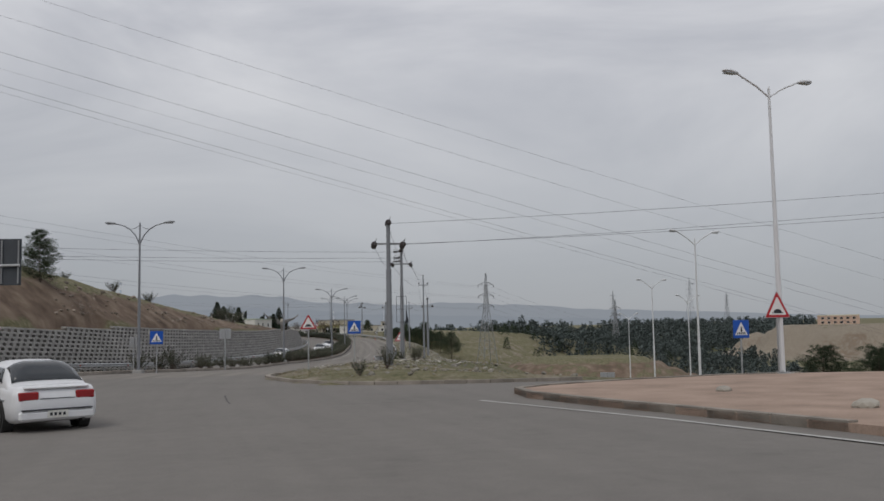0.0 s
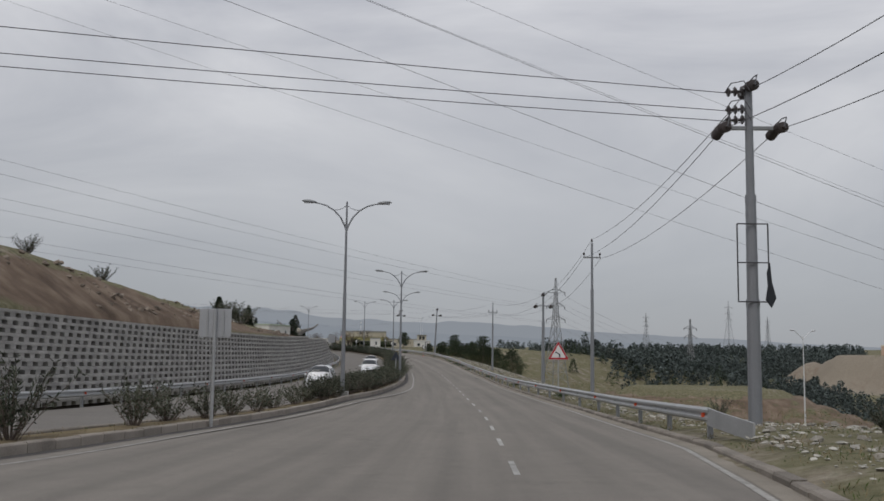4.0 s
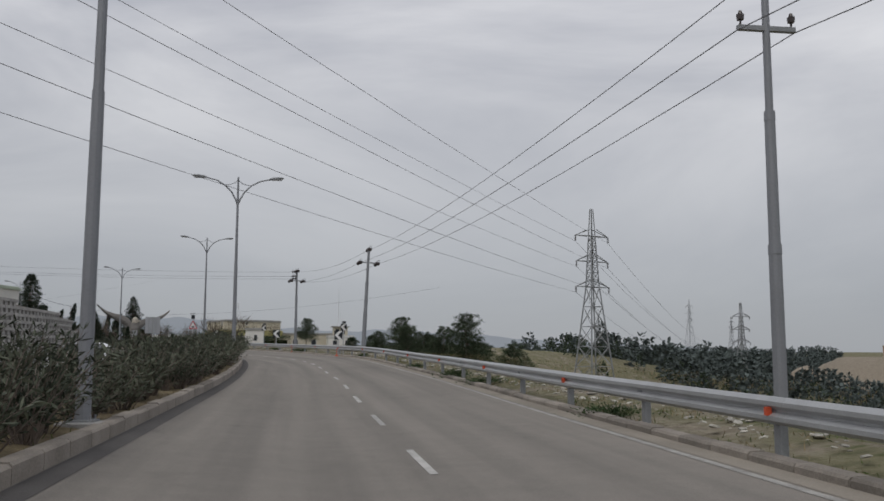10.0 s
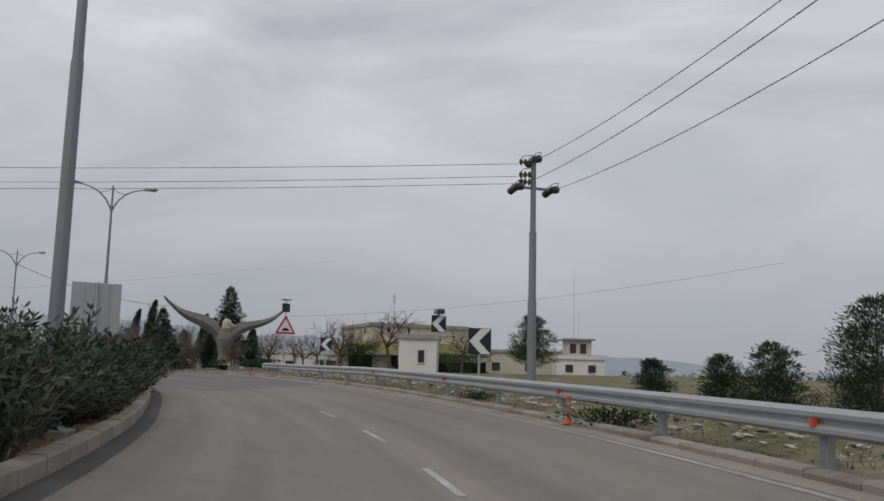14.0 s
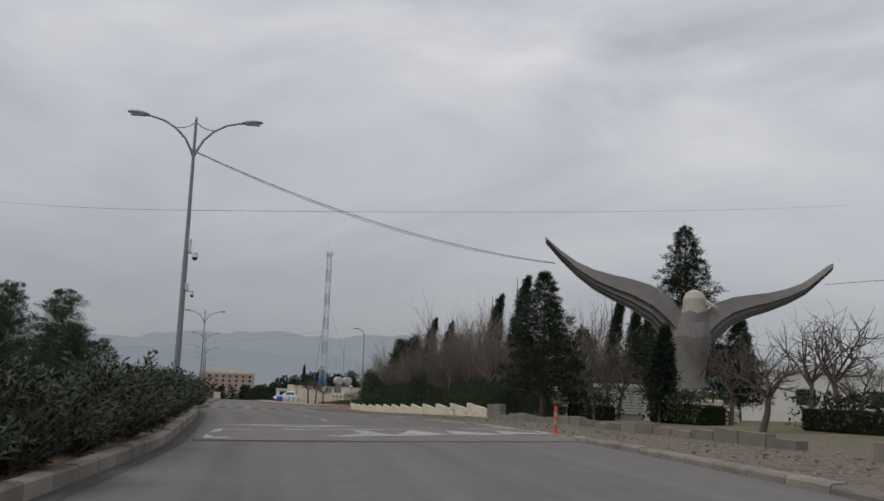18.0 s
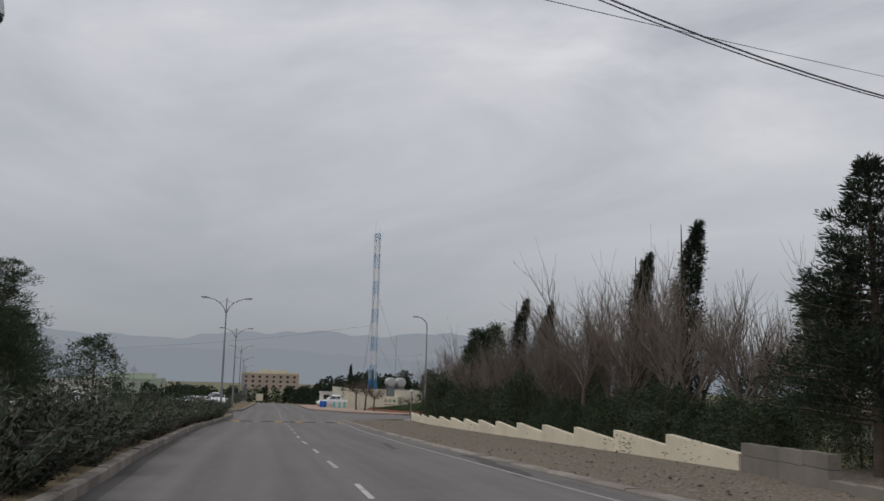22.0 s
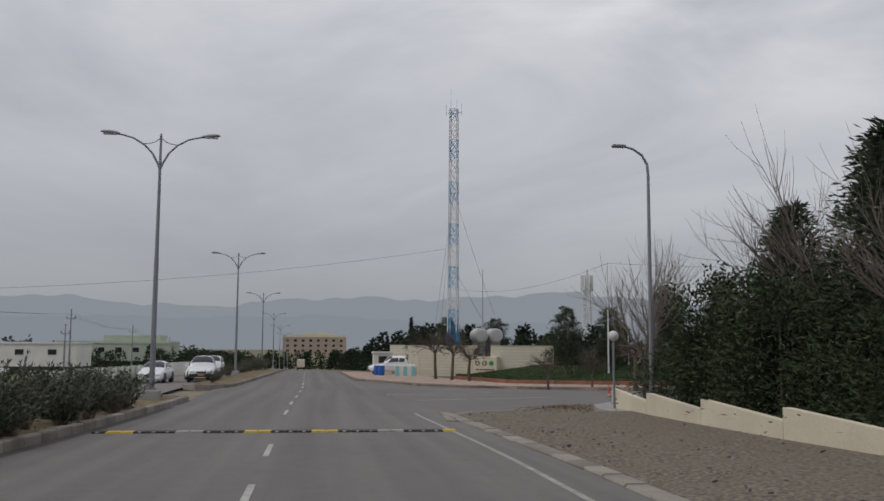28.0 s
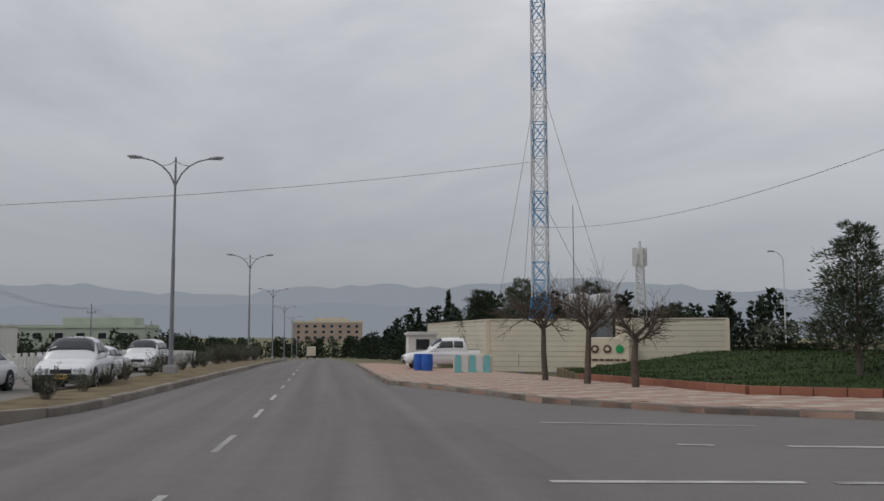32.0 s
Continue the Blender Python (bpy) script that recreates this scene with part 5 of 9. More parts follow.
def crossing_sign(m, z, size, label):
    """A blue plate with a white triangle and a striped crossing."""
    o = empty("crossing_sign", m, label, "road sign")
    sign_post(o, z)
    h = size / 2
    bm = bmesh.new()
    box(bm, -h, h, 0.0, 0.02, z - h, z + h, None, 0.006)
    part("plate", bm, SIGN_BLUE, o)
    bm = bmesh.new()
    slab(bm, [(-0.8 * h, z - 0.66 * h), (0.8 * h, z - 0.66 * h), (0, z + 0.78 * h)], -0.005, 0.0)
    part("white_triangle", bm, SIGN_WHITE, o)
    for x in (-0.5, -0.25, 0.0, 0.25, 0.5):
        bm = bmesh.new()
        slab(bm, [((x - 0.08) * h, z - 0.6 * h), ((x + 0.06) * h, z - 0.6 * h), ((x * 0.8 + 0.05) * h, z - 0.36 * h), ((x * 0.8 - 0.07) * h, z - 0.36 * h)], -0.009, -0.004)
        part("stripe", bm, SIGN_BLACK, o)
    bm = bmesh.new()
    slab(bm, [(-0.1 * h, z - 0.3 * h), (0.12 * h, z - 0.3 * h), (0.1 * h, z + 0.25 * h), (-0.06 * h, z + 0.25 * h)], -0.009, -0.004)
    part("symbol", bm, SIGN_BLACK, o)
    return o


crossing_sign(at(58.4, -6.7, 0.1), 2.1, 0.82, "square blue crossing sign with white triangle on the median")
crossing_sign(at(58.1, 5.75, 0.1), 2.4, 0.8, "square blue crossing sign on a slim post on the verge")
crossing_sign(at(34.5, 21.6, 0.0, 4), 1.8, 0.74, "square blue crossing sign on the traffic island")


def chevron_sign(m, z, size, label, light=False):
    o = empty("chevron_sign", m, label, "road sign", "bend chevrons")
    sign_post(o, z + (size * 0.9 if light else 0), 0.04)
    h = size / 2
    bm = bmesh.new()
    box(bm, -h * 0.92, h * 0.92, 0.0, 0.02, z - h, z + h, None, 0.006)
    part("plate", bm, SIGN_BLACK, o)
    bm = bmesh.new()
    slab(bm, [(-0.86 * h, z), (0.1 * h, z - 0.96 * h), (0.88 * h, z - 0.96 * h), (-0.08 * h, z), (0.88 * h, z + 0.96 * h), (0.1 * h, z + 0.96 * h)], -0.005, 0.0)
    part("arrow", bm, SIGN_WHITE, o)
    if light:
        bm = bmesh.new()
        box(bm, -0.3 * size, 0.3 * size, -0.16, 0.1, z + h * 1.15, z + h * 1.75, None, 0.03)
        part("warning_light", bm, STEEL_DULL, o)
        bm = bmesh.new()
        box(bm, -0.22 * size, 0.22 * size, -0.175, -0.16, z + h * 1.22, z + h * 1.68)
        part("light_lens", bm, GLASSDARK, o)
    return o


chevron_sign(at(213.2, 5.68, 0.1), 1.42, 0.68, "black and white chevron sign behind the guard rail")
chevron_sign(at(211.5, 5.7, 0.1), 2.03, 0.5, "small chevron sign under a solar warning light", True)
chevron_sign(at(238.0, 6.55, 0.1), 1.55, 0.8, "black and white chevron sign behind the guard rail")
chevron_sign(at(240.9, 6.2, 0.1), 2.18, 0.56, "small chevron sign under a solar warning light", True)
chevron_sign(at(257.4, 7.05, 0.1), 1.55, 0.66, "distant black and white chevron sign on the bend")


def board_back(m, z, w, h, label, posts=(0.0,)):
    o = empty("road_sign_board", m, label, "sign board")
    for x in posts:
        bm = bmesh.new()
        rod(bm, (x, -0.05, -0.4), (x, -0.05, z + h / 2), 0.05, n=10)
        part("post", bm, STEEL, o)
    bm = bmesh.new()
    box(bm, -w / 2, w / 2, 0.0, 0.025, z - h / 2, z + h / 2, None, 0.008)
    part("panel", bm, SIGN_BACK, o)
    for x in (-w * 0.25, 0, w * 0.25):
        bm = bmesh.new()
        box(bm, x - 0.025, x + 0.025, -0.03, 0.0, z - h / 2 + 0.05, z + h / 2 - 0.05)
        part("rail", bm, STEEL, o)
    return o


board_back(at(74.7, -6.6, 0.1, 4), 2.8, 0.9, 0.82, "grey back of a two-panel road sign in the median")
board_back(at(60.5, -8.9, 0.1, 4), 1.9, 0.55, 0.7, "grey back of a small road sign")
board_back(at(243.8, -4.7, 0.1, 6), 2.45, 1.55, 1.7, "grey back of a road sign board in the median")
board_back(at(252.0, -4.5, 0.1, 6), 1.6, 0.6, 0.75, "small grey back of a road sign in the shrubs")
board_back(on_ground(62.0, 22.0, 10), 1.5, 1.0, 1.1, "grey back of a sign beside the side road")

# gantry with a dark sign panel
g = empty("sign_gantry", at(54.0, -14.6, 0.0, 6), "dark direction sign hung on a grey steel gantry arm", "sign gantry")
bm = bmesh.new()
rod(bm, (-3.2, 0, -0.3), (-3.2, 0, 6.35), 0.13, 0.11, 12)
part("upright", bm, STEEL, g)
bm = bmesh.new()
rod(bm, (-0.55, 0.1, -0.3), (-0.55, 0.1, 5.4), 0.10, 0.09, 12)
part("upright", bm, STEEL, g)
bm = bmesh.new()
rod(bm, (-3.3, 0, 6.3), (1.4, 0, 6.4), 0.10, 0.08, 10)
part("arm", bm, STEEL, g)
bm = bmesh.new()
box(bm, -1.05, 1.45, 0.1, 0.16, 5.25, 7.95, None, 0.01)
part("panel", bm, mat("panel_dark_back", (0.055, 0.062, 0.072), 0.6, 0.15, 1.0, 12.0, 0.0), g)
for x in (-0.9, 0.0, 0.38, 1.3):
    bm = bmesh.new()
    box(bm, x - 0.04, x + 0.04, 0.02, 0.1, 5.35, 7.85)
    part("stiffener", bm, STEEL_DULL, g)

# security cameras on the lamp
for z, sz in ((5.2, 1.0), (3.9, 0.6)):
    bm = bmesh.new()
    rod(bm, (0.08, 0, z + 0.16), (0.3, -0.05, z + 0.16), 0.025, n=8)
    box(bm, 0.06, 0.16, -0.08, 0.08, z + 0.2, z + 0.55 * sz + 0.1, None, 0.01)
    cbx = part("camera_bracket", bm, POLE_WHITE, lamp_cctv, "white camera bracket")
    bm = bmesh.new()
    rod(bm, (0.3, -0.05, z + 0.02), (0.3, -0.05, z + 0.18), 0.10 * sz, 0.08 * sz, 12)
    part("camera_housing", bm, POLE_WHITE, cbx)
    bm = bmesh.new()
    bmesh.ops.create_uvsphere(bm, u_segments=12, v_segments=8, radius=0.095 * sz, matrix=pose(0.3, -0.05, z))
    part("camera_dome", bm, GLASSDARK, cbx, smooth=True)


# ---- flexible bollards ----
def bollard(m, label):
    o = empty("flexible_bollard", m, label, "bollard", "orange bollards")
    bm = bmesh.new()
    rod(bm, (0, 0, 0), (0, 0, 0.05), 0.14, 0.11, 14)
    part("foot", bm, ORANGE, o)
    zs = (0.05, 0.2, 0.27, 0.34, 0.41, 0.5)
    for k in range(5):
        bm = bmesh.new()
        rod(bm, (0, 0, zs[k]), (0, 0, zs[k + 1]), 0.042, 0.04, 12)
        part("reflective_band" if k % 2 else "tube", bm, PAINT_OLD if k % 2 else ORANGE, o)
    return o


for s, d in ((210.6, 5.0), (228.4, 5.2), (264.1, 5.1), (286.6, 6.1)):
    bollard(at(s, d, 0.02) @ Matrix.Diagonal((1, 1, 1.4 if s > 280 else 0.85 if s > 250 else 1.05, 1)), "orange plastic bollard with pale bands at the road edge")

# ---- plants ----
RNG = np.random.default_rng(7)


def unit(v):
    return v / np.linalg.norm(v, axis=-1, keepdims=True).clip(1e-9)


def leaf_mesh(name, p, way, length, width, material, rng):
    """Many small four-cornered leaves in one mesh."""
    n = len(p)
    side = unit(np.cross(way, unit(rng.normal(size=(n, 3)))))
    ln = (np.asarray(length) * rng.uniform(0.7, 1.3, n))[:, None]
    wd = (np.asarray(width) * rng.uniform(0.7, 1.3, n))[:, None]
    v = np.stack([p, p + way * ln * 0.5 + side * wd, p + way * ln, p + way * ln * 0.5 - side * wd], 1).reshape(-1, 3)
    me = bpy.data.meshes.new(name)
    me.vertices.add(4 * n)
    me.vertices.foreach_set("co", v.ravel())
    me.loops.add(4 * n)
    me.loops.foreach_set("vertex_index", np.arange(4 * n))
    me.polygons.add(n)
    me.polygons.foreach_set("loop_start", np.arange(0, 4 * n, 4))
    me.polygons.foreach_set("loop_total", np.full(n, 4))
    me.update(calc_edges=True)
    me.materials.append(material)
    return me


def twig_mesh(name, segs, material, n=3):
    """Tapered sticks (a, b, r0, r1) in one mesh."""
    a, b = np.array([q[0] for q in segs], float), np.array([q[1] for q in segs], float)
    r0, r1 = np.array([q[2] for q in segs])[:, None], np.array([q[3] for q in segs])[:, None]
    z = unit(b - a)
    x = unit(np.cross(z, np.where(np.abs(z[:, 2:]) < 0.9, [[0, 0, 1.0]], [[1.0, 0, 0]])))
    y = np.cross(z, x)
    k = len(segs)
    v = np.zeros((k, 2 * n, 3))
    for i in range(n):
        c, s = math.cos(2 * math.pi * i / n), math.sin(2 * math.pi * i / n)
        v[:, i], v[:, n + i] = a + (x * c + y * s) * r0, b + (x * c + y * s) * r1
    base = (np.arange(k) * 2 * n)[:, None]
    f = np.concatenate([base + np.array([[i, (i + 1) % n, n + (i + 1) % n, n + i]]) for i in range(n)], 1).reshape(-1, 4)
    me = bpy.data.meshes.new(name)
    me.vertices.add(k * 2 * n)
    me.vertices.foreach_set("co", v.ravel())
    me.loops.add(f.size)
    me.loops.foreach_set("vertex_index", f.ravel())
    me.polygons.add(len(f))
    me.polygons.foreach_set("loop_start", np.arange(0, f.size, 4))
    me.polygons.foreach_set("loop_total", np.full(len(f), 4))
    me.update(calc_edges=True)
    me.materials.append(material)
    return me


def shrub(seed, height=1.25, spread=0.65, stems=30, label="leggy green oleander shrub in the median bed", leaf_mat=SHRUB, dense=9):
    rng = np.random.default_rng(seed)
    o = empty("oleander_shrub", Matrix(), label, "shrub", "median shrubs")
    segs, P, D = [], [], []
    for _ in range(stems):
        a = rng.uniform(0, 2 * math.pi)
        lean = rng.uniform(0.05, 0.75)
        way = unit(np.array([math.cos(a) * lean, math.sin(a) * lean, 1.0]))
        ln = height * rng.uniform(0.65, 1.12)
        b0 = np.array([math.cos(a), math.sin(a), 0]) * rng.uniform(0, 0.16)
        bend = np.array([math.cos(a), math.sin(a), -0.1]) * spread * 0.35 * rng.uniform(0, 1)
        pts = [b0 + way * ln * t + bend * t * t for t in np.linspace(0, 1, 5)]
        for q0, q1, r0, r1 in zip(pts, pts[1:], (0.012, 0.010, 0.008, 0.006), (0.010, 0.008, 0.006, 0.003)):
            segs.append((q0, q1, r0, r1))
        for t in np.linspace(0.28 if dense < 10 else 0.12, 1.0, dense):
            i = min(3, int(t * 4))
            c = pts[i] + (pts[i + 1] - pts[i]) * (t * 4 - i)
            ax = unit(pts[i + 1] - pts[i])
            for _k in range(3):
                P.append(c)
                D.append(unit(ax * rng.uniform(0.35, 1.0) + unit(rng.normal(size=3)) * 0.75))
    link("stem_work", twig_mesh("stem_work", segs, TWIG), None, o)
    link("foliage", leaf_mesh("foliage", np.array(P), np.array(D), 0.14, 0.016 if dense < 10 else 0.02, leaf_mat, rng), None, o)
    return o


def clump_tree(name, seed, height, profile, clumps, needles, size, leaf, trunk_r, material, label, category, group, bare=0.12, lean=(0.0, 0.0), flat=0.6, wind=0.0, tip=0.65, thick=0.13):
    """An evergreen: tapered trunk, limbs, and a crown of many leaf clumps set within a ragged outline."""
    rng = np.random.default_rng(seed)
    o = empty(name, Matrix(), label, category, group)
    top = np.array([lean[0], lean[1], height])
    segs = []
    for k in range(8):
        a, b = k / 8, (k + 1) / 8
        segs.append((top * a + [0, 0, -0.3 if k == 0 else 0], top * b, trunk_r * (1 - a * 0.9), trunk_r * (1 - b * 0.9)))
    link("trunk", twig_mesh("trunk", segs, BARK, 8), None, o)
    limbs, P, D = [], [], []
    for k in range(clumps):
        t = bare + (1 - bare) * (k + rng.uniform(0, 1)) / clumps
        r = profile(t) * height
        a = rng.uniform(0, 2 * math.pi)
        out = r * math.sqrt(rng.uniform(0.12, 1.0)) * rng.choice([1.0, 1.0, 1.0, 1.22])
        c = top * t + np.array([math.cos(a) * out + wind * t ** 3 * height, math.sin(a) * out, rng.normal() * 0.02 * height])
        if out > r * 0.3 and rng.uniform() < 0.6:
            limbs.append((top * max(bare * 0.7, t - 0.10), c, trunk_r * 0.28 * (1 - t * 0.7), trunk_r * 0.06))
        m = needles
        size_t = size * (1.15 - tip * t)
        q = rng.normal(size=(m, 3)) * np.array([1, 1, flat]) * size_t * rng.uniform(0.6, 1.25) * 0.5
        P.append(c + q)
        D.append(unit(q * 1.2 + np.array([math.cos(a), math.sin(a), 0.35]) * size * 0.5 + rng.normal(size=(m, 3)) * size * 0.35))
    if limbs:
        link("limb_work", twig_mesh("limb_work", limbs, BARK, 4), None, o)
    link("crown", leaf_mesh("crown", np.concatenate(P), np.concatenate(D), leaf, leaf * thick, material, rng), None, o)
    return o


def limb_tree(name, seed, height, profile, limbs, per, leaf, trunk_r, material, label, category, group, bare=0.15, rise=0.35, size=0.3, wind=0.0, bend=0.3):
    """An evergreen of separate limbs: each carries clumps of needles along its outer part, so that sky shows between them."""
    rng = np.random.default_rng(seed)
    o = empty(name, Matrix(), label, category, group)
    sway = rng.normal(size=2) * bend * 0.5
    spine = lambda t: np.array([sway[0] * math.sin(2.2 * t) + wind * t * t * height, sway[1] * math.sin(2.6 * t + 0.4), height * t])
    segs = [(spine(k / 8) - [0, 0, 0.3 if k == 0 else 0], spine((k + 1) / 8), trunk_r * (1 - k / 8.6), trunk_r * (1 - (k + 1) / 8.6)) for k in range(8)]
    link("trunk", twig_mesh("trunk", segs, BARK, 8), None, o)
    sticks, P, D = [], [], []
    for k in range(limbs):
        t = bare + (0.985 - bare) * ((k + rng.uniform(0, 1)) / limbs) ** 0.9
        a = k * 2.39996 + rng.normal() * 0.35
        reach = max(0.12, profile(t) * height * rng.uniform(0.62, 1.22))
        lift = rise * (0.35 + t) * rng.uniform(0.6, 1.3)
        way = np.array([math.cos(a), math.sin(a), lift])
        root = spine(t * 0.98)
        tip = root + way * reach + np.array([0, 0, 0.12 * reach * reach * 0.3])
        sticks.append((root, tip, max(0.012, trunk_r * 0.30 * (1 - 0.75 * t)), 0.008))
        n = max(1, int(round(reach / 0.42)))
        for f in np.linspace(0.42 if n > 1 else 0.9, 1.0, n):
            c = root + (tip - root) * f + rng.normal(size=3) * 0.06 * reach
            sg = size * rng.uniform(0.7, 1.25) * (0.32 + 0.68 * (1 - t) ** 0.8)
            q = rng.normal(size=(per, 3)) * np.array([1, 1, 0.55]) * sg * 0.5
            P.append(c + q)
            D.append(unit(q + np.array([way[0], way[1], 0.55 + 0.5 * rise]) * sg * 0.8 + rng.normal(size=(per, 3)) * sg * 0.4))
    link("limb_work", twig_mesh("limb_work", sticks, BARK, 4), None, o)
    link("crown", leaf_mesh("crown", np.concatenate(P), np.concatenate(D), leaf, leaf * 0.095, material, rng), None, o)
    return o


def pine(seed, height, label="dark green pine tree", group="pines"):
    prof = lambda t: 0.25 * (1 - t) ** 0.75 * (0.55 + 0.6 * min(1, t / 0.25)) + 0.02
    return clump_tree("pine_tree", seed, height, prof, int(70 + 12 * height), 60, 0.075 * height + 0.26, 0.17 + 0.008 * height, 0.022 * height, PINE, label, "pine tree", group, 0.14, (RNG.normal() * 0.3, RNG.normal() * 0.3))


def cypress(seed, height, label="narrow dark cypress with a wind-bent tip", group="cypresses", fat=0.085, wind=0.085, bare=0.07):
    prof = lambda t: fat * 1.15 * min(1.0, t / 0.12) * max(0.0, 1.0 - t) ** 0.7 + 0.004
    return clump_tree("cypress_tree", seed, height, prof, int(90 + 18 * height), 70, 0.045 * height + 0.16, 0.15, 0.018 * height, CYPRESS, label, "cypress tree", group, bare, flat=1.3, wind=wind, tip=0.95)


def fir(seed, height, label="dense dark conical fir tree", group="firs", wide=0.30):
    prof = lambda t: wide * (1 - t) ** 0.85 + 0.012
    return limb_tree("fir_tree", seed, height, prof, int(90 + 14 * height), 70, 0.15, 0.022 * height, CYPRESS, label, "fir tree", group, 0.14, 0.10, 0.24 + 0.02 * height, bend=0.1)


def wild_pine(seed, height, label="spreading dark pine with ragged open crown", group="pines", wide=0.30, bare=0.2):
    prof = lambda t: wide * min(1.0, 0.5 + t / 0.45) * max(0.0, 1.0 - t) ** 0.6 * 1.12 + 0.02
    return limb_tree("pine_tree", seed, height, prof, int(44 + 7 * height), 80, 0.17, 0.02 * height, PINE, label, "pine tree", group, bare, 0.42, 0.38 + 0.03 * height)


def bush(seed, height, label, wide=0.55, group="evergreen bushes", material=None):
    prof = lambda t: wide * math.sin(math.pi * min(1.0, 0.25 + 0.72 * t)) ** 0.6
    return clump_tree("evergreen_bush", seed, height, prof, 80, 75, 0.34 * height, 0.15, 0.05, material or HEDGE, label, "bush", group, 0.04, flat=0.8)


def bare_tree(seed, height, label, kind="whip", group="bare trees", trunk=0.14, name="bare_tree"):
    """A leafless tree. whip: many upright shoots from low forks; crooked: spreading gnarled limbs; pollard: short trunk with a brush of twigs."""
    rng = np.random.default_rng(seed)
    o = empty(name, Matrix(), label, "tree", group)
    th = height * {"whip": 0.28, "crooked": 0.34, "pollard": 0.5}[kind]
    lean = rng.normal(size=2) * 0.08
    fork = np.array([lean[0] * th, lean[1] * th, th])
    mid = fork * 0.5 + np.array([*rng.normal(size=2) * 0.05, 0])
    link("trunk", twig_mesh("trunk", [((0, 0, -0.3), mid, trunk, trunk * 0.8), (mid, fork, trunk * 0.8, trunk * 0.62)], BARK, 8), None, o)
    segs = []

    def grow(p, way, ln, r, depth):
        steps = 3
        for k in range(steps):
            jit = rng.normal(size=3) * (0.10 if kind == "whip" else 0.2)
            lift = {"whip": 0.17, "crooked": 0.05, "pollard": 0.03}[kind]
            way = unit(way + jit + np.array([0, 0, lift]))
            q = p + way * ln / steps
            segs.append((p, q, r * (1 - 0.22 * k), r * (1 - 0.22 * (k + 1))))
            if depth > 0:
                for _ in range({"whip": 3, "crooked": 2, "pollard": 3}[kind]):
                    if rng.uniform() < (0.86 if kind == "whip" else 0.8):
                        spread = {"whip": 0.62, "crooked": 0.95, "pollard": 0.75}[kind]
                        w2 = unit(way + unit(rng.normal(size=3)) * spread)
                        grow(q, w2, ln * rng.uniform(0.5, 0.8), r * (0.55 - 0.08 * k), depth - 1)
            p = q

    n = {"whip": 7, "crooked": 6, "pollard": 8}[kind]
    for k in range(n):
        a = 2 * math.pi * k / n + rng.uniform(-0.4, 0.4)
        out = {"whip": 0.85, "crooked": 1.0, "pollard": 1.35}[kind] * rng.uniform(0.6, 1.3)
        w = unit(np.array([math.cos(a) * out, math.sin(a) * out, 1.0]))
        grow(fork * rng.uniform(0.85, 1.0), w, (height - th) * {"whip": 0.46, "crooked": 0.55, "pollard": 0.6}[kind] * rng.uniform(0.75, 1.1), trunk * {"whip": 0.38, "crooked": 0.5, "pollard": 0.36}[kind], 2)
    link("branch_crown", twig_mesh("branch_crown", [(a, b, max(r0, 0.005), max(r1, 0.004)) for a, b, r0, r1 in segs], TWIG if kind == "whip" else BARK, 3), None, o)
    return o


def hedge_block(name, s0, s1, d0, d1, h, seed, label, u=0.2, dens=55, leaf=0.12, material=HEDGE, category="hedge"):
    """A clipped or rough hedge: leaves all over an uneven body."""
    rng = np.random.default_rng(seed)
    o = empty(name, at((s0 + s1) / 2, (d0 + d1) / 2, u), label, category)
    n = int(1.5 * dens * (s1 - s0) * (abs(d1 - d0) + 2 * h))
    f = rng.uniform(0, 1, (n, 3))
    face = rng.integers(0, 4, n)
    depth = 0.25 * rng.uniform(0, 1, n) ** 2
    f[:, 1] = np.where(face == 0, depth, np.where(face == 1, 1 - depth, f[:, 1]))
    f[:, 2] = np.where(face >= 2, 1 - depth * 0.6, f[:, 2])
    ss, dd = s0 + f[:, 0] * (s1 - s0), d0 + f[:, 1] * (d1 - d0)
    lump = 1 + 0.14 * np.sin(ss * 1.9 + seed) + 0.10 * np.sin(ss * 4.3 + dd * 2 + seed)
    p = R(ss, dd, u) + np.stack([0 * ss, 0 * ss, f[:, 2] * h * lump], -1)
    c = R((s0 + s1) / 2, (d0 + d1) / 2, u)
    m = o.matrix_world.inverted()
    p = np.array([m @ Vector(q) for q in p]) if n < 400 else (p - np.array(c)) @ np.array(o.matrix_world.to_3x3())
    way = unit(rng.normal(size=(n, 3)) + np.array([0, 0, 0.5]))
    link("foliage", leaf_mesh("foliage", p, way, leaf, leaf * 0.3, material, rng), None, o)
    # near-black box behind the leaves stands in for the hedge's inner shade
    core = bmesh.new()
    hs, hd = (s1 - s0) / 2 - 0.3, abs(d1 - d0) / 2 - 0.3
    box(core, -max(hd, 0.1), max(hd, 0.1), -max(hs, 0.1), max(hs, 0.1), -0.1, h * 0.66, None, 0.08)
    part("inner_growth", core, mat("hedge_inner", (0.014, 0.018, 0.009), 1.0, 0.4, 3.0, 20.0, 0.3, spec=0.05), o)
    return o


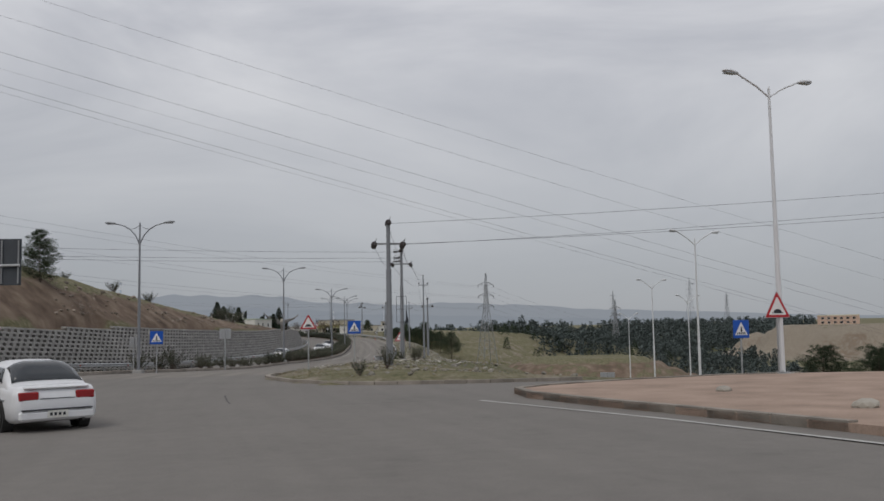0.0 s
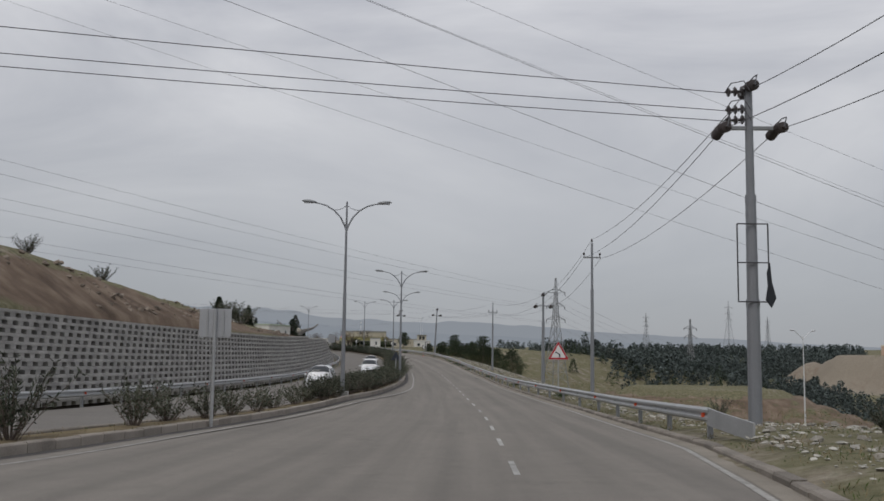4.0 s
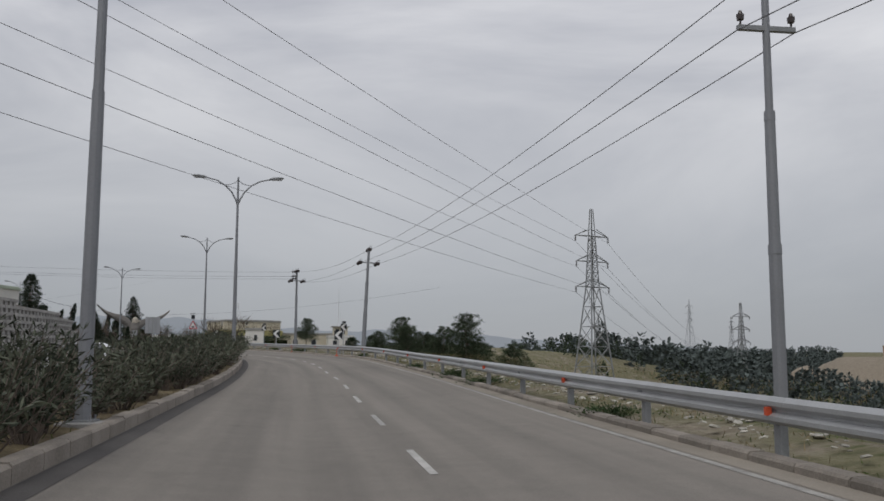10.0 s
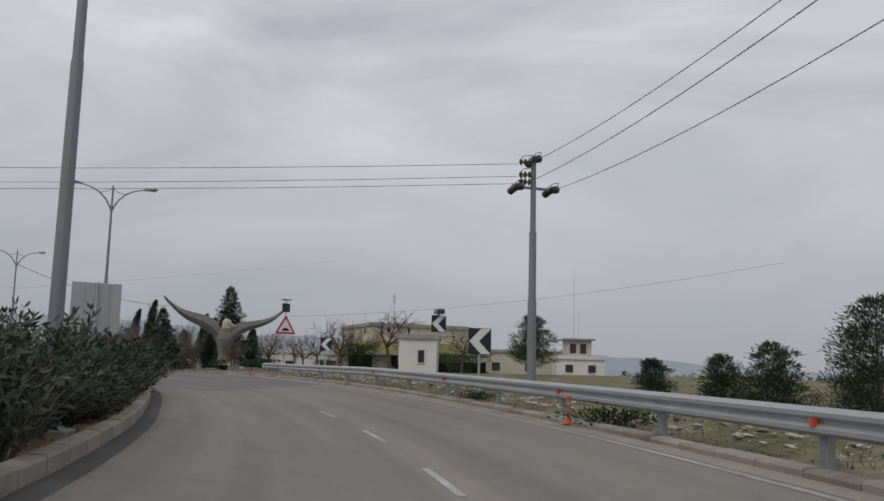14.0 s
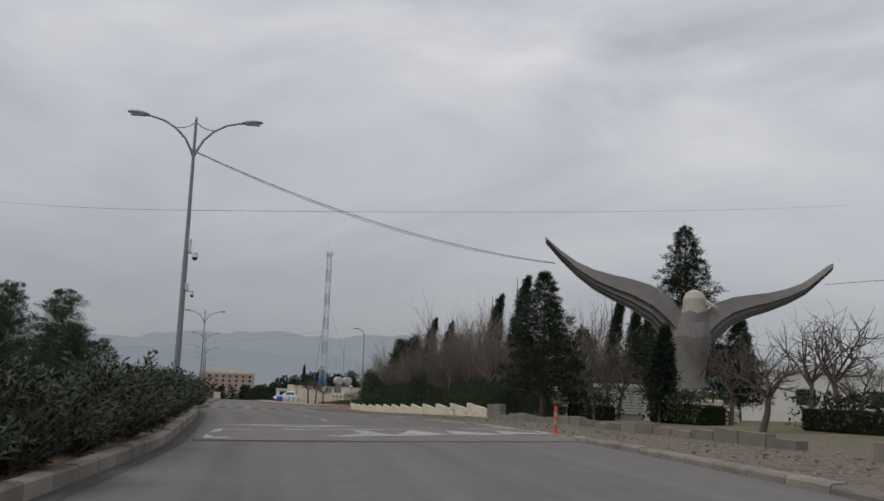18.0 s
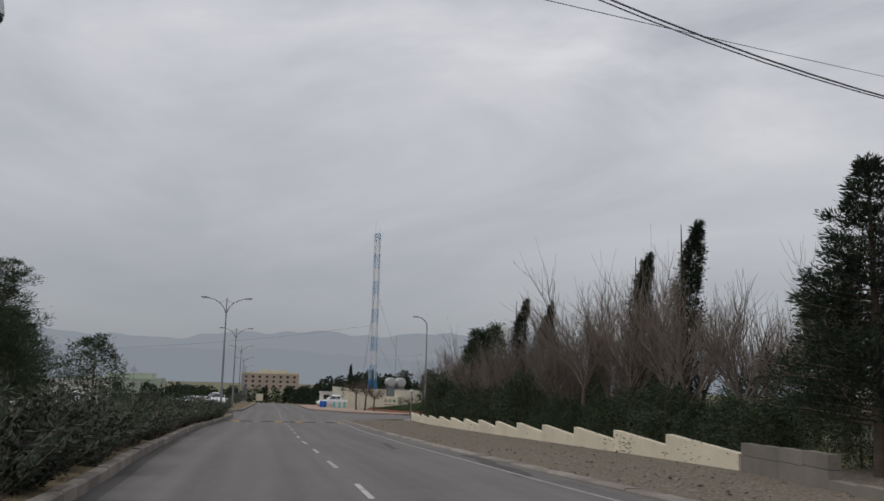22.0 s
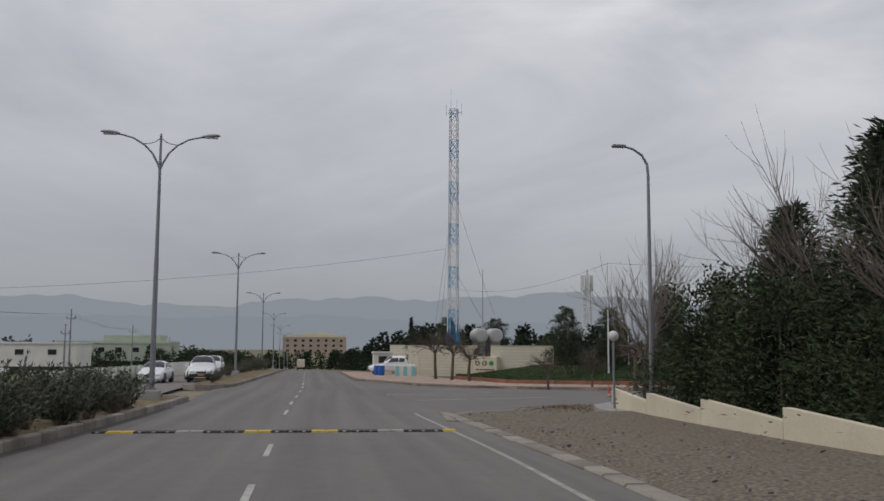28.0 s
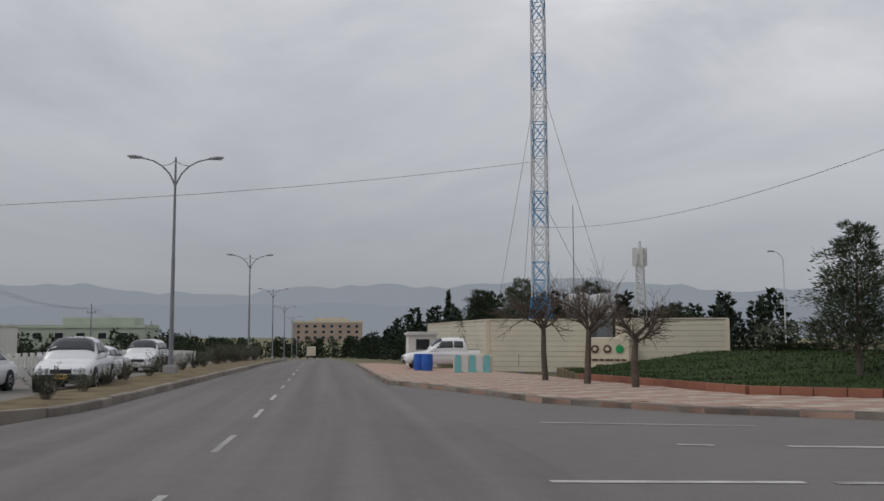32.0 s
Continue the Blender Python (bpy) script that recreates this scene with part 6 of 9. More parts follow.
# median shrubs
kinds = [shrub(20 + k, 1.0 + 0.12 * k, 0.6 + 0.06 * k, 26 + 4 * k) for k in range(5)]
kinds += [shrub(30 + k, 1.15 + 0.14 * k, 0.75 + 0.08 * k, 30 + 4 * k, "dense dark green shrub in the median bed", DARKSHRUB, 14) for k in range(5)]
SHRUB_H = table((60, 1.0), (88, 0.80), (130, 0.78), (160, 0.88), (205, 0.88), (232, 0.82), (256, 0.64), (280, 0.78), (300, 0.78), (330, 0.80), (363, 0.86))
used = set()
behind = []
s = 61.0
while s < 363.0:
    rows = 1 if s < 88 else 2
    for k in range(rows):
        d = KERB_L(s) - (0.95 if rows == 1 else (0.62, 1.42)[k]) + RNG.uniform(-0.2, 0.2)
        if any(abs(s - ls) < 0.6 and abs(d - ld) < 0.5 for ls, ld in LAMPS) or (s < 88 and RNG.uniform() < 0.2):
            continue
        i = int(RNG.integers(0, 5)) + (5 if s > 205 + RNG.uniform(-12, 12) else 0)
        if s > 306 and RNG.uniform() < (0.5 if k == 0 else 0.2):
            i = i % 5
        if s > 312 and RNG.uniform() < 0.16:
            continue
        z = 1.0 if s < 240 else 1.05
        tall_ = SHRUB_H(s) * RNG.uniform(0.8, 1.12) * (1.16 if i < 5 and s > 200 else 1.0)
        m = at(s + RNG.uniform(-0.3, 0.3), d, 0.12, RNG.uniform(0, 360)) @ Matrix.Diagonal((z, z, tall_, 1))
        if k == 1:
            behind.append((i, m))
        elif i not in used:
            used.add(i)
            kinds[i].matrix_world = m
        else:
            c = copy_thing(kinds[i], m)
            c.matrix_world = m
    s += (2.6 if s < 88 else 1.25) * RNG.uniform(0.8, 1.25)


def joined(name, child, spots_, material, label):
    """One mesh of many alike plants: child's mesh of each kind at each pose."""
    vs_, fs_, n0 = [], [], 0
    for i, m in spots_:
        me_ = [c.data for c in kinds[i].children if c.name.startswith(child)][0]
        v = np.zeros(len(me_.vertices) * 3)
        me_.vertices.foreach_get("co", v)
        f = np.zeros(len(me_.loops), int)
        me_.loops.foreach_get("vertex_index", f)
        mm = np.array(m)
        vs_.append(v.reshape(-1, 3) @ mm[:3, :3].T + mm[:3, 3])
        fs_.append(f + n0)
        n0 += len(me_.vertices)
    v, f = np.concatenate(vs_), np.concatenate(fs_)
    me_ = bpy.data.meshes.new(name)
    me_.vertices.add(len(v))
    me_.vertices.foreach_set("co", v.ravel())
    me_.loops.add(len(f))
    me_.loops.foreach_set("vertex_index", f)
    me_.polygons.add(len(f) // 4)
    me_.polygons.foreach_set("loop_start", np.arange(0, len(f), 4))
    me_.polygons.foreach_set("loop_total", np.full(len(f) // 4, 4))
    me_.update(calc_edges=True)
    return tagged(link(name, me_, material), label, "shrubbery", "", "stuff")


joined("shrub_row_foliage", "foliage", [b for b in behind if b[0] > 4], DARKSHRUB, "rear row of dense dark green shrubs in the median")
joined("shrub_row_foliage", "foliage", [b for b in behind if b[0] < 5], SHRUB, "rear row of green oleander shrubs in the median")
joined("shrub_row_stems", "stem_work", behind, TWIG, "brown stems of the rear oleander row")
for s in list(np.arange(390.5, 408.0, 4.1)) + list(np.arange(411.0, 425.0, 3.3)) + list(np.arange(428.0, 470.0, 2.0)):
    z = 0.62 if s < 410 else 0.72 if s < 426 else 1.05
    m = at(s, -7.1 + RNG.uniform(-0.35, 0.35), 0.12, RNG.uniform(0, 360)) @ Matrix.Diagonal((z, z, z, 1))
    copy_thing(kinds[int(RNG.integers(0, 5))], m).matrix_world = m
for s, d in ((36, 6.0), (40, 7.5), (52, 8.0), (56, 9.5), (63, 9.5), (66, 8.2), (80, 9.0)):
    m = on_ground(s, d, RNG.uniform(0, 360)) @ Matrix.Diagonal((0.5, 0.5, 0.6, 1))
    copy_thing(kinds[int(RNG.integers(0, 5))], m).matrix_world = m

# dry grass in the median and verge
P, D = [], []
for _ in range(9000):
    s = RNG.uniform(48, 364)
    d = KERB_L(s) - RNG.uniform(0.2, 1.9)
    P.append(R(s, d, 0.13))
for _ in range(60000):
    s = RNG.uniform(34, 262)
    d = EDGE_R(s) + 0.5 + RNG.uniform(0, 1) ** 1.5 * 10
    if math.sin(s * 1.7 + 2 * math.sin(d * 1.3)) + math.sin(d * 2.1 + s * 0.6) < RNG.uniform(-1.2, 0.9):
        continue
    p = R(s, d)
    P.append(p)
P = np.array([tuple(p) for p in P])
P[:, 2] = np.maximum(P[:, 2], land(P[:, 0], P[:, 1])[0]) - 0.02
D = unit(RNG.normal(size=(len(P), 3)) * 0.6 + np.array([0, 0, 1.0]))
half = RNG.uniform(size=len(P)) < 0.5
VERGEGREEN = mat("verge_green_grass", (0.078, 0.104, 0.036), 0.95, 0.4, 2.0, 12.0, 0.0, spec=0.1, island=0.5)
tagged(link("dry_grass", leaf_mesh("dry_grass", P[half], D[half], 0.13, 0.006, DRYGRASS, RNG), None), "tufts of dry yellow grass on the median and verge", "grass", "", "stuff")
tagged(link("green_grass", leaf_mesh("green_grass", P[~half], D[~half], 0.085, 0.008, VERGEGREEN, RNG), None), "low green grass tufts on the verge", "grass", "", "stuff")

# stones on the verge and the gravel lay-by
verts, faces = [], []
for k in range(5200):
    if k < 3200:
        s = RNG.uniform(34, 262)
        d = EDGE_R(s) + 1.6 + RNG.uniform(0, 1) * 9
        r = 0.025 + 0.13 * RNG.uniform() ** 4
    else:
        s = RNG.uniform(268, 362)
        d = EDGE_R(s) + 0.4 + RNG.uniform() * max(0.5, 8.6 - EDGE_R(s))
        r = 0.014 + 0.03 * RNG.uniform() ** 3
    p = np.array(R(s, d))
    verts.append((p, r))
zz = land(np.array([v[0][0] for v in verts]), np.array([v[0][1] for v in verts]))[0]
vv, faces = [], []
g_ = (1 + 5 ** 0.5) / 2
ICO = np.array([(-1, g_, 0), (1, g_, 0), (-1, -g_, 0), (1, -g_, 0), (0, -1, g_), (0, 1, g_), (0, -1, -g_), (0, 1, -g_), (g_, 0, -1), (g_, 0, 1), (-g_, 0, -1), (-g_, 0, 1)]) / 1.9
ICO_F = ((0, 11, 5), (0, 5, 1), (0, 1, 7), (0, 7, 10), (0, 10, 11), (1, 5, 9), (5, 11, 4), (11, 10, 2), (10, 7, 6), (7, 1, 8), (3, 9, 4), (3, 4, 2), (3, 2, 6), (3, 6, 8), (3, 8, 9), (4, 9, 5), (2, 4, 11), (6, 2, 10), (8, 6, 7), (9, 8, 1))


def stone(p, r, RNG=RNG, low=1.0):
    """One irregular angular stone, turned at random."""
    a = RNG.uniform(0, 2 * math.pi)
    q = ICO * RNG.uniform(0.7, 1.25, (12, 1)) * np.array([RNG.uniform(0.9, 1.5), 1.0, low * RNG.uniform(0.5, 0.85)])
    q = q @ np.array([(math.cos(a), -math.sin(a), 0.1), (math.sin(a), math.cos(a), -0.15), (0.05, 0.12, 1)])
    b = len(vv)
    vv.extend(map(tuple, np.array(p) + q * r))
    faces.extend(tuple(b + i for i in f) for f in ICO_F)


for (p, r), z in zip(verts, zz):
    stone((p[0], p[1], z + 0.2 * r), r)
n3 = 3200
tagged(raw("rubble", vv[:12 * n3], faces[:20 * n3], STONE), "scattered pale limestone rubble on the verge", "stones", "", "stuff")
tagged(raw("gravel_stones", vv[12 * n3:], [tuple(i - 12 * n3 for i in f) for f in faces[20 * n3:]], mat("brown_gravel", (0.17, 0.15, 0.125), 0.95, 0.35, 2.0, 30.0, 0.5, island=0.5)), "loose brown gravel on the lay-by", "stones", "", "stuff")
# flat pale slabs and chips all over the verge behind the guard rail
VR = np.random.default_rng(77)
vv, faces = [], []
cs, ce = VR.uniform(48, 262, 9500), VR.uniform(0, 1, 9500) ** 1.3 * 7.5
cp = np.array([tuple(R(s, EDGE_R(s) + 0.9 + e)) for s, e in zip(cs, ce)])
for p, z in zip(cp, land(cp[:, 0], cp[:, 1])[0]):
    stone((p[0], p[1], z + 0.01), 0.020 + 0.085 * VR.uniform() ** 3.2, VR, 0.5)
tagged(raw("limestone_chips", vv, faces, mat("pale_limestone_chips", (0.40, 0.385, 0.345), 0.92, 0.3, 2.0, 30.0, 0.4, island=0.45)), "pale flat limestone chips strewn over the grassy verge", "stones", "", "stuff")
WEED = mat("weed_leaf", (0.045, 0.075, 0.032), 0.85, 0.35, 3.0, 20.0, 0.0, spec=0.2, island=0.3)
weeds = []
for k, (s, e, z) in enumerate(((176.5, 0.45, 1.0), (171.5, 0.5, 0.8), (186.0, 0.5, 0.7), (119.0, 0.9, 0.6), (141.0, 0.7, 0.6), (205.0, 0.5, 0.8), (227.5, 0.6, 1.1), (236.0, 0.7, 0.8), (98.0, 1.0, 0.7), (160.0, 0.5, 0.7))):
    m = on_ground(s, EDGE_R(s) + e, 67 * k) @ Matrix.Diagonal((z, z, z, 1))
    if weeds:
        copy_thing(weeds[0], m)
        continue
    q = VR.normal(size=(900, 3)) * [0.24, 0.36, 0.08] + [0, 0, 0.12]
    weeds.append(empty("weed_clump", m, "low dark green weed clump at the kerb", "weed", "kerb weeds"))
    link("foliage", leaf_mesh("foliage", np.maximum(q, [-9, -9, 0.0]), unit(q * [1, 1, 0.4] + [0, 0, 0.25] + VR.normal(size=q.shape) * 0.2), 0.085, 0.016, WEED, VR), None, weeds[0])
vv, faces = [], []
cand = [(s, WALL_D(s) - 0.42 * WALL_H(s) - e) for s, e in zip(RNG.uniform(35, 175, 1500), RNG.uniform(2.9, 6.8, 1500))]
cand = [(s, d) for s, d in cand if math.sin(s * 0.31) + math.sin(s * 0.13 + d) > -0.3]
cp = np.array([tuple(R(s, d)) for s, d in cand])
for p, z in zip(cp, land(cp[:, 0], cp[:, 1])[0]):
    r = 0.05 + 0.22 * RNG.uniform() ** 3
    stone((p[0], p[1], z), r)
tagged(raw("cut_rocks", vv, faces, mat("cut_rock", (0.20, 0.165, 0.135), 0.95, 0.35, 2.0, 30.0, 0.5, island=0.5)), "brown broken rock on the hillside cut", "stones", "", "stuff")
for s, d, r in ((15.0, 12.6, 0.28), (21.0, 13.4, 0.22), (17.5, 16.5, 0.3), (12.0, 15.0, 0.25), (43.0, 6.0, 0.2)):
    bm = bmesh.new()
    bmesh.ops.create_icosphere(bm, subdivisions=2, radius=r)
    for v in bm.verts:
        v.co *= 1 + 0.25 * noise.noise(v.co * 3 + Vector((s, d, 0)))
        v.co.z *= 0.5
    ob = part("boulder", bm, STONE)
    ob.matrix_world = at(s, d, 0.2)
    tagged(ob, "pale limestone boulder lying on the soil", "stone")

# hillside trees behind the retaining wall
for k, (x, y, top_) in enumerate(((-41.5, 71.0, 13.9), (-40.2, 71.2, 12.9), (-43.4, 71.5, 14.8), (-41.9, 73.6, 12.6), (-43.8, 74.0, 13.8), (-45.5, 72.6, 15.2), (-40.6, 69.0, 13.0), (-44.0, 68.8, 15.0))):
    gz_ = ground_z((x, y))
    wild_pine(110 + k, max(3.0, top_ - gz_ + 0.2), "tall dark pine in the group on the hill", wide=0.30, bare=0.04).matrix_world = pose(x, y, gz_ - 0.2, 0, 0, 47 * k)
for k, (s, d, h) in enumerate(((81.9, -24.9, 4.7), (44, -33.0, 8.0), (97, -38.0, 3.0))):
    wild_pine(100 + k, h, "dark pine tree on the hill above the wall", wide=0.30, bare=0.05).matrix_world = on_ground(s, d)
for k, (s, d, h) in enumerate(((149.2, -20.8, 2.2), (150.5, -22.0, 1.9), (147.6, -22.4, 1.7), (122, -27, 1.1), (108, -27, 0.9), (96, -28, 0.8))):
    m = on_ground(s, d, 70 * k) @ Matrix.Diagonal((h * 1.1, h * 1.1, h, 1))
    c = copy_thing(kinds[k % 5], m)
    c.matrix_world = m
    tagged(c, "round grey-green shrub on the hillside", "shrub", "hill shrubs")
for k in range(12):
    s = 60 + 8 * k + RNG.uniform(-2, 2)
    bare_tree(200 + k, RNG.uniform(1.0, 1.8), "small leafless shrub on the hill crest", "crooked", "hill shrubs", 0.04, "bare_shrub").matrix_world = on_ground(s, -30 - RNG.uniform(0, 6) + 0.05 * k)

# ---- buildings ----


def house(name, m, w, dep, h, wall, label, roof=ROOFWHITE, windows=(), parapet=0.3, storeys=1, pitched=False, category="building"):
    """A plain flat-roofed building: x across the front (-y), with windows (x, z, width, height, face)."""
    o = empty(name, m, label, category)
    t = 0.18
    for wn_, x0, x1, y0, y1 in (("front_wall", -w / 2, w / 2, 0, t), ("rear_wall", -w / 2, w / 2, dep - t, dep), ("side_wall", -w / 2, -w / 2 + t, t, dep - t), ("side_wall", w / 2 - t, w / 2, t, dep - t)):
        bm = bmesh.new()
        box(bm, x0, x1, y0, y1, -0.6, h)
        part(wn_, bm, wall, o)
    bm = bmesh.new()
    if pitched:
        slab(bm, [(-w / 2 - 0.3, h), (w / 2 + 0.3, h), (w / 2 + 0.1, h + 0.25), (0, h + 0.9), (-w / 2 - 0.1, h + 0.25)], -0.3, dep + 0.3)
    else:
        box(bm, -w / 2 - 0.12, w / 2 + 0.12, -0.12, dep + 0.12, h, h + 0.16)
        for x0, x1, y0, y1 in ((-w / 2, w / 2, 0, 0.12), (-w / 2, -w / 2 + 0.12, 0.12, dep), (w / 2 - 0.12, w / 2, 0.12, dep)):
            box(bm, x0, x1, y0, y1, h + 0.16, h + 0.16 + parapet)
    part("roof", bm, roof, o)
    for x, z, ww, hh, face in windows:
        bm = bmesh.new()
        mm = {"f": Matrix(), "l": Matrix.Translation((-w / 2, dep / 2, 0)) @ Matrix.Rotation(radians(-90), 4, 'Z'), "r": Matrix.Translation((w / 2, dep / 2, 0)) @ Matrix.Rotation(radians(90), 4, 'Z')}[face]
        for x0, x1, z0, z1 in ((x - ww / 2, x + ww / 2, z, z + 0.07), (x - ww / 2, x + ww / 2, z + hh - 0.07, z + hh), (x - ww / 2, x - ww / 2 + 0.07, z + 0.07, z + hh - 0.07), (x + ww / 2 - 0.07, x + ww / 2, z + 0.07, z + hh - 0.07)):
            box(bm, x0, x1, -0.05, 0.02, z0, z1, mm)
        win = part("window", bm, ROOFWHITE, o)
        bm = bmesh.new()
        box(bm, x - ww / 2 + 0.07, x + ww / 2 - 0.07, -0.02, -0.004, z + 0.07, z + hh - 0.07, mm)
        part("pane", bm, GLASSDARK, win)
    return o


def mast(o, x, y, z, h, n=3):
    bm = bmesh.new()
    rod(bm, (x, y, z), (x, y, z + h), 0.035, 0.02, 6)
    for k in range(n):
        a = 2 * math.pi * k / n
        rod(bm, (x + 0.5 * math.cos(a), y + 0.5 * math.sin(a), z), (x, y, z + h * 0.55), 0.02, n=4)
    box(bm, x - 0.1, x + 0.1, y - 0.05, y + 0.05, z + h * 0.72, z + h * 0.95)
    part("antenna", bm, POLE_WHITE, o)


# the guard hut and office behind the bend
house("guard_hut", pose(-28.7, 262.3, 0.0, 0, 0, 8), 2.3, 2.2, 2.75, WHITEWALL, "small white guard hut with dark windows", CONC, ((0.15, 1.3, 0.5, 0.85, "f"), (0.0, 1.3, 0.35, 0.9, "l")), 0.1)
of = house("office_building", pose(-32.0, 286.4, 0.0, 0, 0, 30), 9.0, 8.4, 4.7, BEIGE, "two-storey beige office building with an olive band", CONC, ((-3.0, 4.1, 0.5, 0.6, "f"), (-1.2, 4.1, 0.4, 0.6, "f"), (2.0, 1.3, 1.0, 1.1, "f"), (-2.5, 1.3, 1.0, 1.1, "f"), (0.0, 1.2, 1.2, 1.0, "l"), (2.5, 4.0, 0.6, 0.6, "l")), 0.15)
bm = bmesh.new()
box(bm, -5.25, 4.5, -0.9, 0.0, 2.45, 3.4)
box(bm, -5.25, -4.5, 0.0, 8.4, 2.45, 3.4)
part("olive_band", bm, OLIVE, of)
bm = bmesh.new()
box(bm, -5.35, 4.6, -1.0, 0.0, 2.3, 2.45)
part("canopy_slab", bm, CONC, of)
mast(of, -1.5, 3.0, 4.8, 3.0)
house("annex", pose(-23.0, 291.5, 0.0, 0, 0, 14), 10.0, 6.0, 2.9, BEIGE, "low beige annex building beside the office", CONC, ((-3, 1.2, 0.9, 0.9, "f"), (0, 1.2, 0.9, 0.9, "f"), (3, 1.2, 0.9, 0.9, "f")), 0.1)
tw = house("watch_house", pose(-18.5, 290.0, 0.2, 0, 0, 10), 4.2, 4.0, 2.2, WHITEWALL, "white watch house with a small roof tower", ROOFWHITE, ((-1.0, 1.0, 0.8, 0.8, "f"), (1.0, 1.0, 0.8, 0.8, "f")), 0.2)
bm = bmesh.new()
box(bm, -1.1, 1.1, 0.6, 2.6, 2.3, 3.9)
tt = part("roof_tower", bm, BEIGE, tw)
bm = bmesh.new()
box(bm, -1.4, 1.4, 0.3, 2.9, 3.9, 4.05)
part("tower_roof", bm, CONC, tt)
for x in (-0.55, 0.35):
    bm = bmesh.new()
    box(bm, x - 0.28, x + 0.28, 0.585, 0.6, 2.75, 3.6)
    part("tower_window", bm, GLASSDARK, tt)
bm = bmesh.new()
rod(bm, (-0.3, 1.5, 4.0), (-0.3, 1.5, 10.4), 0.05, 0.02, 6)
rod(bm, (0.1, 1.5, 4.0), (0.1, 1.5, 6.4), 0.03, 0.02, 6)
part("antenna_mast", bm, POLE_WHITE, tw)
house("white_house", at(216.6, -19.9, 1.7, 66), 11.0, 5.0, 3.6, WHITEWALL, "low white house on the slope above the wall", PALEGREEN, ((-3.4, 2.0, 0.9, 0.9, "f"), (-0.6, 2.0, 0.9, 0.9, "f"), (3.0, 2.0, 0.9, 0.9, "f")), 0.1, pitched=False)
house("white_house", at(210.5, -26.6, 2.6, 52), 6.5, 4.0, 4.0, WHITEWALL, "small white house with a roof tank above the wall", CONC, ((0.5, 0.9, 0.8, 0.8, "f"),), 0.2)
for k, (s, d, h) in enumerate(((224.8, -16.9, 6.3), (228.5, -16.0, 4.2), (213, -29.0, 6.0), (196, -25.5, 4.2), (170, -27, 4.0))):
    fir(140 + k, h, "dark conifer beside the white house").matrix_world = on_ground(s, d)
hs = house("bluff_house", pose(244.9, 563.8, -0.3, 0, 0, -25), 24.0, 12.0, 5.5, mat("bluff_house_render", (0.50, 0.36, 0.28), 0.9, 0.15, 0.3, 8.0, 0.1), "flat-roofed house with many windows on the sandy bluff", CREAM, tuple((x, z, 1.8, 1.4, "f") for x in (-9, -5.4, -1.8, 1.8, 5.4, 9) for z in (0.8, 3.4)), 0.5)

house("park_pavilion", pose(-48.4, 312.0, 0.2, 0, 0, 30), 9.0, 5.0, 2.7, WHITEWALL, "low white pavilion behind the park hedges", ROOFWHITE, ((-2.5, 0.9, 1.2, 1.0, "f"), (1.5, 0.9, 1.2, 1.0, "f")), 0.15)
house("park_pavilion", pose(-38.6, 297.5, 0.2, 0, 0, 34), 6.0, 4.0, 2.2, BEIGE, "small beige outbuilding behind bare park trees", CONC, ((1.0, 0.9, 0.9, 0.9, "f"),), 0.12)
shed = house("slatted_shed", pose(-57.4, 306.0, 0.3, 0, 0, 36), 5.2, 2.4, 1.45, CONC, "low grey garden shed with a slatted front", ROOFWHITE, ((1.7, 0.45, 0.8, 0.7, "f"),), 0.05)
for k in range(9):
    bm = bmesh.new()
    box(bm, -2.45, 0.5, -0.05, -0.01, 0.1 + 0.15 * k, 0.2 + 0.15 * k)
    part("slat", bm, ROOFWHITE, shed)
# monument: a bird of grey concrete with raised wings and a pale head
E_POS = Vector((-52.7, 295.2, 4.1))
ang = 28.0
WING = {-1: (((0.45, 0.75), (0.9, 1.35), (1.6, 1.75), (2.4, 1.98), (3.1, 2.12), (3.9, 2.32), (4.6, 2.62), (5.3, 3.1), (5.9, 3.62)),
             ((0.45, -1.1), (0.9, -0.55), (1.6, 0.25), (2.4, 0.78), (3.1, 1.1), (3.9, 1.52), (4.6, 2.05), (5.3, 2.72), (5.9, 3.4))),
        1: (((0.45, 0.65), (0.9, 1.1), (1.6, 1.36), (2.4, 1.5), (3.1, 1.6), (3.9, 1.82), (4.6, 2.1), (5.1, 2.45), (5.7, 2.9)),
            ((0.45, -1.1), (0.9, -0.5), (1.6, 0.22), (2.4, 0.62), (3.1, 0.86), (3.9, 1.2), (4.6, 1.6), (5.1, 2.05), (5.7, 2.62)))}


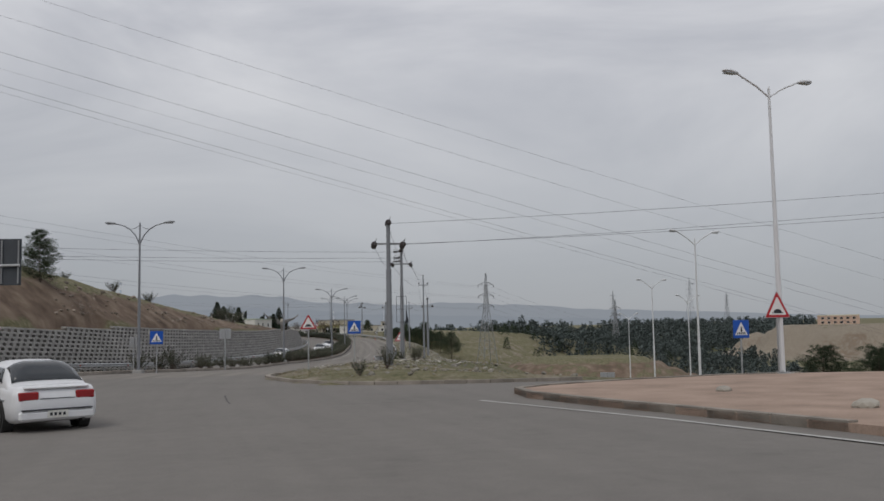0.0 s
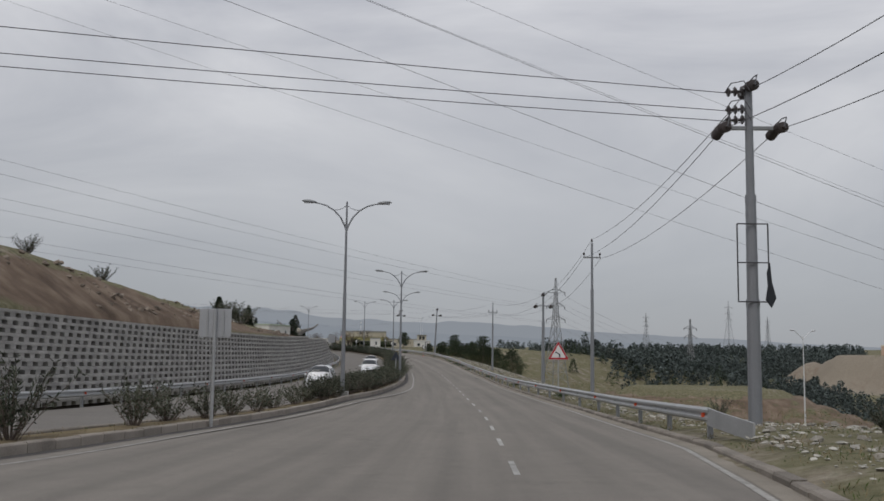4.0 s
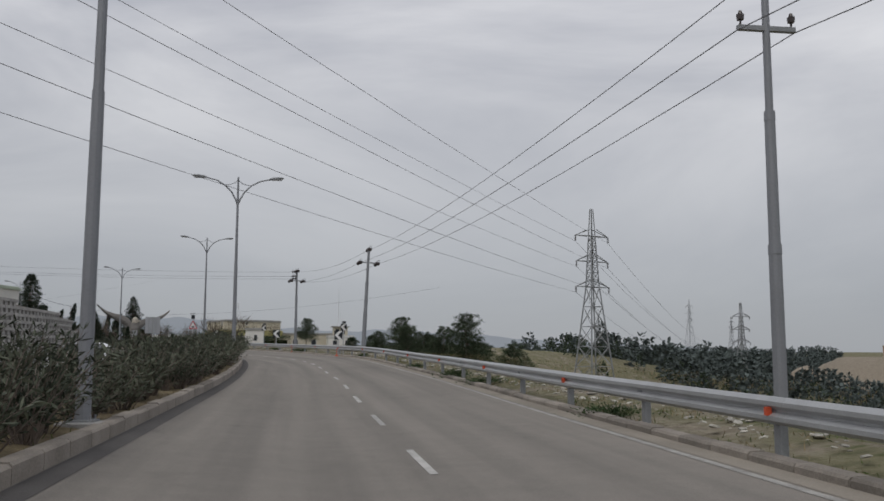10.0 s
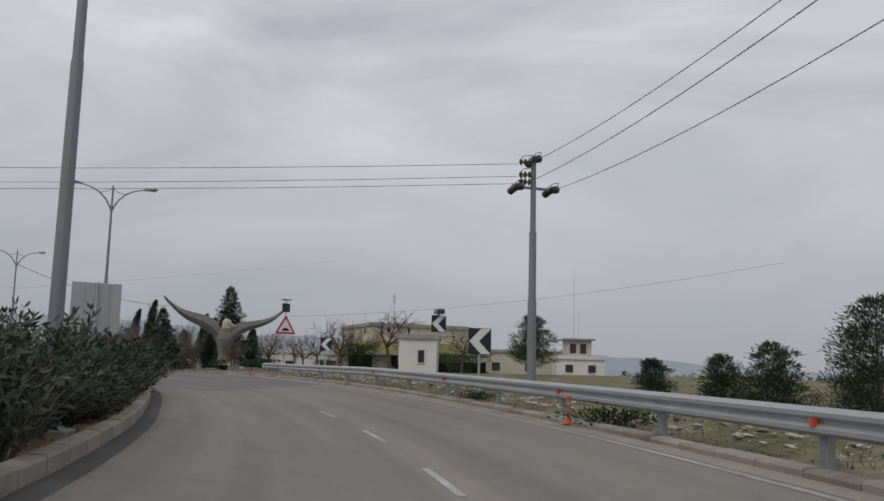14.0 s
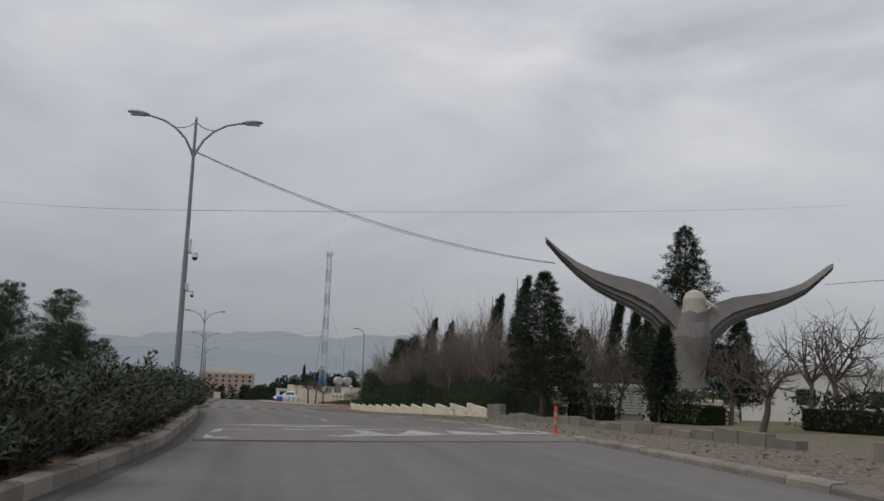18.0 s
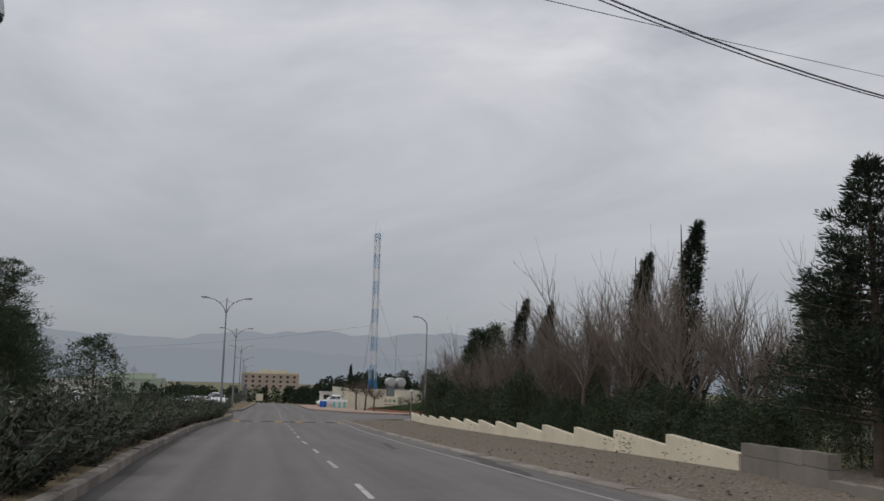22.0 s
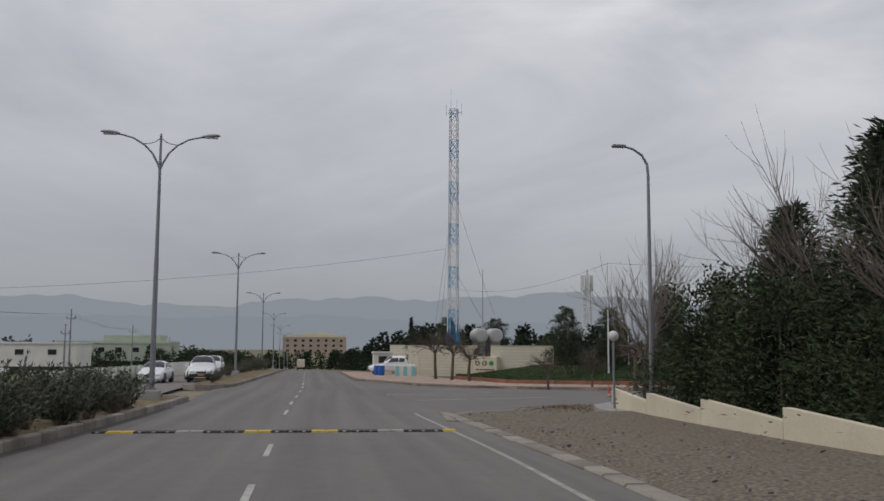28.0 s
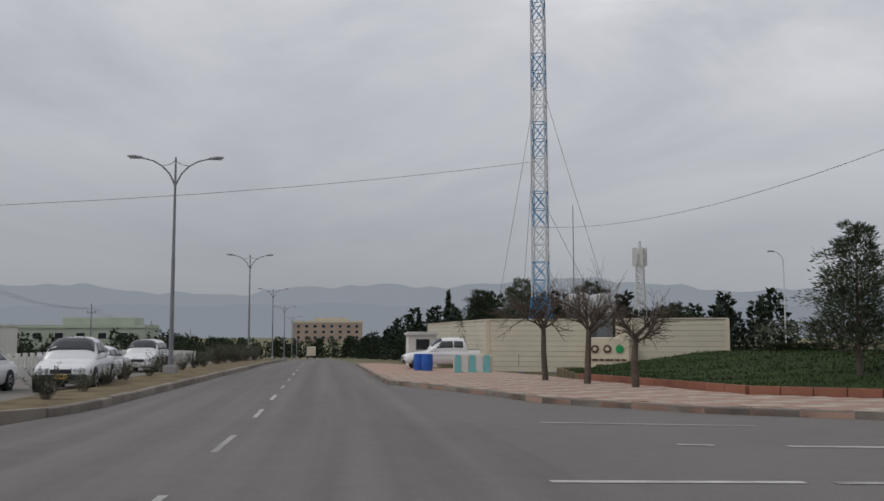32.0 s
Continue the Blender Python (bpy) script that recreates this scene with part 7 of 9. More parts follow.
def wing_mesh(sign):
    """Four overlapping feather courses with scalloped lower edges, thinning to the tip."""
    n, m = 72, 4
    up, lo = np.array(WING[sign][0]), np.array(WING[sign][1])
    xs = np.linspace(up[0, 0], up[-1, 0], n + 1)
    verts, faces = [], []
    for c in range(m):
        b = len(verts)
        for i, x in enumerate(xs):
            t = i / n
            zu, zl = np.interp(x, up[:, 0], up[:, 1]), np.interp(x, lo[:, 0], lo[:, 1])
            f0, f1 = ((0.0, 0.55), (0.48, 0.73), (0.66, 0.87), (0.80, 0.98))[c]
            scal = 0.055 * abs(math.sin(i * math.pi / 2.0 + 0.4)) * (1.0 - 0.4 * t) * (c > 0)
            y0 = -0.42 + 0.13 * c * (1 - 0.6 * t) + 0.2 * t
            z0, z1 = zu + (zl - zu) * f0, zu + (zl - zu) * f1 - scal
            k = 0.16 * (1 - f1)
            verts += [(sign * (x + k * 0.4), y0 - 0.05, z0), (sign * x, y0 - 0.16, z1), (sign * x, y0 + 0.02, z1), (sign * (x + k * 0.4), 0.42 - 0.25 * t, z0)]
        for i in range(n):
            for j in range(4):
                f = (b + i * 4 + j, b + i * 4 + (j + 1) % 4, b + (i + 1) * 4 + (j + 1) % 4, b + (i + 1) * 4 + j)
                faces.append(f)
        faces += [tuple(b + j for j in range(4)), tuple(b + n * 4 + j for j in range(4))]
    return verts, faces


bm = bmesh.new()
for sign in (-1, 1):
    vs, fs = wing_mesh(sign)
    vv_ = [bm.verts.new(v) for v in vs]
    for f in fs:
        bm.faces.new([vv_[i] for i in f])
prof_ = ((-2.5, 0.62, 0.5), (-2.0, 0.52, 0.5), (-1.5, 0.58, 0.55), (-0.9, 0.72, 0.62), (-0.3, 0.85, 0.7), (0.3, 0.75, 0.62), (0.7, 0.52, 0.5), (0.95, 0.46, 0.5), (1.25, 0.45, 0.52), (1.5, 0.33, 0.4), (1.62, 0.1, 0.12))
rings = []
for z, rx, ry in prof_:
    rings.append([bm.verts.new((rx * math.cos(a) + (0.12 if z > 0.6 else 0), -0.15 + ry * math.sin(a) - (0.15 if z > 0.6 else 0), z + 0.05 * math.sin(a * 5) * (z < 0.8))) for a in np.linspace(0, 2 * math.pi, 24, endpoint=False)])
for r0, r1 in zip(rings, rings[1:]):
    for i in range(24):
        bm.faces.new((r0[i], r0[(i + 1) % 24], r1[(i + 1) % 24], r1[i]))
bm.faces.new(rings[-1])
beak = [bm.verts.new(v) for v in ((0.35, -0.62, 1.22), (0.35, -0.6, 0.98), (0.6, -0.55, 1.2), (0.6, -0.5, 0.98), (0.92, -0.85, 0.86))]
for f in ((0, 2, 4), (0, 4, 1), (2, 3, 4), (1, 4, 3), (0, 1, 3, 2)):
    bm.faces.new([beak[i] for i in f])
bmesh.ops.recalc_face_normals(bm, faces=bm.faces)
me = bpy.data.meshes.new("bird_monument")
bm.to_mesh(me)
bm.free()
me.materials.append(STATUE)
me.materials.append(STATUE_HEAD)
for pl in me.polygons:
    c = pl.center
    if -0.42 < c.x < 0.95 and c.z > 0.55 and c.y < 0.4 and abs(c.x - 0.12) < 0.85 and not (c.x < -0.4):
        pl.material_index = 1 if (c.z > 0.72 or abs(c.x) < 0.4) else 0
mon = new("bird_monument", me)
mon.matrix_world = pose(E_POS.x, E_POS.y, E_POS.z, 0, 0, ang)
tagged(mon, "grey concrete monument of a bird with raised scalloped wings", "monument")
bm = bmesh.new()
box(bm, -1.6, 1.6, -1.3, 1.3, -4.6, -3.1, None, 0.04)
box(bm, -1.1, 1.1, -0.9, 0.9, -3.1, -2.75, None, 0.06)
box(bm, -0.85, 0.85, -0.7, 0.7, -2.75, -2.4, None, 0.06)
ped = part("monument_plinth", bm, STATUE_HEAD)
ped.matrix_world = pose(E_POS.x, E_POS.y, E_POS.z, 0, 0, ang)
tagged(ped, "stepped pale stone plinth under the monument", "plinth")

# park trees
fir(301, 9.3, "tall dark pine behind the bird monument", wide=0.29).matrix_world = on_ground(305.4, 18.7)
fir(302, 6.5, "dense dark conical fir beside the lay-by", wide=0.33).matrix_world = on_ground(303.6, 11.25)
for k, (s, d, h) in enumerate(((323.0, 15.1, 8.9), (326.0, 14.2, 8.0), (346.9, 13.7, 8.3), (343.3, 14.5, 7.6), (320.5, 20.7, 7.4), (316.5, 20.3, 6.6), (318.5, 22.0, 6.8), (330.5, 16.5, 5.6), (334, 15.0, 5.0))):
    cypress(320 + k, h).matrix_world = on_ground(s, d, RNG.uniform(-20, 20))
fir(340, 4.8, "bushy dark conifer beside the monument").matrix_world = on_ground(304.5, 21.0)
cypress(341, 3.4, "dark leaning cypress before the monument", fat=0.16, wind=0.09, bare=0.22).matrix_world = on_ground(296.0, 13.2, 20)
for k, (s, d, h) in enumerate(((352.5, 12.0, 6.6), (355.5, 14.0, 7.2), (358.0, 12.5, 5.8), (352, 17.0, 7.0), (318, 18.0, 5.0))):
    pine(350 + k, h, "dark evergreen in the park thicket").matrix_world = on_ground(s, d)
whips = [bare_tree(400 + k, 6.0 + 0.5 * k, "leafless park tree with upright whip-like shoots", "whip") for k in range(5)]
spots = []
for s in np.arange(309.0, 352.0, 3.4):
    for d in (11.4, 15.6):
        spots.append((s + RNG.uniform(-1, 1), d + RNG.uniform(-0.6, 0.6), RNG.uniform(0.68, 0.9)))
for i, (s, d, z) in enumerate(spots):
    m = on_ground(s, d, RNG.uniform(0, 360)) @ Matrix.Diagonal((z, z, z, 1))
    if i < 5:
        whips[i].matrix_world = m
    else:
        copy_thing(whips[i % 5], m).matrix_world = m
for k, (s, d, z) in enumerate(((355.5, 12.4, 1.12), (366.6, 11.5, 1.04), (359.0, 13.0, 1.2), (347.0, 12.5, 1.3), (363.0, 14.0, 1.07))):
    m = on_ground(s, d, 40 * k) @ Matrix.Diagonal((z, z, z, 1))
    copy_thing(whips[4 - k], m)
for k, (s, d, z) in enumerate(((322.3, 10.6, 1.12), (317.2, 10.9, 1.05), (327.0, 10.9, 1.0))):
    m = on_ground(s, d, 70 * k) @ Matrix.Diagonal((z, z, z, 1))
    copy_thing(whips[4 - k % 2], m)["label"] = "large leafless park tree with a wide brush of shoots"
crook = [bare_tree(430 + k, 4.2 + 0.5 * k, "gnarled leafless tree in the park", "crooked") for k in range(3)]
for k, (s, d, z) in enumerate(((278.5, 19.0, 1.1), (270.5, 17.5, 1.15), (290.5, 21.5, 0.9), (298.0, 14.0, 0.7), (303.0, 14.5, 0.75), (284.0, 22.0, 0.75), (274.0, 22.0, 0.9), (300.5, 12.5, 0.6), (293.5, 14.5, 0.65), (288.0, 15.5, 0.6), (265.5, 20.0, 0.8), (282.3, 19.6, 1.0), (288.8, 12.7, 0.75), (292.0, 17.5, 0.95), (296.5, 19.5, 0.9), (286.0, 18.2, 0.85), (275.6, 12.4, 0.7), (299.5, 16.5, 0.8), (272.5, 14.5, 0.8))):
    m = on_ground(s, d, 57 * k) @ Matrix.Diagonal((z, z, z, 1))
    if k < 3:
        crook[k].matrix_world = m
    else:
        copy_thing(crook[k % 3], m).matrix_world = m
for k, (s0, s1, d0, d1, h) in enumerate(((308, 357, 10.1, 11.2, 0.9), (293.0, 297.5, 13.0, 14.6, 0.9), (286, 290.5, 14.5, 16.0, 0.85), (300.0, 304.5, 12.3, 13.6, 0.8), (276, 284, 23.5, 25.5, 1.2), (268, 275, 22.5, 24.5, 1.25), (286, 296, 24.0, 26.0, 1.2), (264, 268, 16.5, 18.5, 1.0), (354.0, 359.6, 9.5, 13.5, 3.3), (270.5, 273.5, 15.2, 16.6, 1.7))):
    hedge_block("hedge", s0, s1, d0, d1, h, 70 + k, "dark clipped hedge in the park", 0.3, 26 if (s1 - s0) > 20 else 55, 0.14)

# dark roadside trees past the traffic island
for k in range(9):
    x, y = 42.0 + 2.6 * k, 98.0 - 2.0 * k + RNG.uniform(-3, 3)
    wild_pine(580 + k, RNG.uniform(-1.3, -0.6) - ground_z((x, y)), "dark roadside pine below the junction", wide=0.42).matrix_world = pose(x, y, ground_z((x, y)) - 0.2, 0, 0, 50 * k)

# the dark thicket behind the stepped wall
thick = [bush(700 + k, 2.0 + 0.3 * k, "dense dark evergreen bush behind the stepped wall") for k in range(4)]
spots = [(s + RNG.uniform(-0.5, 0.5), d + RNG.uniform(-0.4, 0.4), RNG.uniform(0.8, 1.15) * (1.0 if s > 330 else 0.62)) for s in np.arange(306.5, 363.5, 1.9) for d in (10.6, 12.6)]
for i, (s, d, z) in enumerate(spots):
    m = on_ground(s, d, RNG.uniform(0, 360)) @ Matrix.Diagonal((z, z, z, 1))
    if i < 4:
        thick[i].matrix_world = m
    else:
        copy_thing(thick[i % 4], m).matrix_world = m

# trees below the guard rail and beside the hut
for k, (x, y, top_, w) in enumerate(((-22.3, 265.9, 4.3, 0.34), (-10.0, 241.8, 3.6, 0.26), (-9.9, 230.2, 2.2, 0.34), (-8.2, 234.5, 1.6, 0.4), (-4.7, 225.0, 3.2, 0.30), (-6.4, 226.5, 2.0, 0.30), (-12.5, 246.0, 2.0, 0.34), (-13.5, 252.0, 1.7, 0.34), (-7.0, 240.0, 1.4, 0.42), (-3.0, 236.0, 0.9, 0.45), (-16.0, 257.0, 1.6, 0.35), (-1.0, 246.0, 0.8, 0.4), (2.0, 240.0, 0.6, 0.4))):
    gz_ = ground_z((x, y))
    wild_pine(500 + k, max(2.2, top_ - gz_ + 0.25), "dark bushy pine below the guard rail", wide=w).matrix_world = pose(x, y, gz_ - 0.2, 0, 0, 40 * k)

# left of the opposite carriageway
for k, (s, d, h, w) in enumerate(((334.0, -15.2, 8.4, 0.28), (338.0, -19.6, 9.2, 0.3), (328.0, -12.9, 5.4, 0.3), (364.3, -21.9, 7.6, 0.26), (345.0, -24.0, 8.0, 0.3), (322.0, -17.0, 6.4, 0.32), (314.0, -18.0, 6.0, 0.32), (306.0, -19.5, 6.4, 0.3), (376.0, -25.0, 5.0, 0.34))):
    wild_pine(540 + k, h, "ragged dark pine beside the opposite carriageway", wide=w).matrix_world = on_ground(s, d)
clump_tree("broad_tree", 560, 6.6, lambda t: 0.42 * math.sin(min(1, max(0.05, (t - 0.15) / 0.85)) * math.pi) ** 0.6 + 0.02, 110, 44, 0.9, 0.3, 0.13, PINE, "spreading dark evergreen tree beside the parking ground", "tree", "", 0.28).matrix_world = on_ground(367.5, -17.3)

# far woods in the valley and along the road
def wood(name, spots_, hs_, label, seed, kindness=1.0, per=26, fine=0.30, material=HAZED_TREE):
    rng = np.random.default_rng(seed)
    n = len(spots_)
    z = land(spots_[:, 0], spots_[:, 1])[0]
    t = rng.uniform(0, 1, (n, per))
    a = rng.uniform(0, 2 * math.pi, (n, per))
    r = (0.26 * (1 - t) + 0.03) * hs_[:, None] * np.sqrt(rng.uniform(0.2, 1, (n, per))) * kindness
    p = np.stack([spots_[:, :1] + r * np.cos(a), spots_[:, 1:2] + r * np.sin(a), z[:, None] + (0.06 + 0.94 * t) * hs_[:, None]], -1).reshape(-1, 3)
    w = unit(np.stack([np.cos(a), np.sin(a), 0.4 + 0 * a], -1).reshape(-1, 3) + rng.normal(size=(n * per, 3)) * 0.5)
    ln = np.repeat(hs_ * fine, per)
    return tagged(link(name, leaf_mesh(name, p, w, ln, ln * 0.3, material, rng), None), label, "wood", "", "stuff")


rng = np.random.default_rng(11)
pts = []
while len(pts) < 6800:
    az, r = rng.uniform(-6, 26), rng.uniform(440, 770)
    x, y = -10 + r * math.sin(radians(az)), 100 + r * math.cos(radians(az))
    dens = 0.75 + 0.45 * math.sin(x * 0.05 + 1.0) * math.sin(y * 0.045 + 0.4)
    if az < 12:
        dens *= max(0.0, 1.0 - max(0.0, r - 620 - 4 * max(az, 0)) / 60)
    if rng.uniform() < dens and not (math.hypot((x - 262) / 95, (y - 560) / 70) < 1.08):
        pts.append((x, y))
pts = np.array(pts)
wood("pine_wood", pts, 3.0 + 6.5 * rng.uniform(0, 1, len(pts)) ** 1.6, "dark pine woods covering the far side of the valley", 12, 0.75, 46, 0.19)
pts = []
for k in range(16):
    az, r = rng.uniform(-2, 13), rng.uniform(620, 930)
    for _ in range(int(rng.integers(1, 9))):
        pts.append((-10 + (r + rng.uniform(-9, 9)) * math.sin(radians(az)) + rng.uniform(-9, 9), 100 + (r + rng.uniform(-6, 6)) * math.cos(radians(az))))
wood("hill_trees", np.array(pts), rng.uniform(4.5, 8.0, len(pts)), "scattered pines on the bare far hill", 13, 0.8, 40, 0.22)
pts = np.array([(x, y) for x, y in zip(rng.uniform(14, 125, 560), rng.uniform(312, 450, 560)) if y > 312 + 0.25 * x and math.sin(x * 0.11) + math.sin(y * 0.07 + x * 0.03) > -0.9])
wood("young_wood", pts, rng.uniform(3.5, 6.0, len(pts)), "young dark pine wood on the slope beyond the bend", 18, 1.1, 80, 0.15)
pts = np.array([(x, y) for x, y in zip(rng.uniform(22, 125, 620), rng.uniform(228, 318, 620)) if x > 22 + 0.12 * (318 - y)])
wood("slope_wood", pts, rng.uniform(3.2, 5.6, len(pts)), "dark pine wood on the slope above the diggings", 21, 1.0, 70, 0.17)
pts = np.array([(x, y) for x, y in zip(rng.uniform(34, 130, 420), rng.uniform(200, 400, 420))])
wood("valley_scrub", pts, rng.uniform(0.8, 2.0, len(pts)), "low scrub on the bare valley floor", 17, 1.6, 40, 0.2)
pts = np.array([tuple(R(s, d))[:2] for s, d in zip(rng.uniform(428, 636, 620), rng.uniform(9, 40, 620))])
wood("roadside_wood", pts, rng.uniform(3.2, 5.6, len(pts)), "rows of dark young conifers beside the far road", 14, 0.9, 150, 0.11, CYPRESS)
pts = np.array([tuple(R(s, d))[:2] for s, d in zip(rng.uniform(470, 638, 500), rng.uniform(-140, -48, 500))])
wood("distant_trees", pts, rng.uniform(4.0, 7.0, len(pts)), "dark distant trees beyond the parking ground", 15, 1.3, 90, 0.14)
pts = np.array([tuple(R(s, d))[:2] for s, d in zip(rng.uniform(470, 610, 300), -18.0 - 30 * rng.uniform(0, 1, 300) ** 1.4) if s > 486 or d < -36])
wood("roadside_belt", pts, rng.uniform(2.6, 4.6, len(pts)), "dark belt of trees beyond the parking ground wall", 19, 1.2, 130, 0.12, PINE)
pts = np.array([tuple(R(s, d))[:2] for s, d in zip(rng.uniform(636, 720, 260), rng.uniform(-60, 60, 260))])
wood("road_end_trees", pts, rng.uniform(4.0, 6.5, len(pts)), "dark trees where the far road drops from sight", 20, 1.2, 110, 0.14, PINE)
pts = np.array([(x, y) for x, y in zip(rng.uniform(8, 90, 150), rng.uniform(262, 340, 150)) if abs(x - 11) > 5])
wood("slope_pines", pts, rng.uniform(2.0, 3.8, len(pts)), "young pines on the slope under the bend", 16, 1.3, 160, 0.1, PINE)

# ---- the far end: side street, pavement, lawn, compound wall and tower ----
SIDE = table((360, 3.0), (361.9, 3.7), (364.1, 6.2), (366.9, 9.6), (369, 16), (370, 44), (379.5, 44), (380.5, 17), (383, 11.3), (385.5, 8.2), (389.5, 5.6), (393.3, 4.8), (400.5, 2.5))
tagged(strip("side_street", 360.5, 400, 0.5, lambda s: [(EDGE_R(s) + 0.1, 0.0)] + [(EDGE_R(s) + 0.1 + (max(SIDE(s), EDGE_R(s) + 0.12) - EDGE_R(s) - 0.1) * q, 0.0) for q in (0.3, 0.6, 1.0)], ASPHALT_TOWN), "grey asphalt mouth of a side street", "road", "", "structure")
for a in (((376.4, 2.5), (375.9, 5.2)), ((375.8, 5.5), (375.2, 9.0)), ((383.8, 4.2), (382.4, 7.9)), ((379.7, 5.3), (379.5, 5.8)), ((379.2, 6.8), (378.8, 8.2)), ((370.6, 3.3), (371.5, 5.6)), ((371.6, 5.9), (373.0, 9.6))):
    (s0, d0), (s1, d1) = a
    tagged(raw("crossing_mark", [R(s0, d0, 0.008), R(s1, d1, 0.008), R(s1 + 0.17, d1, 0.008), R(s0 + 0.17, d0, 0.008)], [(0, 1, 2, 3)], PAINT), "worn white stop line of the side street", "road marking", "", "structure")
PAVE = [(380.5, 17), (383, 11.3), (385.5, 8.2), (389.5, 5.6), (393.3, 4.8), (400.5, 2.5), (407, 2.35), (430, 2.35), (430, 4.2), (414, 7.6), (404, 9.4), (400.5, 9.7), (394, 10.8), (390, 11.4), (387.7, 13.8), (385.2, 20), (384.4, 30), (380, 30)]
bed("pavement", PAVE, 0.13, PAVE_PINK, "pink and cream paved footway with concrete kerb")
LAWN_O = [(400.5, 9.9), (394.1, 11.0), (390.2, 11.6), (387.9, 14.0), (385.4, 20.2), (384.6, 30), (385, 46), (404, 46), (406.5, 24), (407.6, 19.0), (410.5, 11.5)]
bed("lawn_edge", LAWN_O, 0.27, MEDSOIL, "brown soil under the lawn")


def within(s, d, poly):
    return sum(((poly[i][1] > d) != (poly[i - 1][1] > d)) and s < (poly[i - 1][0] - poly[i][0]) * (d - poly[i][1]) / (poly[i - 1][1] - poly[i][1]) + poly[i][0] for i in range(len(poly))) % 2


def lawn_u(s, d):
    """The lawn rises from its kerb to the wall behind it."""
    q = 1e9
    for (s0, d0), (s1, d1) in zip(LAWN_O[:6], LAWN_O[1:7]):
        f = max(0.0, min(1.0, ((s - s0) * (s1 - s0) + (d - d0) * (d1 - d0)) / ((s1 - s0) ** 2 + (d1 - d0) ** 2)))
        q = min(q, math.hypot(s - s0 - f * (s1 - s0), d - d0 - f * (d1 - d0)))
    k = max(0.0, min(1.0, q / 13.0))
    return 0.30 + 0.8 * k * (2 - k) * max(0.0, min(1.0, (d - 12.0) / 6.0)) + 0.02 * math.sin(s * 2.1 + d * 1.3)


vs, fs, key = [], [], {}
for i in range(60):
    for j in range(92):
        quad = [(384.0 + 0.4 * (i + a), 9.6 + 0.4 * (j + b)) for a, b in ((0, 0), (0, 1), (1, 1), (1, 0))]
        if all(within(s, d, LAWN_O) for s, d in quad):
            ids = []
            for s, d in quad:
                k = (round(s, 2), round(d, 2))
                if k not in key:
                    key[k] = len(vs)
                    vs.append(R(s, d, lawn_u(s, d)))
                ids.append(key[k])
            fs.append(tuple(ids[::-1]))
tagged(raw("lawn", vs, fs, LAWN, smooth=True), "short green lawn on a low bank", "lawn", "", "structure")
P = []
while len(P) < 16000:
    s, d = RNG.uniform(384, 408), RNG.uniform(9.5, 32)
    if within(s, d, LAWN_O):
        P.append(tuple(R(s, d, lawn_u(s, d) - 0.01)))
P = np.array(P)
tagged(link("lawn_grass", leaf_mesh("lawn_grass", P, unit(RNG.normal(size=P.shape) * 0.5 + [0, 0, 1]), 0.11, 0.02, LAWN, RNG), None), "blades of short green lawn grass", "grass", "", "stuff")

# compound wall of horizontal cream panels
A_, B_ = R(413.4, 8.6), R(408.3, 19.4)
cw = empty("compound_wall", Matrix(), "cream compound wall of ribbed horizontal panels", "wall")
for p0, p1 in ((A_, A_.lerp(B_, 0.44)), (A_.lerp(B_, 0.56), B_), (A_, R(440, 8.6))):
    way = (p1 - p0)
    ln = way.length
    m = Matrix.Translation((p0.x, p0.y, -2.0)) @ Matrix.Rotation(math.atan2(way.y, way.x), 4, 'Z')
    for k in range(10):
        bm = bmesh.new()
        z0 = 0.02 + k * 0.262
        box(bm, 0, ln, -0.05, 0.05, z0, z0 + 0.24, m)
        part("panel", bm, PANEL, cw)
        bm = bmesh.new()
        box(bm, 0, ln, -0.035, 0.035, z0 + 0.2401, z0 + 0.2619, m)
        part("joint", bm, CONC, cw)
    bm = bmesh.new()
    box(bm, -0.06, ln + 0.06, -0.09, 0.09, 2.645, 2.72, m)
    part("coping", bm, PANEL, cw)
    for x in (0.0, ln):
        bm = bmesh.new()
        box(bm, x - 0.09, x + 0.09, -0.09, 0.09, -0.3, 2.68, m)
        part("pier", bm, CREAM, cw)
gate = empty("entrance_sign_block", Matrix.Translation(A_.lerp(B_, 0.46)) @ Matrix.Rotation(math.atan2(B_.y - A_.y, B_.x - A_.x), 4, 'Z'), "cream entrance block with round emblems and raised lettering", "sign block")
bm = bmesh.new()
box(bm, -0.1, 1.9, -1.3, 0.2, -0.3, 1.75, None, 0.03)
part("block", bm, CREAM, gate)
for x, mt in ((0.25, BRONZE), (0.85, BRONZE), (1.45, SUNGREEN)):
    bm = bmesh.new()
    rod(bm, (x, -1.34, 1.2), (x, -1.3, 1.2), 0.2, n=18)
    part("emblem", bm, mt, gate)
    bm = bmesh.new()
    rod(bm, (x, -1.36, 1.2), (x, -1.335, 1.2), 0.1, n=14)
    part("emblem_centre", bm, CREAM if mt is BRONZE else SUNGREEN, gate)
for k, (x, w, z) in enumerate(((0.1, 0.3, 0.62), (0.46, 0.22, 0.62), (0.74, 0.4, 0.62), (1.2, 0.25, 0.62), (1.5, 0.24, 0.62), (0.3, 0.4, 0.36), (0.8, 0.3, 0.36), (1.2, 0.3, 0.36))):
    bm = bmesh.new()
    box(bm, x, x + w, -1.33, -1.3, z, z + 0.1)
    part("lettering_bar", bm, BRONZE, gate)

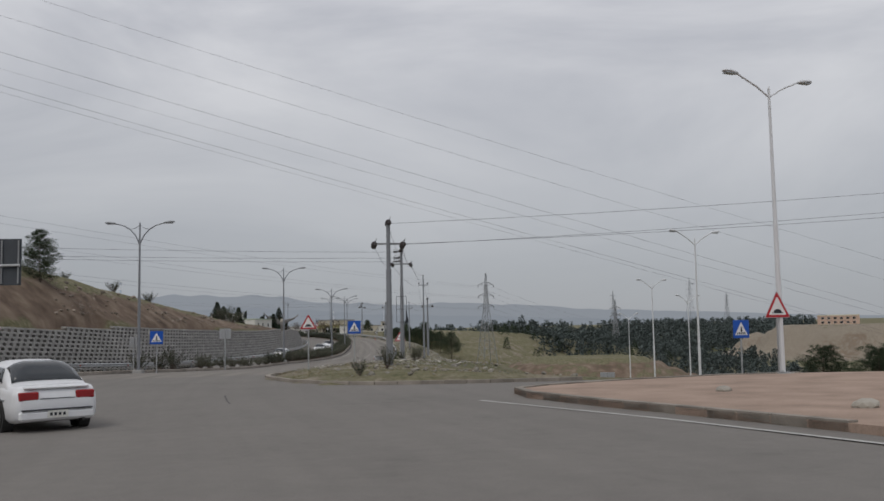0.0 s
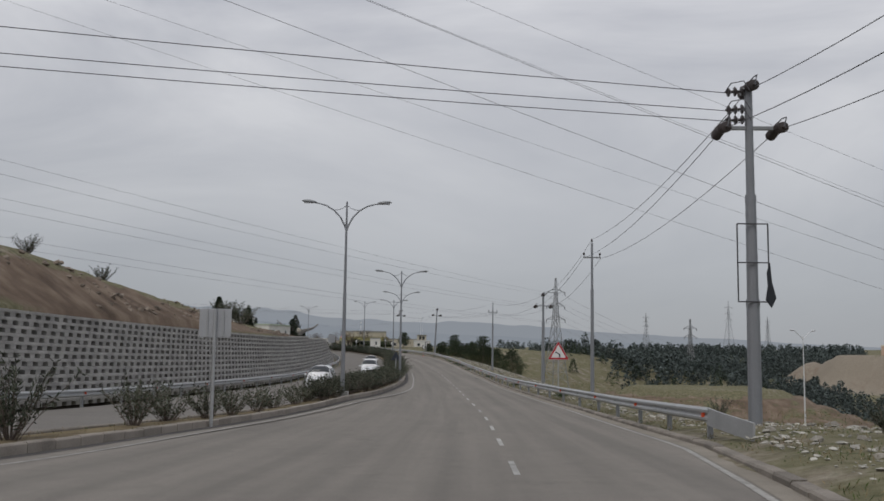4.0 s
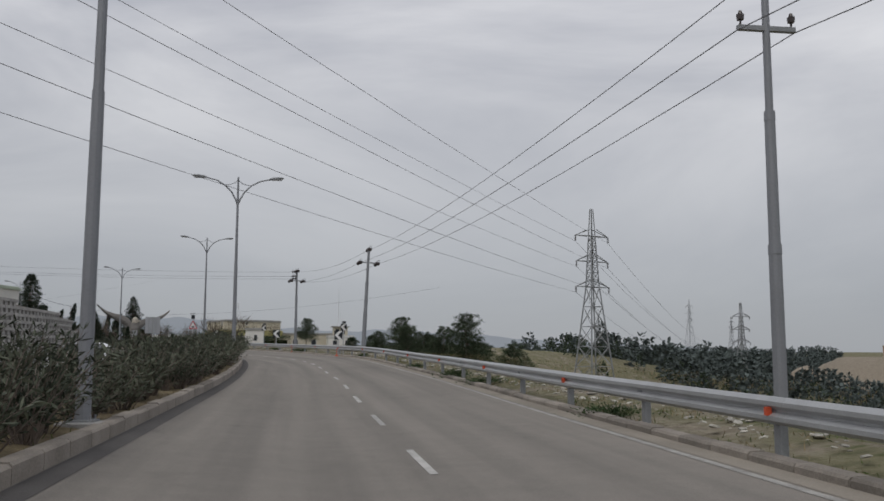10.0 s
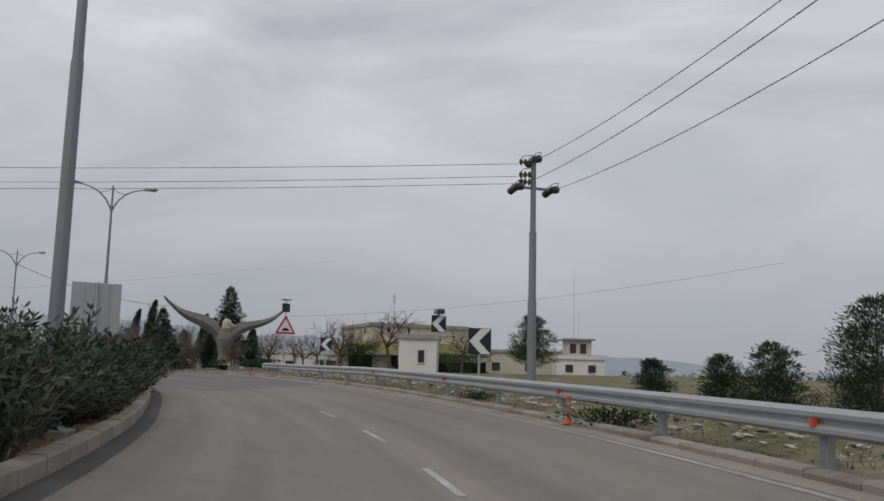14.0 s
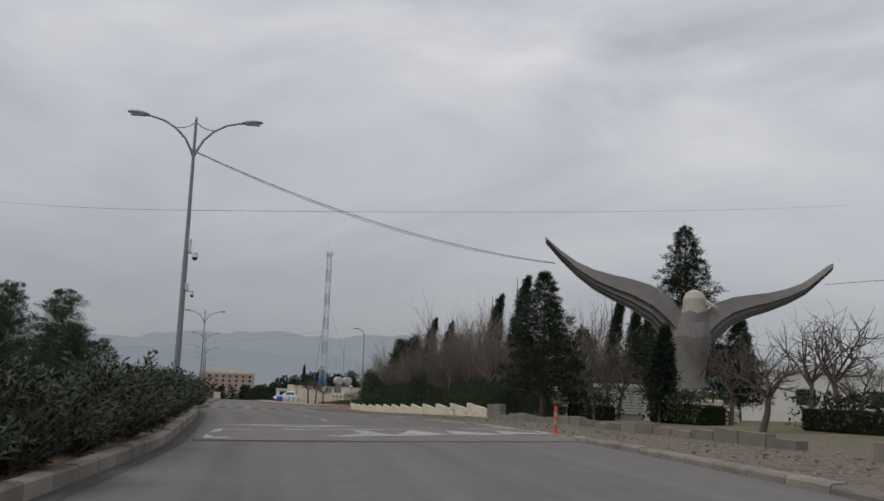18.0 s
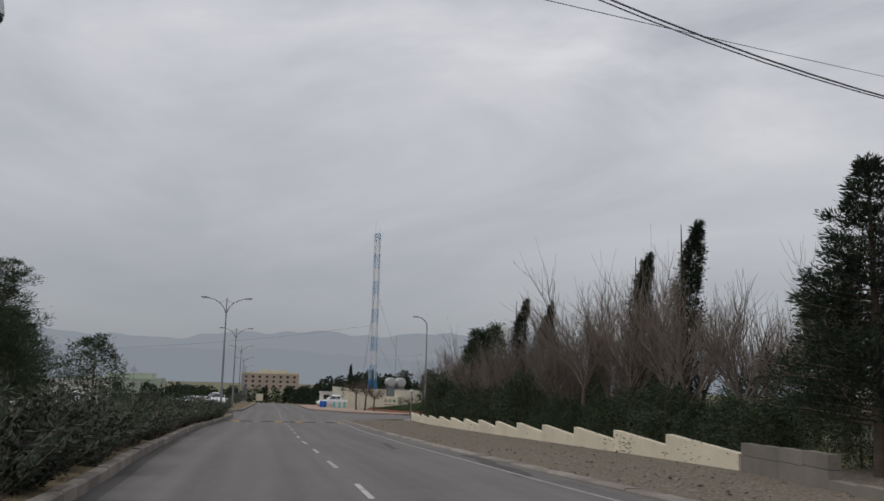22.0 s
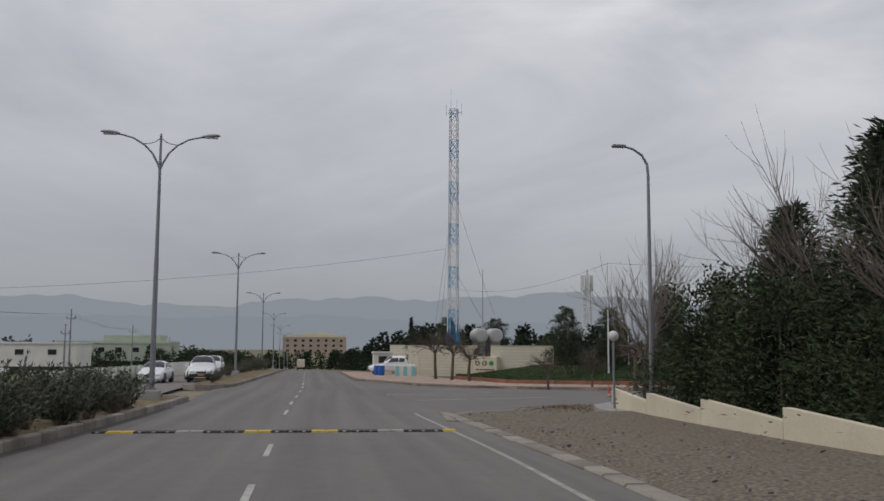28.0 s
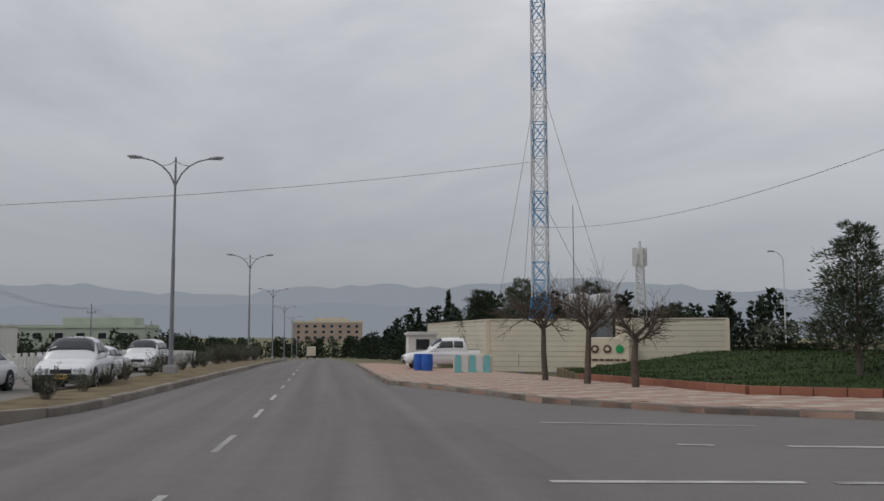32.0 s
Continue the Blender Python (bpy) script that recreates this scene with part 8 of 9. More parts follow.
# guyed lattice tower
tp = R(416.5, 12.2)
tower = empty("radio_tower", pose(tp.x, tp.y, tp.z, 0, 0, 20), "tall blue and white lattice radio tower behind the wall", "radio tower")
W_ = 0.42
for k in range(4):
    sx, sy = ((1, 1), (-1, 1), (-1, -1), (1, -1))[k]
    bm = bmesh.new()
    rod(bm, (sx * W_, sy * W_, 4.0), (sx * W_ * 0.8, sy * W_ * 0.8, 25.0), 0.05, 0.04, 6)
    part("leg", bm, POLE_WHITE, tower)
    bm = bmesh.new()
    rod(bm, (sx * W_ * 2.2, sy * W_ * 2.2, -0.3), (sx * W_, sy * W_, 4.0), 0.07, 0.06, 6)
    part("lower_leg", bm, TOWERBLUE, tower)
for k in range(21):
    bm = bmesh.new()
    w0, w1 = W_ * (1 - 0.2 * k / 21), W_ * (1 - 0.2 * (k + 1) / 21)
    bm.free()
    ca_ = [(w0, w0), (-w0, w0), (-w0, -w0), (w0, -w0)]
    cb_ = [(w1, w1), (-w1, w1), (-w1, -w1), (w1, -w1)]
    for i in range(4):
        j_ = (i + 1) % 4
        for a_, b_ in (((*ca_[i], 4.0 + k), (*cb_[j_], 5.0 + k)), ((*ca_[j_], 4.0 + k), (*cb_[i], 5.0 + k)), ((*cb_[i], 5.0 + k), (*cb_[j_], 5.0 + k))):
            bm = bmesh.new()
            rod(bm, a_, b_, 0.026, n=4)
            part("bracing_bar", bm, TOWERBLUE if (k % 4) in (0, 1) else POLE_WHITE, tower)
bm = bmesh.new()
lattice(bm, W_ * 2.2, W_, 0, 4.0, 4, 0.035)
part("lower_bracing", bm, TOWERBLUE, tower)
bm = bmesh.new()
for sx in (-1, 1):
    rod(bm, (0, 0, 24.6), (sx * 0.75, 0, 24.7), 0.03, n=6)
    rod(bm, (sx * 0.75, 0, 24.4), (sx * 0.75, 0, 25.5), 0.025, n=6)
rod(bm, (-0.3, 0, 25.0), (-0.3, 0, 27.0), 0.03, 0.015, 6)
rod(bm, (0.3, 0, 25.0), (0.3, 0, 26.0), 0.03, 0.02, 6)
part("aerials", bm, POLE_WHITE, tower)
tz = Vector((tp.x, tp.y, tp.z))
wire_run([(tz + Vector((0, 0, h)), R(s, d, 0.3)) for h, s, d in ((17, 423, 19.5), (17, 412.5, 6.0 + 4), (17, 432, 12), (10, 423, 19.5))], 0.3, 0.012, "taut guy wires of the radio tower", "guy_wires")
wire_run([(tz + Vector((0, 0, 11.8)), R(400, -50, 6.0))], 1.6, 0.014, "long cable sagging from tower across the road")
wire_run([(tz + Vector((0, 0, 8.0)), R(390.4, 18.2, 7.9)), (R(390.4, 18.2, 7.9), R(380, 60, 9.0))], 0.9, 0.010, "thin cable from tower to white pole")
for k in range(2):
    o = empty("water_tank", Matrix.Translation(R(419.5 + 0.3 * k, 15.2 + 1.5 * k, 2.75)) @ Matrix.Rotation(radians(heading(419) + 4), 4, 'Z'), "pale cylindrical steel water tank on a stand", "water tank", "roof tanks")
    bm = bmesh.new()
    rod(bm, (0, -0.9, 1.0), (0, 0.9, 1.0), 0.68, n=24)
    rod(bm, (0, -0.98, 1.0), (0, -0.9, 1.0), 0.5, 0.68, 24)
    part("barrel", bm, mat("tank_sheet", (0.50, 0.50, 0.49), 0.45, 0.12, 0.8, 10.0, 0.0, metal=0.4), o, smooth=False)
    for y in (-0.6, 0.6):
        bm = bmesh.new()
        box(bm, -0.5, 0.5, y - 0.05, y + 0.05, -3.1, 0.5)
        part("stand", bm, STEEL_DULL, o)


def thin_mast(s, d, h, label, r=0.06, name="mast", white=False, arm=0):
    o = empty(name, on_ground(s, d), label, name.replace("_", " "))
    bm = bmesh.new()
    rod(bm, (0, 0, -0.3), (0, 0, h), r, r * 0.55, 10)
    part("pole", bm, POLE_WHITE if white else POLE, o)
    if arm:
        bm = bmesh.new()
        pipe(bm, [(0, 0, h), (0.03 * arm, 0, h + 0.35), (0.2 * arm, 0, h + 0.65), (0.5 * arm, 0, h + 0.85), (0.85 * arm, 0, h + 0.93)], [r * 0.55, r * 0.55, r * 0.5, r * 0.45, r * 0.4], 8)
        part("arm", bm, POLE_WHITE if white else POLE, o)
        bm = bmesh.new()
        x0, x1 = sorted((0.75 * arm, 1.2 * arm))
        box(bm, x0, x1, -0.1, 0.1, h + 0.88, h + 0.98, None, 0.03)
        part("lamp_head", bm, STEEL_DULL, o)
    return o


thin_mast(426.3, 16.9, 11.0, "slim dark aerial mast behind the wall", 0.05)
thin_mast(361.5, 9.8, 7.8, "grey street lamp with one curved arm by the park", 0.085, "street_lamp", False, -1)
thin_mast(390.4, 18.2, 8.0, "plain white pole on the lawn", 0.06, "pole", True)
thin_mast(430, 34, 7.5, "white double street lamp behind the compound", 0.07, "street_lamp", True, -1)
tc = R(573, 74.6)
telecom = empty("telecom_tower", pose(tc.x, tc.y, -4.0, 0, 0, 10), "far white lattice telecom tower with antenna drums", "telecom tower")
bm = bmesh.new()
lattice(bm, 1.2, 0.8, 0, 20, 14, 0.09)
for sx, sy in ((1, 1), (-1, 1), (-1, -1), (1, -1)):
    rod(bm, (sx * 1.2, sy * 1.2, -2), (sx * 0.8, sy * 0.8, 20), 0.12, n=4)
part("lattice_body", bm, POLE_WHITE, telecom)
for z in (20.2, 22.4):
    for k in range(6):
        bm = bmesh.new()
        a = k * math.pi / 3
        box(bm, 1.5 * math.cos(a) - 0.25, 1.5 * math.cos(a) + 0.25, 1.5 * math.sin(a) - 0.25, 1.5 * math.sin(a) + 0.25, z - 0.6, z + 1.6, None, 0.05)
        part("antenna_panel", bm, ROOFWHITE, telecom)
bm = bmesh.new()
rod(bm, (0, 0, 19), (0, 0, 25.5), 0.35, n=8)
part("head_mast", bm, POLE_WHITE, telecom)
gl = empty("garden_lamp", on_ground(362.1, 8.75), "short garden lamp with a white globe", "garden lamp")
bm = bmesh.new()
rod(bm, (0, 0, -0.2), (0, 0, 2.45), 0.05, 0.035, 10)
part("post", bm, POLE, gl)
bm = bmesh.new()
bmesh.ops.create_uvsphere(bm, u_segments=14, v_segments=10, radius=0.17, matrix=pose(0, 0, 2.6))
part("globe", bm, ROOFWHITE, gl, smooth=True)

poll = [bare_tree(600 + k, h, "leafless pollarded street tree on the footway", "pollard", "street trees", 0.13) for k, h in enumerate((4.3, 3.9, 3.3))]
for k, (s, d) in enumerate(((399.5, 8.2), (396.6, 8.9), (394.0, 9.7))):
    poll[k].matrix_world = at(s, d, 0.1, 30 * k)
for k, (s, d, z) in enumerate(((382.6, 12.1, 0.62), (382.0, 14.4, 0.62), (380.6, 16.4, 1.25), (404, 22.5, 0.9), (403, 26.5, 1.0))):
    m = on_ground(s, d, 50 * k) @ Matrix.Diagonal((z, z, z, 1))
    copy_thing(poll[k % 3], m).matrix_world = m
for k, (s, d, h, w) in enumerate(((391.6, 15.7, 4.9, 0.25), (393.6, 19.4, 5.0, 0.21), (396.0, 24.6, 6.8, 0.21), (408.7, 34.7, 9.2, 0.18), (398.7, 30.4, 7.2, 0.22), (401, 27.5, 6.4, 0.24), (392, 33.0, 7.6, 0.22), (386, 34.0, 7.0, 0.24), (424, 13.0, 5.8, 0.3), (421.5, 9.8, 4.9, 0.32), (428, 18.5, 6.0, 0.28), (426, 24, 4.4, 0.3), (388, 39, 6.8, 0.25))):
    wild_pine(620 + k, h, "ragged dark pine near the compound", wide=w).matrix_world = on_ground(s, d, 0, 0.1 if s > 410 else -0.25)
cypress(640, 8.0, "tall narrow cypress beside the far road", fat=0.07, wind=0.0).matrix_world = on_ground(471.5, 14.6)
cypress(641, 5.0, "small narrow cypress beside the far road", fat=0.075, wind=0.0).matrix_world = on_ground(466, 10.5)
hedge_block("hedge", 405.2, 407.3, 20.0, 23.5, 1.9, 90, "rough brown-green hedge at the wall end", 0.2, 50, 0.14, SHRUB)

# small kiosk, barrels and barrier by the compound
house("guard_kiosk", at(424.5, 6.4, 0.1), 1.8, 1.8, 1.9, WHITEWALL, "small dark guard kiosk with a white roof", ROOFWHITE, ((0, 0.9, 1.0, 0.8, "f"),), 0.05)
for s, d in ((411.6, 5.2), (412.5, 4.9)):
    o = empty("plastic_barrel", at(s, d, 0.1), "blue plastic barrel beside the road", "barrel", "blue barrels")
    bm = bmesh.new()
    rod(bm, (0, 0, 0), (0, 0, 0.4), 0.26, 0.3, 16)
    rod(bm, (0, 0, 0.4), (0, 0, 0.85), 0.3, 0.27, 16)
    part("drum", bm, BLUEPAINT, o)
ban = empty("sheet_barrier", at(408.2, 6.9, 0.1, -20), "low barrier hung with a teal and white sheet", "barrier")
bm = bmesh.new()
box(bm, -0.9, 0.9, 0.0, 0.35, 0.0, 0.85, None, 0.04)
part("block", bm, CREAM, ban)
for k in range(5):
    bm = bmesh.new()
    slab(bm, [(-0.85 + 0.34 * k, 0.05 + 0.06 * (k % 2)), (-0.51 + 0.34 * k, 0.02), (-0.55 + 0.34 * k, 0.84), (-0.8 + 0.34 * k, 0.86)], -0.03, -0.01)
    part("sheet", bm, TEAL if k % 2 == 0 else ROOFWHITE, ban)

# left side of the far road
pg = house("pale_green_building", pose(-229, 408, -1.8, 0, 0, 42), 20.0, 9.0, 2.5, PALEGREEN, "long low pale green building with a flat roof", PALEGREEN, tuple((x, 0.9, 1.3, 1.0, "f") for x in (-8, -5, -2, 1, 4, 7)), 0.3)
bm = bmesh.new()
box(bm, -2, 8, 1.5, 8, 2.65, 4.0)
part("roof_room", bm, PALEGREEN, pg)
house("white_shed", pose(-196, 372, -1.6, 0, 0, 40), 14.0, 6.0, 2.2, WHITEWALL, "low white shed with a pale roof", ROOFWHITE, ((-4, 0.8, 1.2, 0.8, "f"), (0, 0.8, 1.2, 0.8, "f"), (4, 0.8, 1.2, 0.8, "f")), 0.1)
fence = empty("white_balustrade_wall", Matrix(), "pale green wall with white slats and stepped balusters round the parking ground", "wall")
for k in range(44):
    s0 = 376 + 2.0 * k
    m = at(s0, -12.9, -0.1, 90)
    near_ = s0 < 404
    bm = bmesh.new()
    box(bm, -0.99, 0.99, -0.08, 0.08, -0.3, 0.62, m)
    part("panel", bm, PALEGREEN if near_ else WHITEWALL, fence)
    if near_:
        bm = bmesh.new()
        box(bm, -1.0, -0.66, -0.13, 0.13, -0.3, 1.22, m)
        part("pier", bm, PALEGREEN, fence)
        for q in range(5):
            bm = bmesh.new()
            box(bm, -0.66, 1.0, -0.03, 0.03, 0.67 + 0.1 * q, 0.73 + 0.1 * q, m)
            part("slat", bm, WHITEWALL, fence)
    else:
        for q in range(4):
            bm = bmesh.new()
            box(bm, -0.95 + 0.5 * q, -0.62 + 0.5 * q, -0.06, 0.06, 0.62, 1.05 + 0.16 * (q % 2), m)
            part("baluster", bm, WHITEWALL, fence)
bb = house("brown_block", pose(-338, 574, -2.9, 0, 0, 43), 25.0, 10.0, 6.4, mat("brown_render", (0.40, 0.31, 0.25), 0.9, 0.15, 0.3, 8.0, 0.1), "far unfinished brown apartment block with rows of windows", CREAM, tuple((x, z, 1.3, 1.1, "f") for x in np.arange(-10.5, 11, 3.0) for z in (0.6, 2.6, 4.6)), 0.6)
bm = bmesh.new()
box(bm, -5, 7, 2, 8, 6.5, 8.2)
part("upper_storey", bm, CREAM, bb)
for s, d, h in ((449.6, -29.6, 7.7), (487, -29.1, 7.5), (530, -29.4, 7.0), (452, -30.8, 6.0), (575, -29, 6.8), (610, -29, 6.6), (398, -40, 7.5), (420, -60, 7.5)):
    o, ends = power_pole(h, False, "slim grey electricity pole beside the parking ground")
    o["group"] = "far electricity poles"
    o.matrix_world = on_ground(s, d)
wire_run([(R(449.6, -29.6 + x, 6.9), R(487, -29.1 + x, 6.7)) for x in (-0.5, 0, 0.5)], 0.6)
wire_run([(R(487, -29.1 + x, 6.7), R(530, -29.4 + x, 6.2)) for x in (-0.5, 0, 0.5)], 0.6)
wire_run([(R(398, -40 + x, 6.7), R(449.6, -29.6 + x, 6.9)) for x in (-0.5, 0, 0.5)], 0.6)


# ---- cars ----
def loft(bm, stations):
    rings = [[bm.verts.new((x, y, z)) for x, z in sec] for y, sec in stations]
    n = len(rings[0])
    for r0, r1 in zip(rings, rings[1:]):
        for i in range(n):
            bm.faces.new((r0[i], r0[(i + 1) % n], r1[(i + 1) % n], r1[i]))
    bm.faces.new(rings[0][::-1])
    bm.faces.new(rings[-1])
    bmesh.ops.recalc_face_normals(bm, faces=bm.faces)


def car(m, kind, label, plate=PLATE):
    """A white car, its front towards +y. kind: sedan, wagon or pickup."""
    o = empty("pickup_truck" if kind == "pickup" else "car", m, label, "pickup" if kind == "pickup" else "car")
    ln, w, belt, roof, clear = {"sedan": (4.5, 0.86, 0.92, 1.43, 0.20), "wagon": (4.6, 0.9, 1.05, 1.72, 0.26), "pickup": (5.2, 0.92, 1.1, 1.78, 0.36)}[kind]
    L2 = ln / 2

    def sec(width, zb, zt):
        h = zt - zb
        half = [(width * 0.88, zb), (width * 0.98, zb + h * 0.12), (width, zb + h * 0.45), (width * 0.97, zb + h * 0.75), (width * 0.9, zb + h * 0.96), (width * 0.78, zt)]
        return half + [(-x, z) for x, z in reversed(half)]

    # lower body: rounded nose and tail, sides bowed
    deck = {"sedan": belt + 0.03, "wagon": belt, "pickup": belt}[kind]
    st = []
    for q, wk, lo, hi in ((-1.0, 0.80, 0.20, -0.30), (-0.985, 0.90, 0.10, -0.16), (-0.95, 0.955, 0.04, -0.06), (-0.88, 0.985, 0.0, -0.015), (-0.6, 1.0, 0.0, 0.0), (-0.2, 1.0, 0.0, 0.0), (0.3, 1.0, 0.0, -0.01),
                          (0.5, 0.995, 0.0, -0.05), (0.75, 0.98, 0.0, -0.13), (0.9, 0.94, 0.03, -0.20), (0.965, 0.88, 0.08, -0.27), (1.0, 0.76, 0.16, -0.36)):
        st.append((q * L2, sec(w * wk, clear + lo, (deck if q < -0.3 else belt) + hi)))
    bm = bmesh.new()
    loft(bm, st)
    part("body", bm, CARWHITE, o, smooth=True)
    # cabin: an arched shell over the doors; the panes follow its curve
    yr0, yr1, yf1, yf0 = {"sedan": (-1.72, -0.95, 0.28, 1.12), "wagon": (-2.2, -1.95, 0.45, 1.2), "pickup": (-0.95, -0.72, 0.45, 1.2)}[kind]
    wb = w * 0.92
    zb = belt - 0.06

    def rise(y):
        if y < yr1:
            f = (y - yr0) / (yr1 - yr0)
        elif y > yf1:
            f = (yf0 - y) / (yf0 - yf1)
        else:
            return roof - zb + 0.03 * math.sin(math.pi * (y - yr1) / (yf1 - yr1)) - 0.02
        f = max(0.0, min(1.0, f))
        return (roof - zb - 0.02) * math.sin(f * math.pi / 2) ** (0.85 if kind == "sedan" else 0.7)

    def shell(y, a, lift=0.0):
        h = rise(y)
        q = h / (roof - zb)
        x = wb * (1 - 0.20 * q * math.sin(a)) * math.copysign(abs(math.cos(a)) ** 0.42, math.cos(a))
        p = Vector((x, y, zb + h * math.sin(a) ** 0.62))
        return p + Vector((math.cos(a) * lift, 0.0, math.sin(a) * lift))

    ys = [yr0 + (yr1 - yr0) * q / 5 for q in range(6)] + [yr1 + (yf1 - yr1) * q / 5 for q in range(1, 5)] + [yf1 + (yf0 - yf1) * q / 5 for q in range(6)]
    angs = [radians(v) for v in (0, 10, 22, 34, 46, 58, 74, 90, 106, 122, 134, 146, 158, 170, 180)]
    bm = bmesh.new()
    grid = [[bm.verts.new(shell(y, a)) for a in angs] for y in ys]
    for r0, r1 in zip(grid, grid[1:]):
        for q in range(len(angs) - 1):
            bm.faces.new((r0[q], r0[q + 1], r1[q + 1], r1[q]))
    bmesh.ops.recalc_face_normals(bm, faces=bm.faces)
    part("cabin", bm, CARWHITE, o, smooth=True)

    def pane(name, y0, y1, a0, a1, tuck=(0.0, 0.0)):
        """A curved pane: y0 to y1 along the car, a0 to a1 degrees round the shell; tuck leans its upper corners in."""
        bm2 = bmesh.new()
        rows_ = []
        for q in range(6):
            row_ = []
            for v in range(6):
                f = v / 5
                ya, yb_ = y0 + tuck[0] * f, y1 - tuck[1] * f
                row_.append(shell(ya + (yb_ - ya) * q / 5, radians(a0 + (a1 - a0) * f), 0.016))
            rows_.append([bm2.verts.new(p) for p in row_])
        for r0, r1 in zip(rows_, rows_[1:]):
            for q in range(5):
                bm2.faces.new((r0[q], r0[q + 1], r1[q + 1], r1[q]))
        bmesh.ops.recalc_face_normals(bm2, faces=bm2.faces)
        bmesh.ops.solidify(bm2, geom=bm2.faces[:], thickness=0.005)
        return part(name, bm2, CARGLASS, o, smooth=True)

    pane("windscreen", yf1 + 0.06, yf0 - 0.14, 38, 142)
    pane("rear_window", yr0 + (0.11 if kind == "sedan" else 0.05), yr1 - (0.06 if kind == "sedan" else 0.03), 38, 142)
    yb1 = yf0
    yb0 = yr0
    for k in (-1, 1):
        mid_ = (yr1 + yf1) / 2 + 0.1
        spans = ((yr1 - 0.28, mid_ - 0.03, (0.3, 0.0)), (mid_ + 0.03, yf1 + 0.42, (0.0, 0.36))) if kind != "pickup" else ((yr1 + 0.08, mid_ - 0.1, (0.0, 0.0)), (mid_ - 0.04, yf1 + 0.42, (0.0, 0.36)))
        if kind == "wagon":
            spans = ((yr1 + 0.05, yr1 + 0.75, (0.1, 0.0)),) + ((yr1 + 0.82, mid_ + 0.1, (0.0, 0.0)), (mid_ + 0.16, yf1 + 0.42, (0.0, 0.36)))
        for y0, y1, tk in spans:
            pane("side_window", y0, y1, 7 if k > 0 else 173, 37 if k > 0 else 143, tk)
        bm = bmesh.new()
        box(bm, min(k * w, k * (w + 0.16)), max(k * w, k * (w + 0.16)), yb1 - 0.35, yb1 - 0.22, belt - 0.02, belt + 0.12, None, 0.02)
        part("mirror", bm, CARWHITE, o)
        for y in (L2 - 0.85, -L2 + 0.92):
            r = 0.31 if kind == "sedan" else 0.37
            bm = bmesh.new()
            rod(bm, (k * (w - 0.2), y, r), (k * (w + 0.015), y, r), r + 0.06, n=22)
            part("wheel_arch", bm, RUBBER, o)
            bm = bmesh.new()
            rod(bm, (k * (w - 0.16), y, r), (k * (w + 0.03), y, r), r, r * 0.96, 22)
            wheel = part("wheel", bm, TYRE, o)
            bm = bmesh.new()
            rod(bm, (k * (w + 0.025), y, r), (k * (w + 0.04), y, r), r * 0.66, r * 0.6, 18)
            part("rim", bm, RIM, wheel)
            for a in range(5):
                bm = bmesh.new()
                t = a * 2 * math.pi / 5
                rod(bm, (k * (w + 0.042), y + 0.25 * r * math.cos(t + 0.6), r + 0.25 * r * math.sin(t + 0.6)), (k * (w + 0.042), y + 0.5 * r * math.cos(t + 0.6), r + 0.5 * r * math.sin(t + 0.6)), 0.03, n=5)
                part("spoke_gap", bm, RUBBER, wheel)
        bm = bmesh.new()
        x0, x1 = sorted((k * w * 0.42, k * w * 0.86))
        box(bm, x0, x1, -L2 - 0.004, -L2 + 0.2, belt - 0.27, belt - 0.1 if kind != "wagon" else belt + 0.1, None, 0.02)
        part("tail_lamp", bm, REDLAMP, o)
        bm = bmesh.new()
        x0, x1 = sorted((k * w * 0.40, k * w * 0.80))
        box(bm, x0, x1, L2 - 0.22, L2 + 0.004, belt - 0.46, belt - 0.31, None, 0.03)
        part("head_lamp", bm, HEADLAMP, o)
    bm = bmesh.new()
    box(bm, -0.32, 0.32, L2 - 0.05, L2 + 0.012, belt - 0.48, belt - 0.34, None, 0.01)
    part("grille", bm, SIGN_BLACK, o)
    for y0, y1 in ((L2 - 0.1, L2 + 0.04), (-L2 - 0.04, -L2 + 0.1)):
        bm = bmesh.new()
        box(bm, -w * 0.86, w * 0.86, y0, y1, clear + 0.05, clear + 0.24, None, 0.04)
        part("bumper", bm, RUBBER if kind == "pickup" else CARWHITE, o)
    for y0, y1 in ((L2 + 0.04, L2 + 0.055), (-L2 - 0.055, -L2 - 0.04)):
        bm = bmesh.new()
        box(bm, -0.2, 0.2, y0, y1, clear + 0.1, clear + 0.24)
        pl = part("number_plate", bm, plate, o)
        bm = bmesh.new()
        e = 0.004 if y0 > 0 else -0.004
        for q in range(4):
            box(bm, -0.16 + 0.085 * q, -0.11 + 0.085 * q, min(y0, y1) + e, max(y0, y1) + e, clear + 0.14, clear + 0.2)
        part("plate_bars", bm, SIGN_BLACK, pl)
    if kind == "sedan":
        bm = bmesh.new()
        box(bm, -w * 0.80, w * 0.80, -L2 - 0.046, -L2 + 0.05, clear + 0.25, clear + 0.275, None, 0.006)
        part("bumper_strip", bm, SIGN_BLACK, o)
        bm = bmesh.new()
        box(bm, -w * 0.74, w * 0.74, -L2 + 0.02, -L2 + 0.20, belt - 0.045, belt - 0.005, None, 0.015)
        part("boot_lip", bm, CARWHITE, o)
        bm = bmesh.new()
        box(bm, -w * 0.40, w * 0.40, -L2 - 0.006, -L2 + 0.1, belt - 0.25, belt - 0.235)
        part("boot_seam", bm, SIGN_BLACK, o)
        bm = bmesh.new()
        rod(bm, (w * 0.6, -L2 - 0.03, clear + 0.02), (w * 0.6, -L2 + 0.25, clear + 0.03), 0.03, n=10)
        part("exhaust_pipe", bm, RUBBER, o)
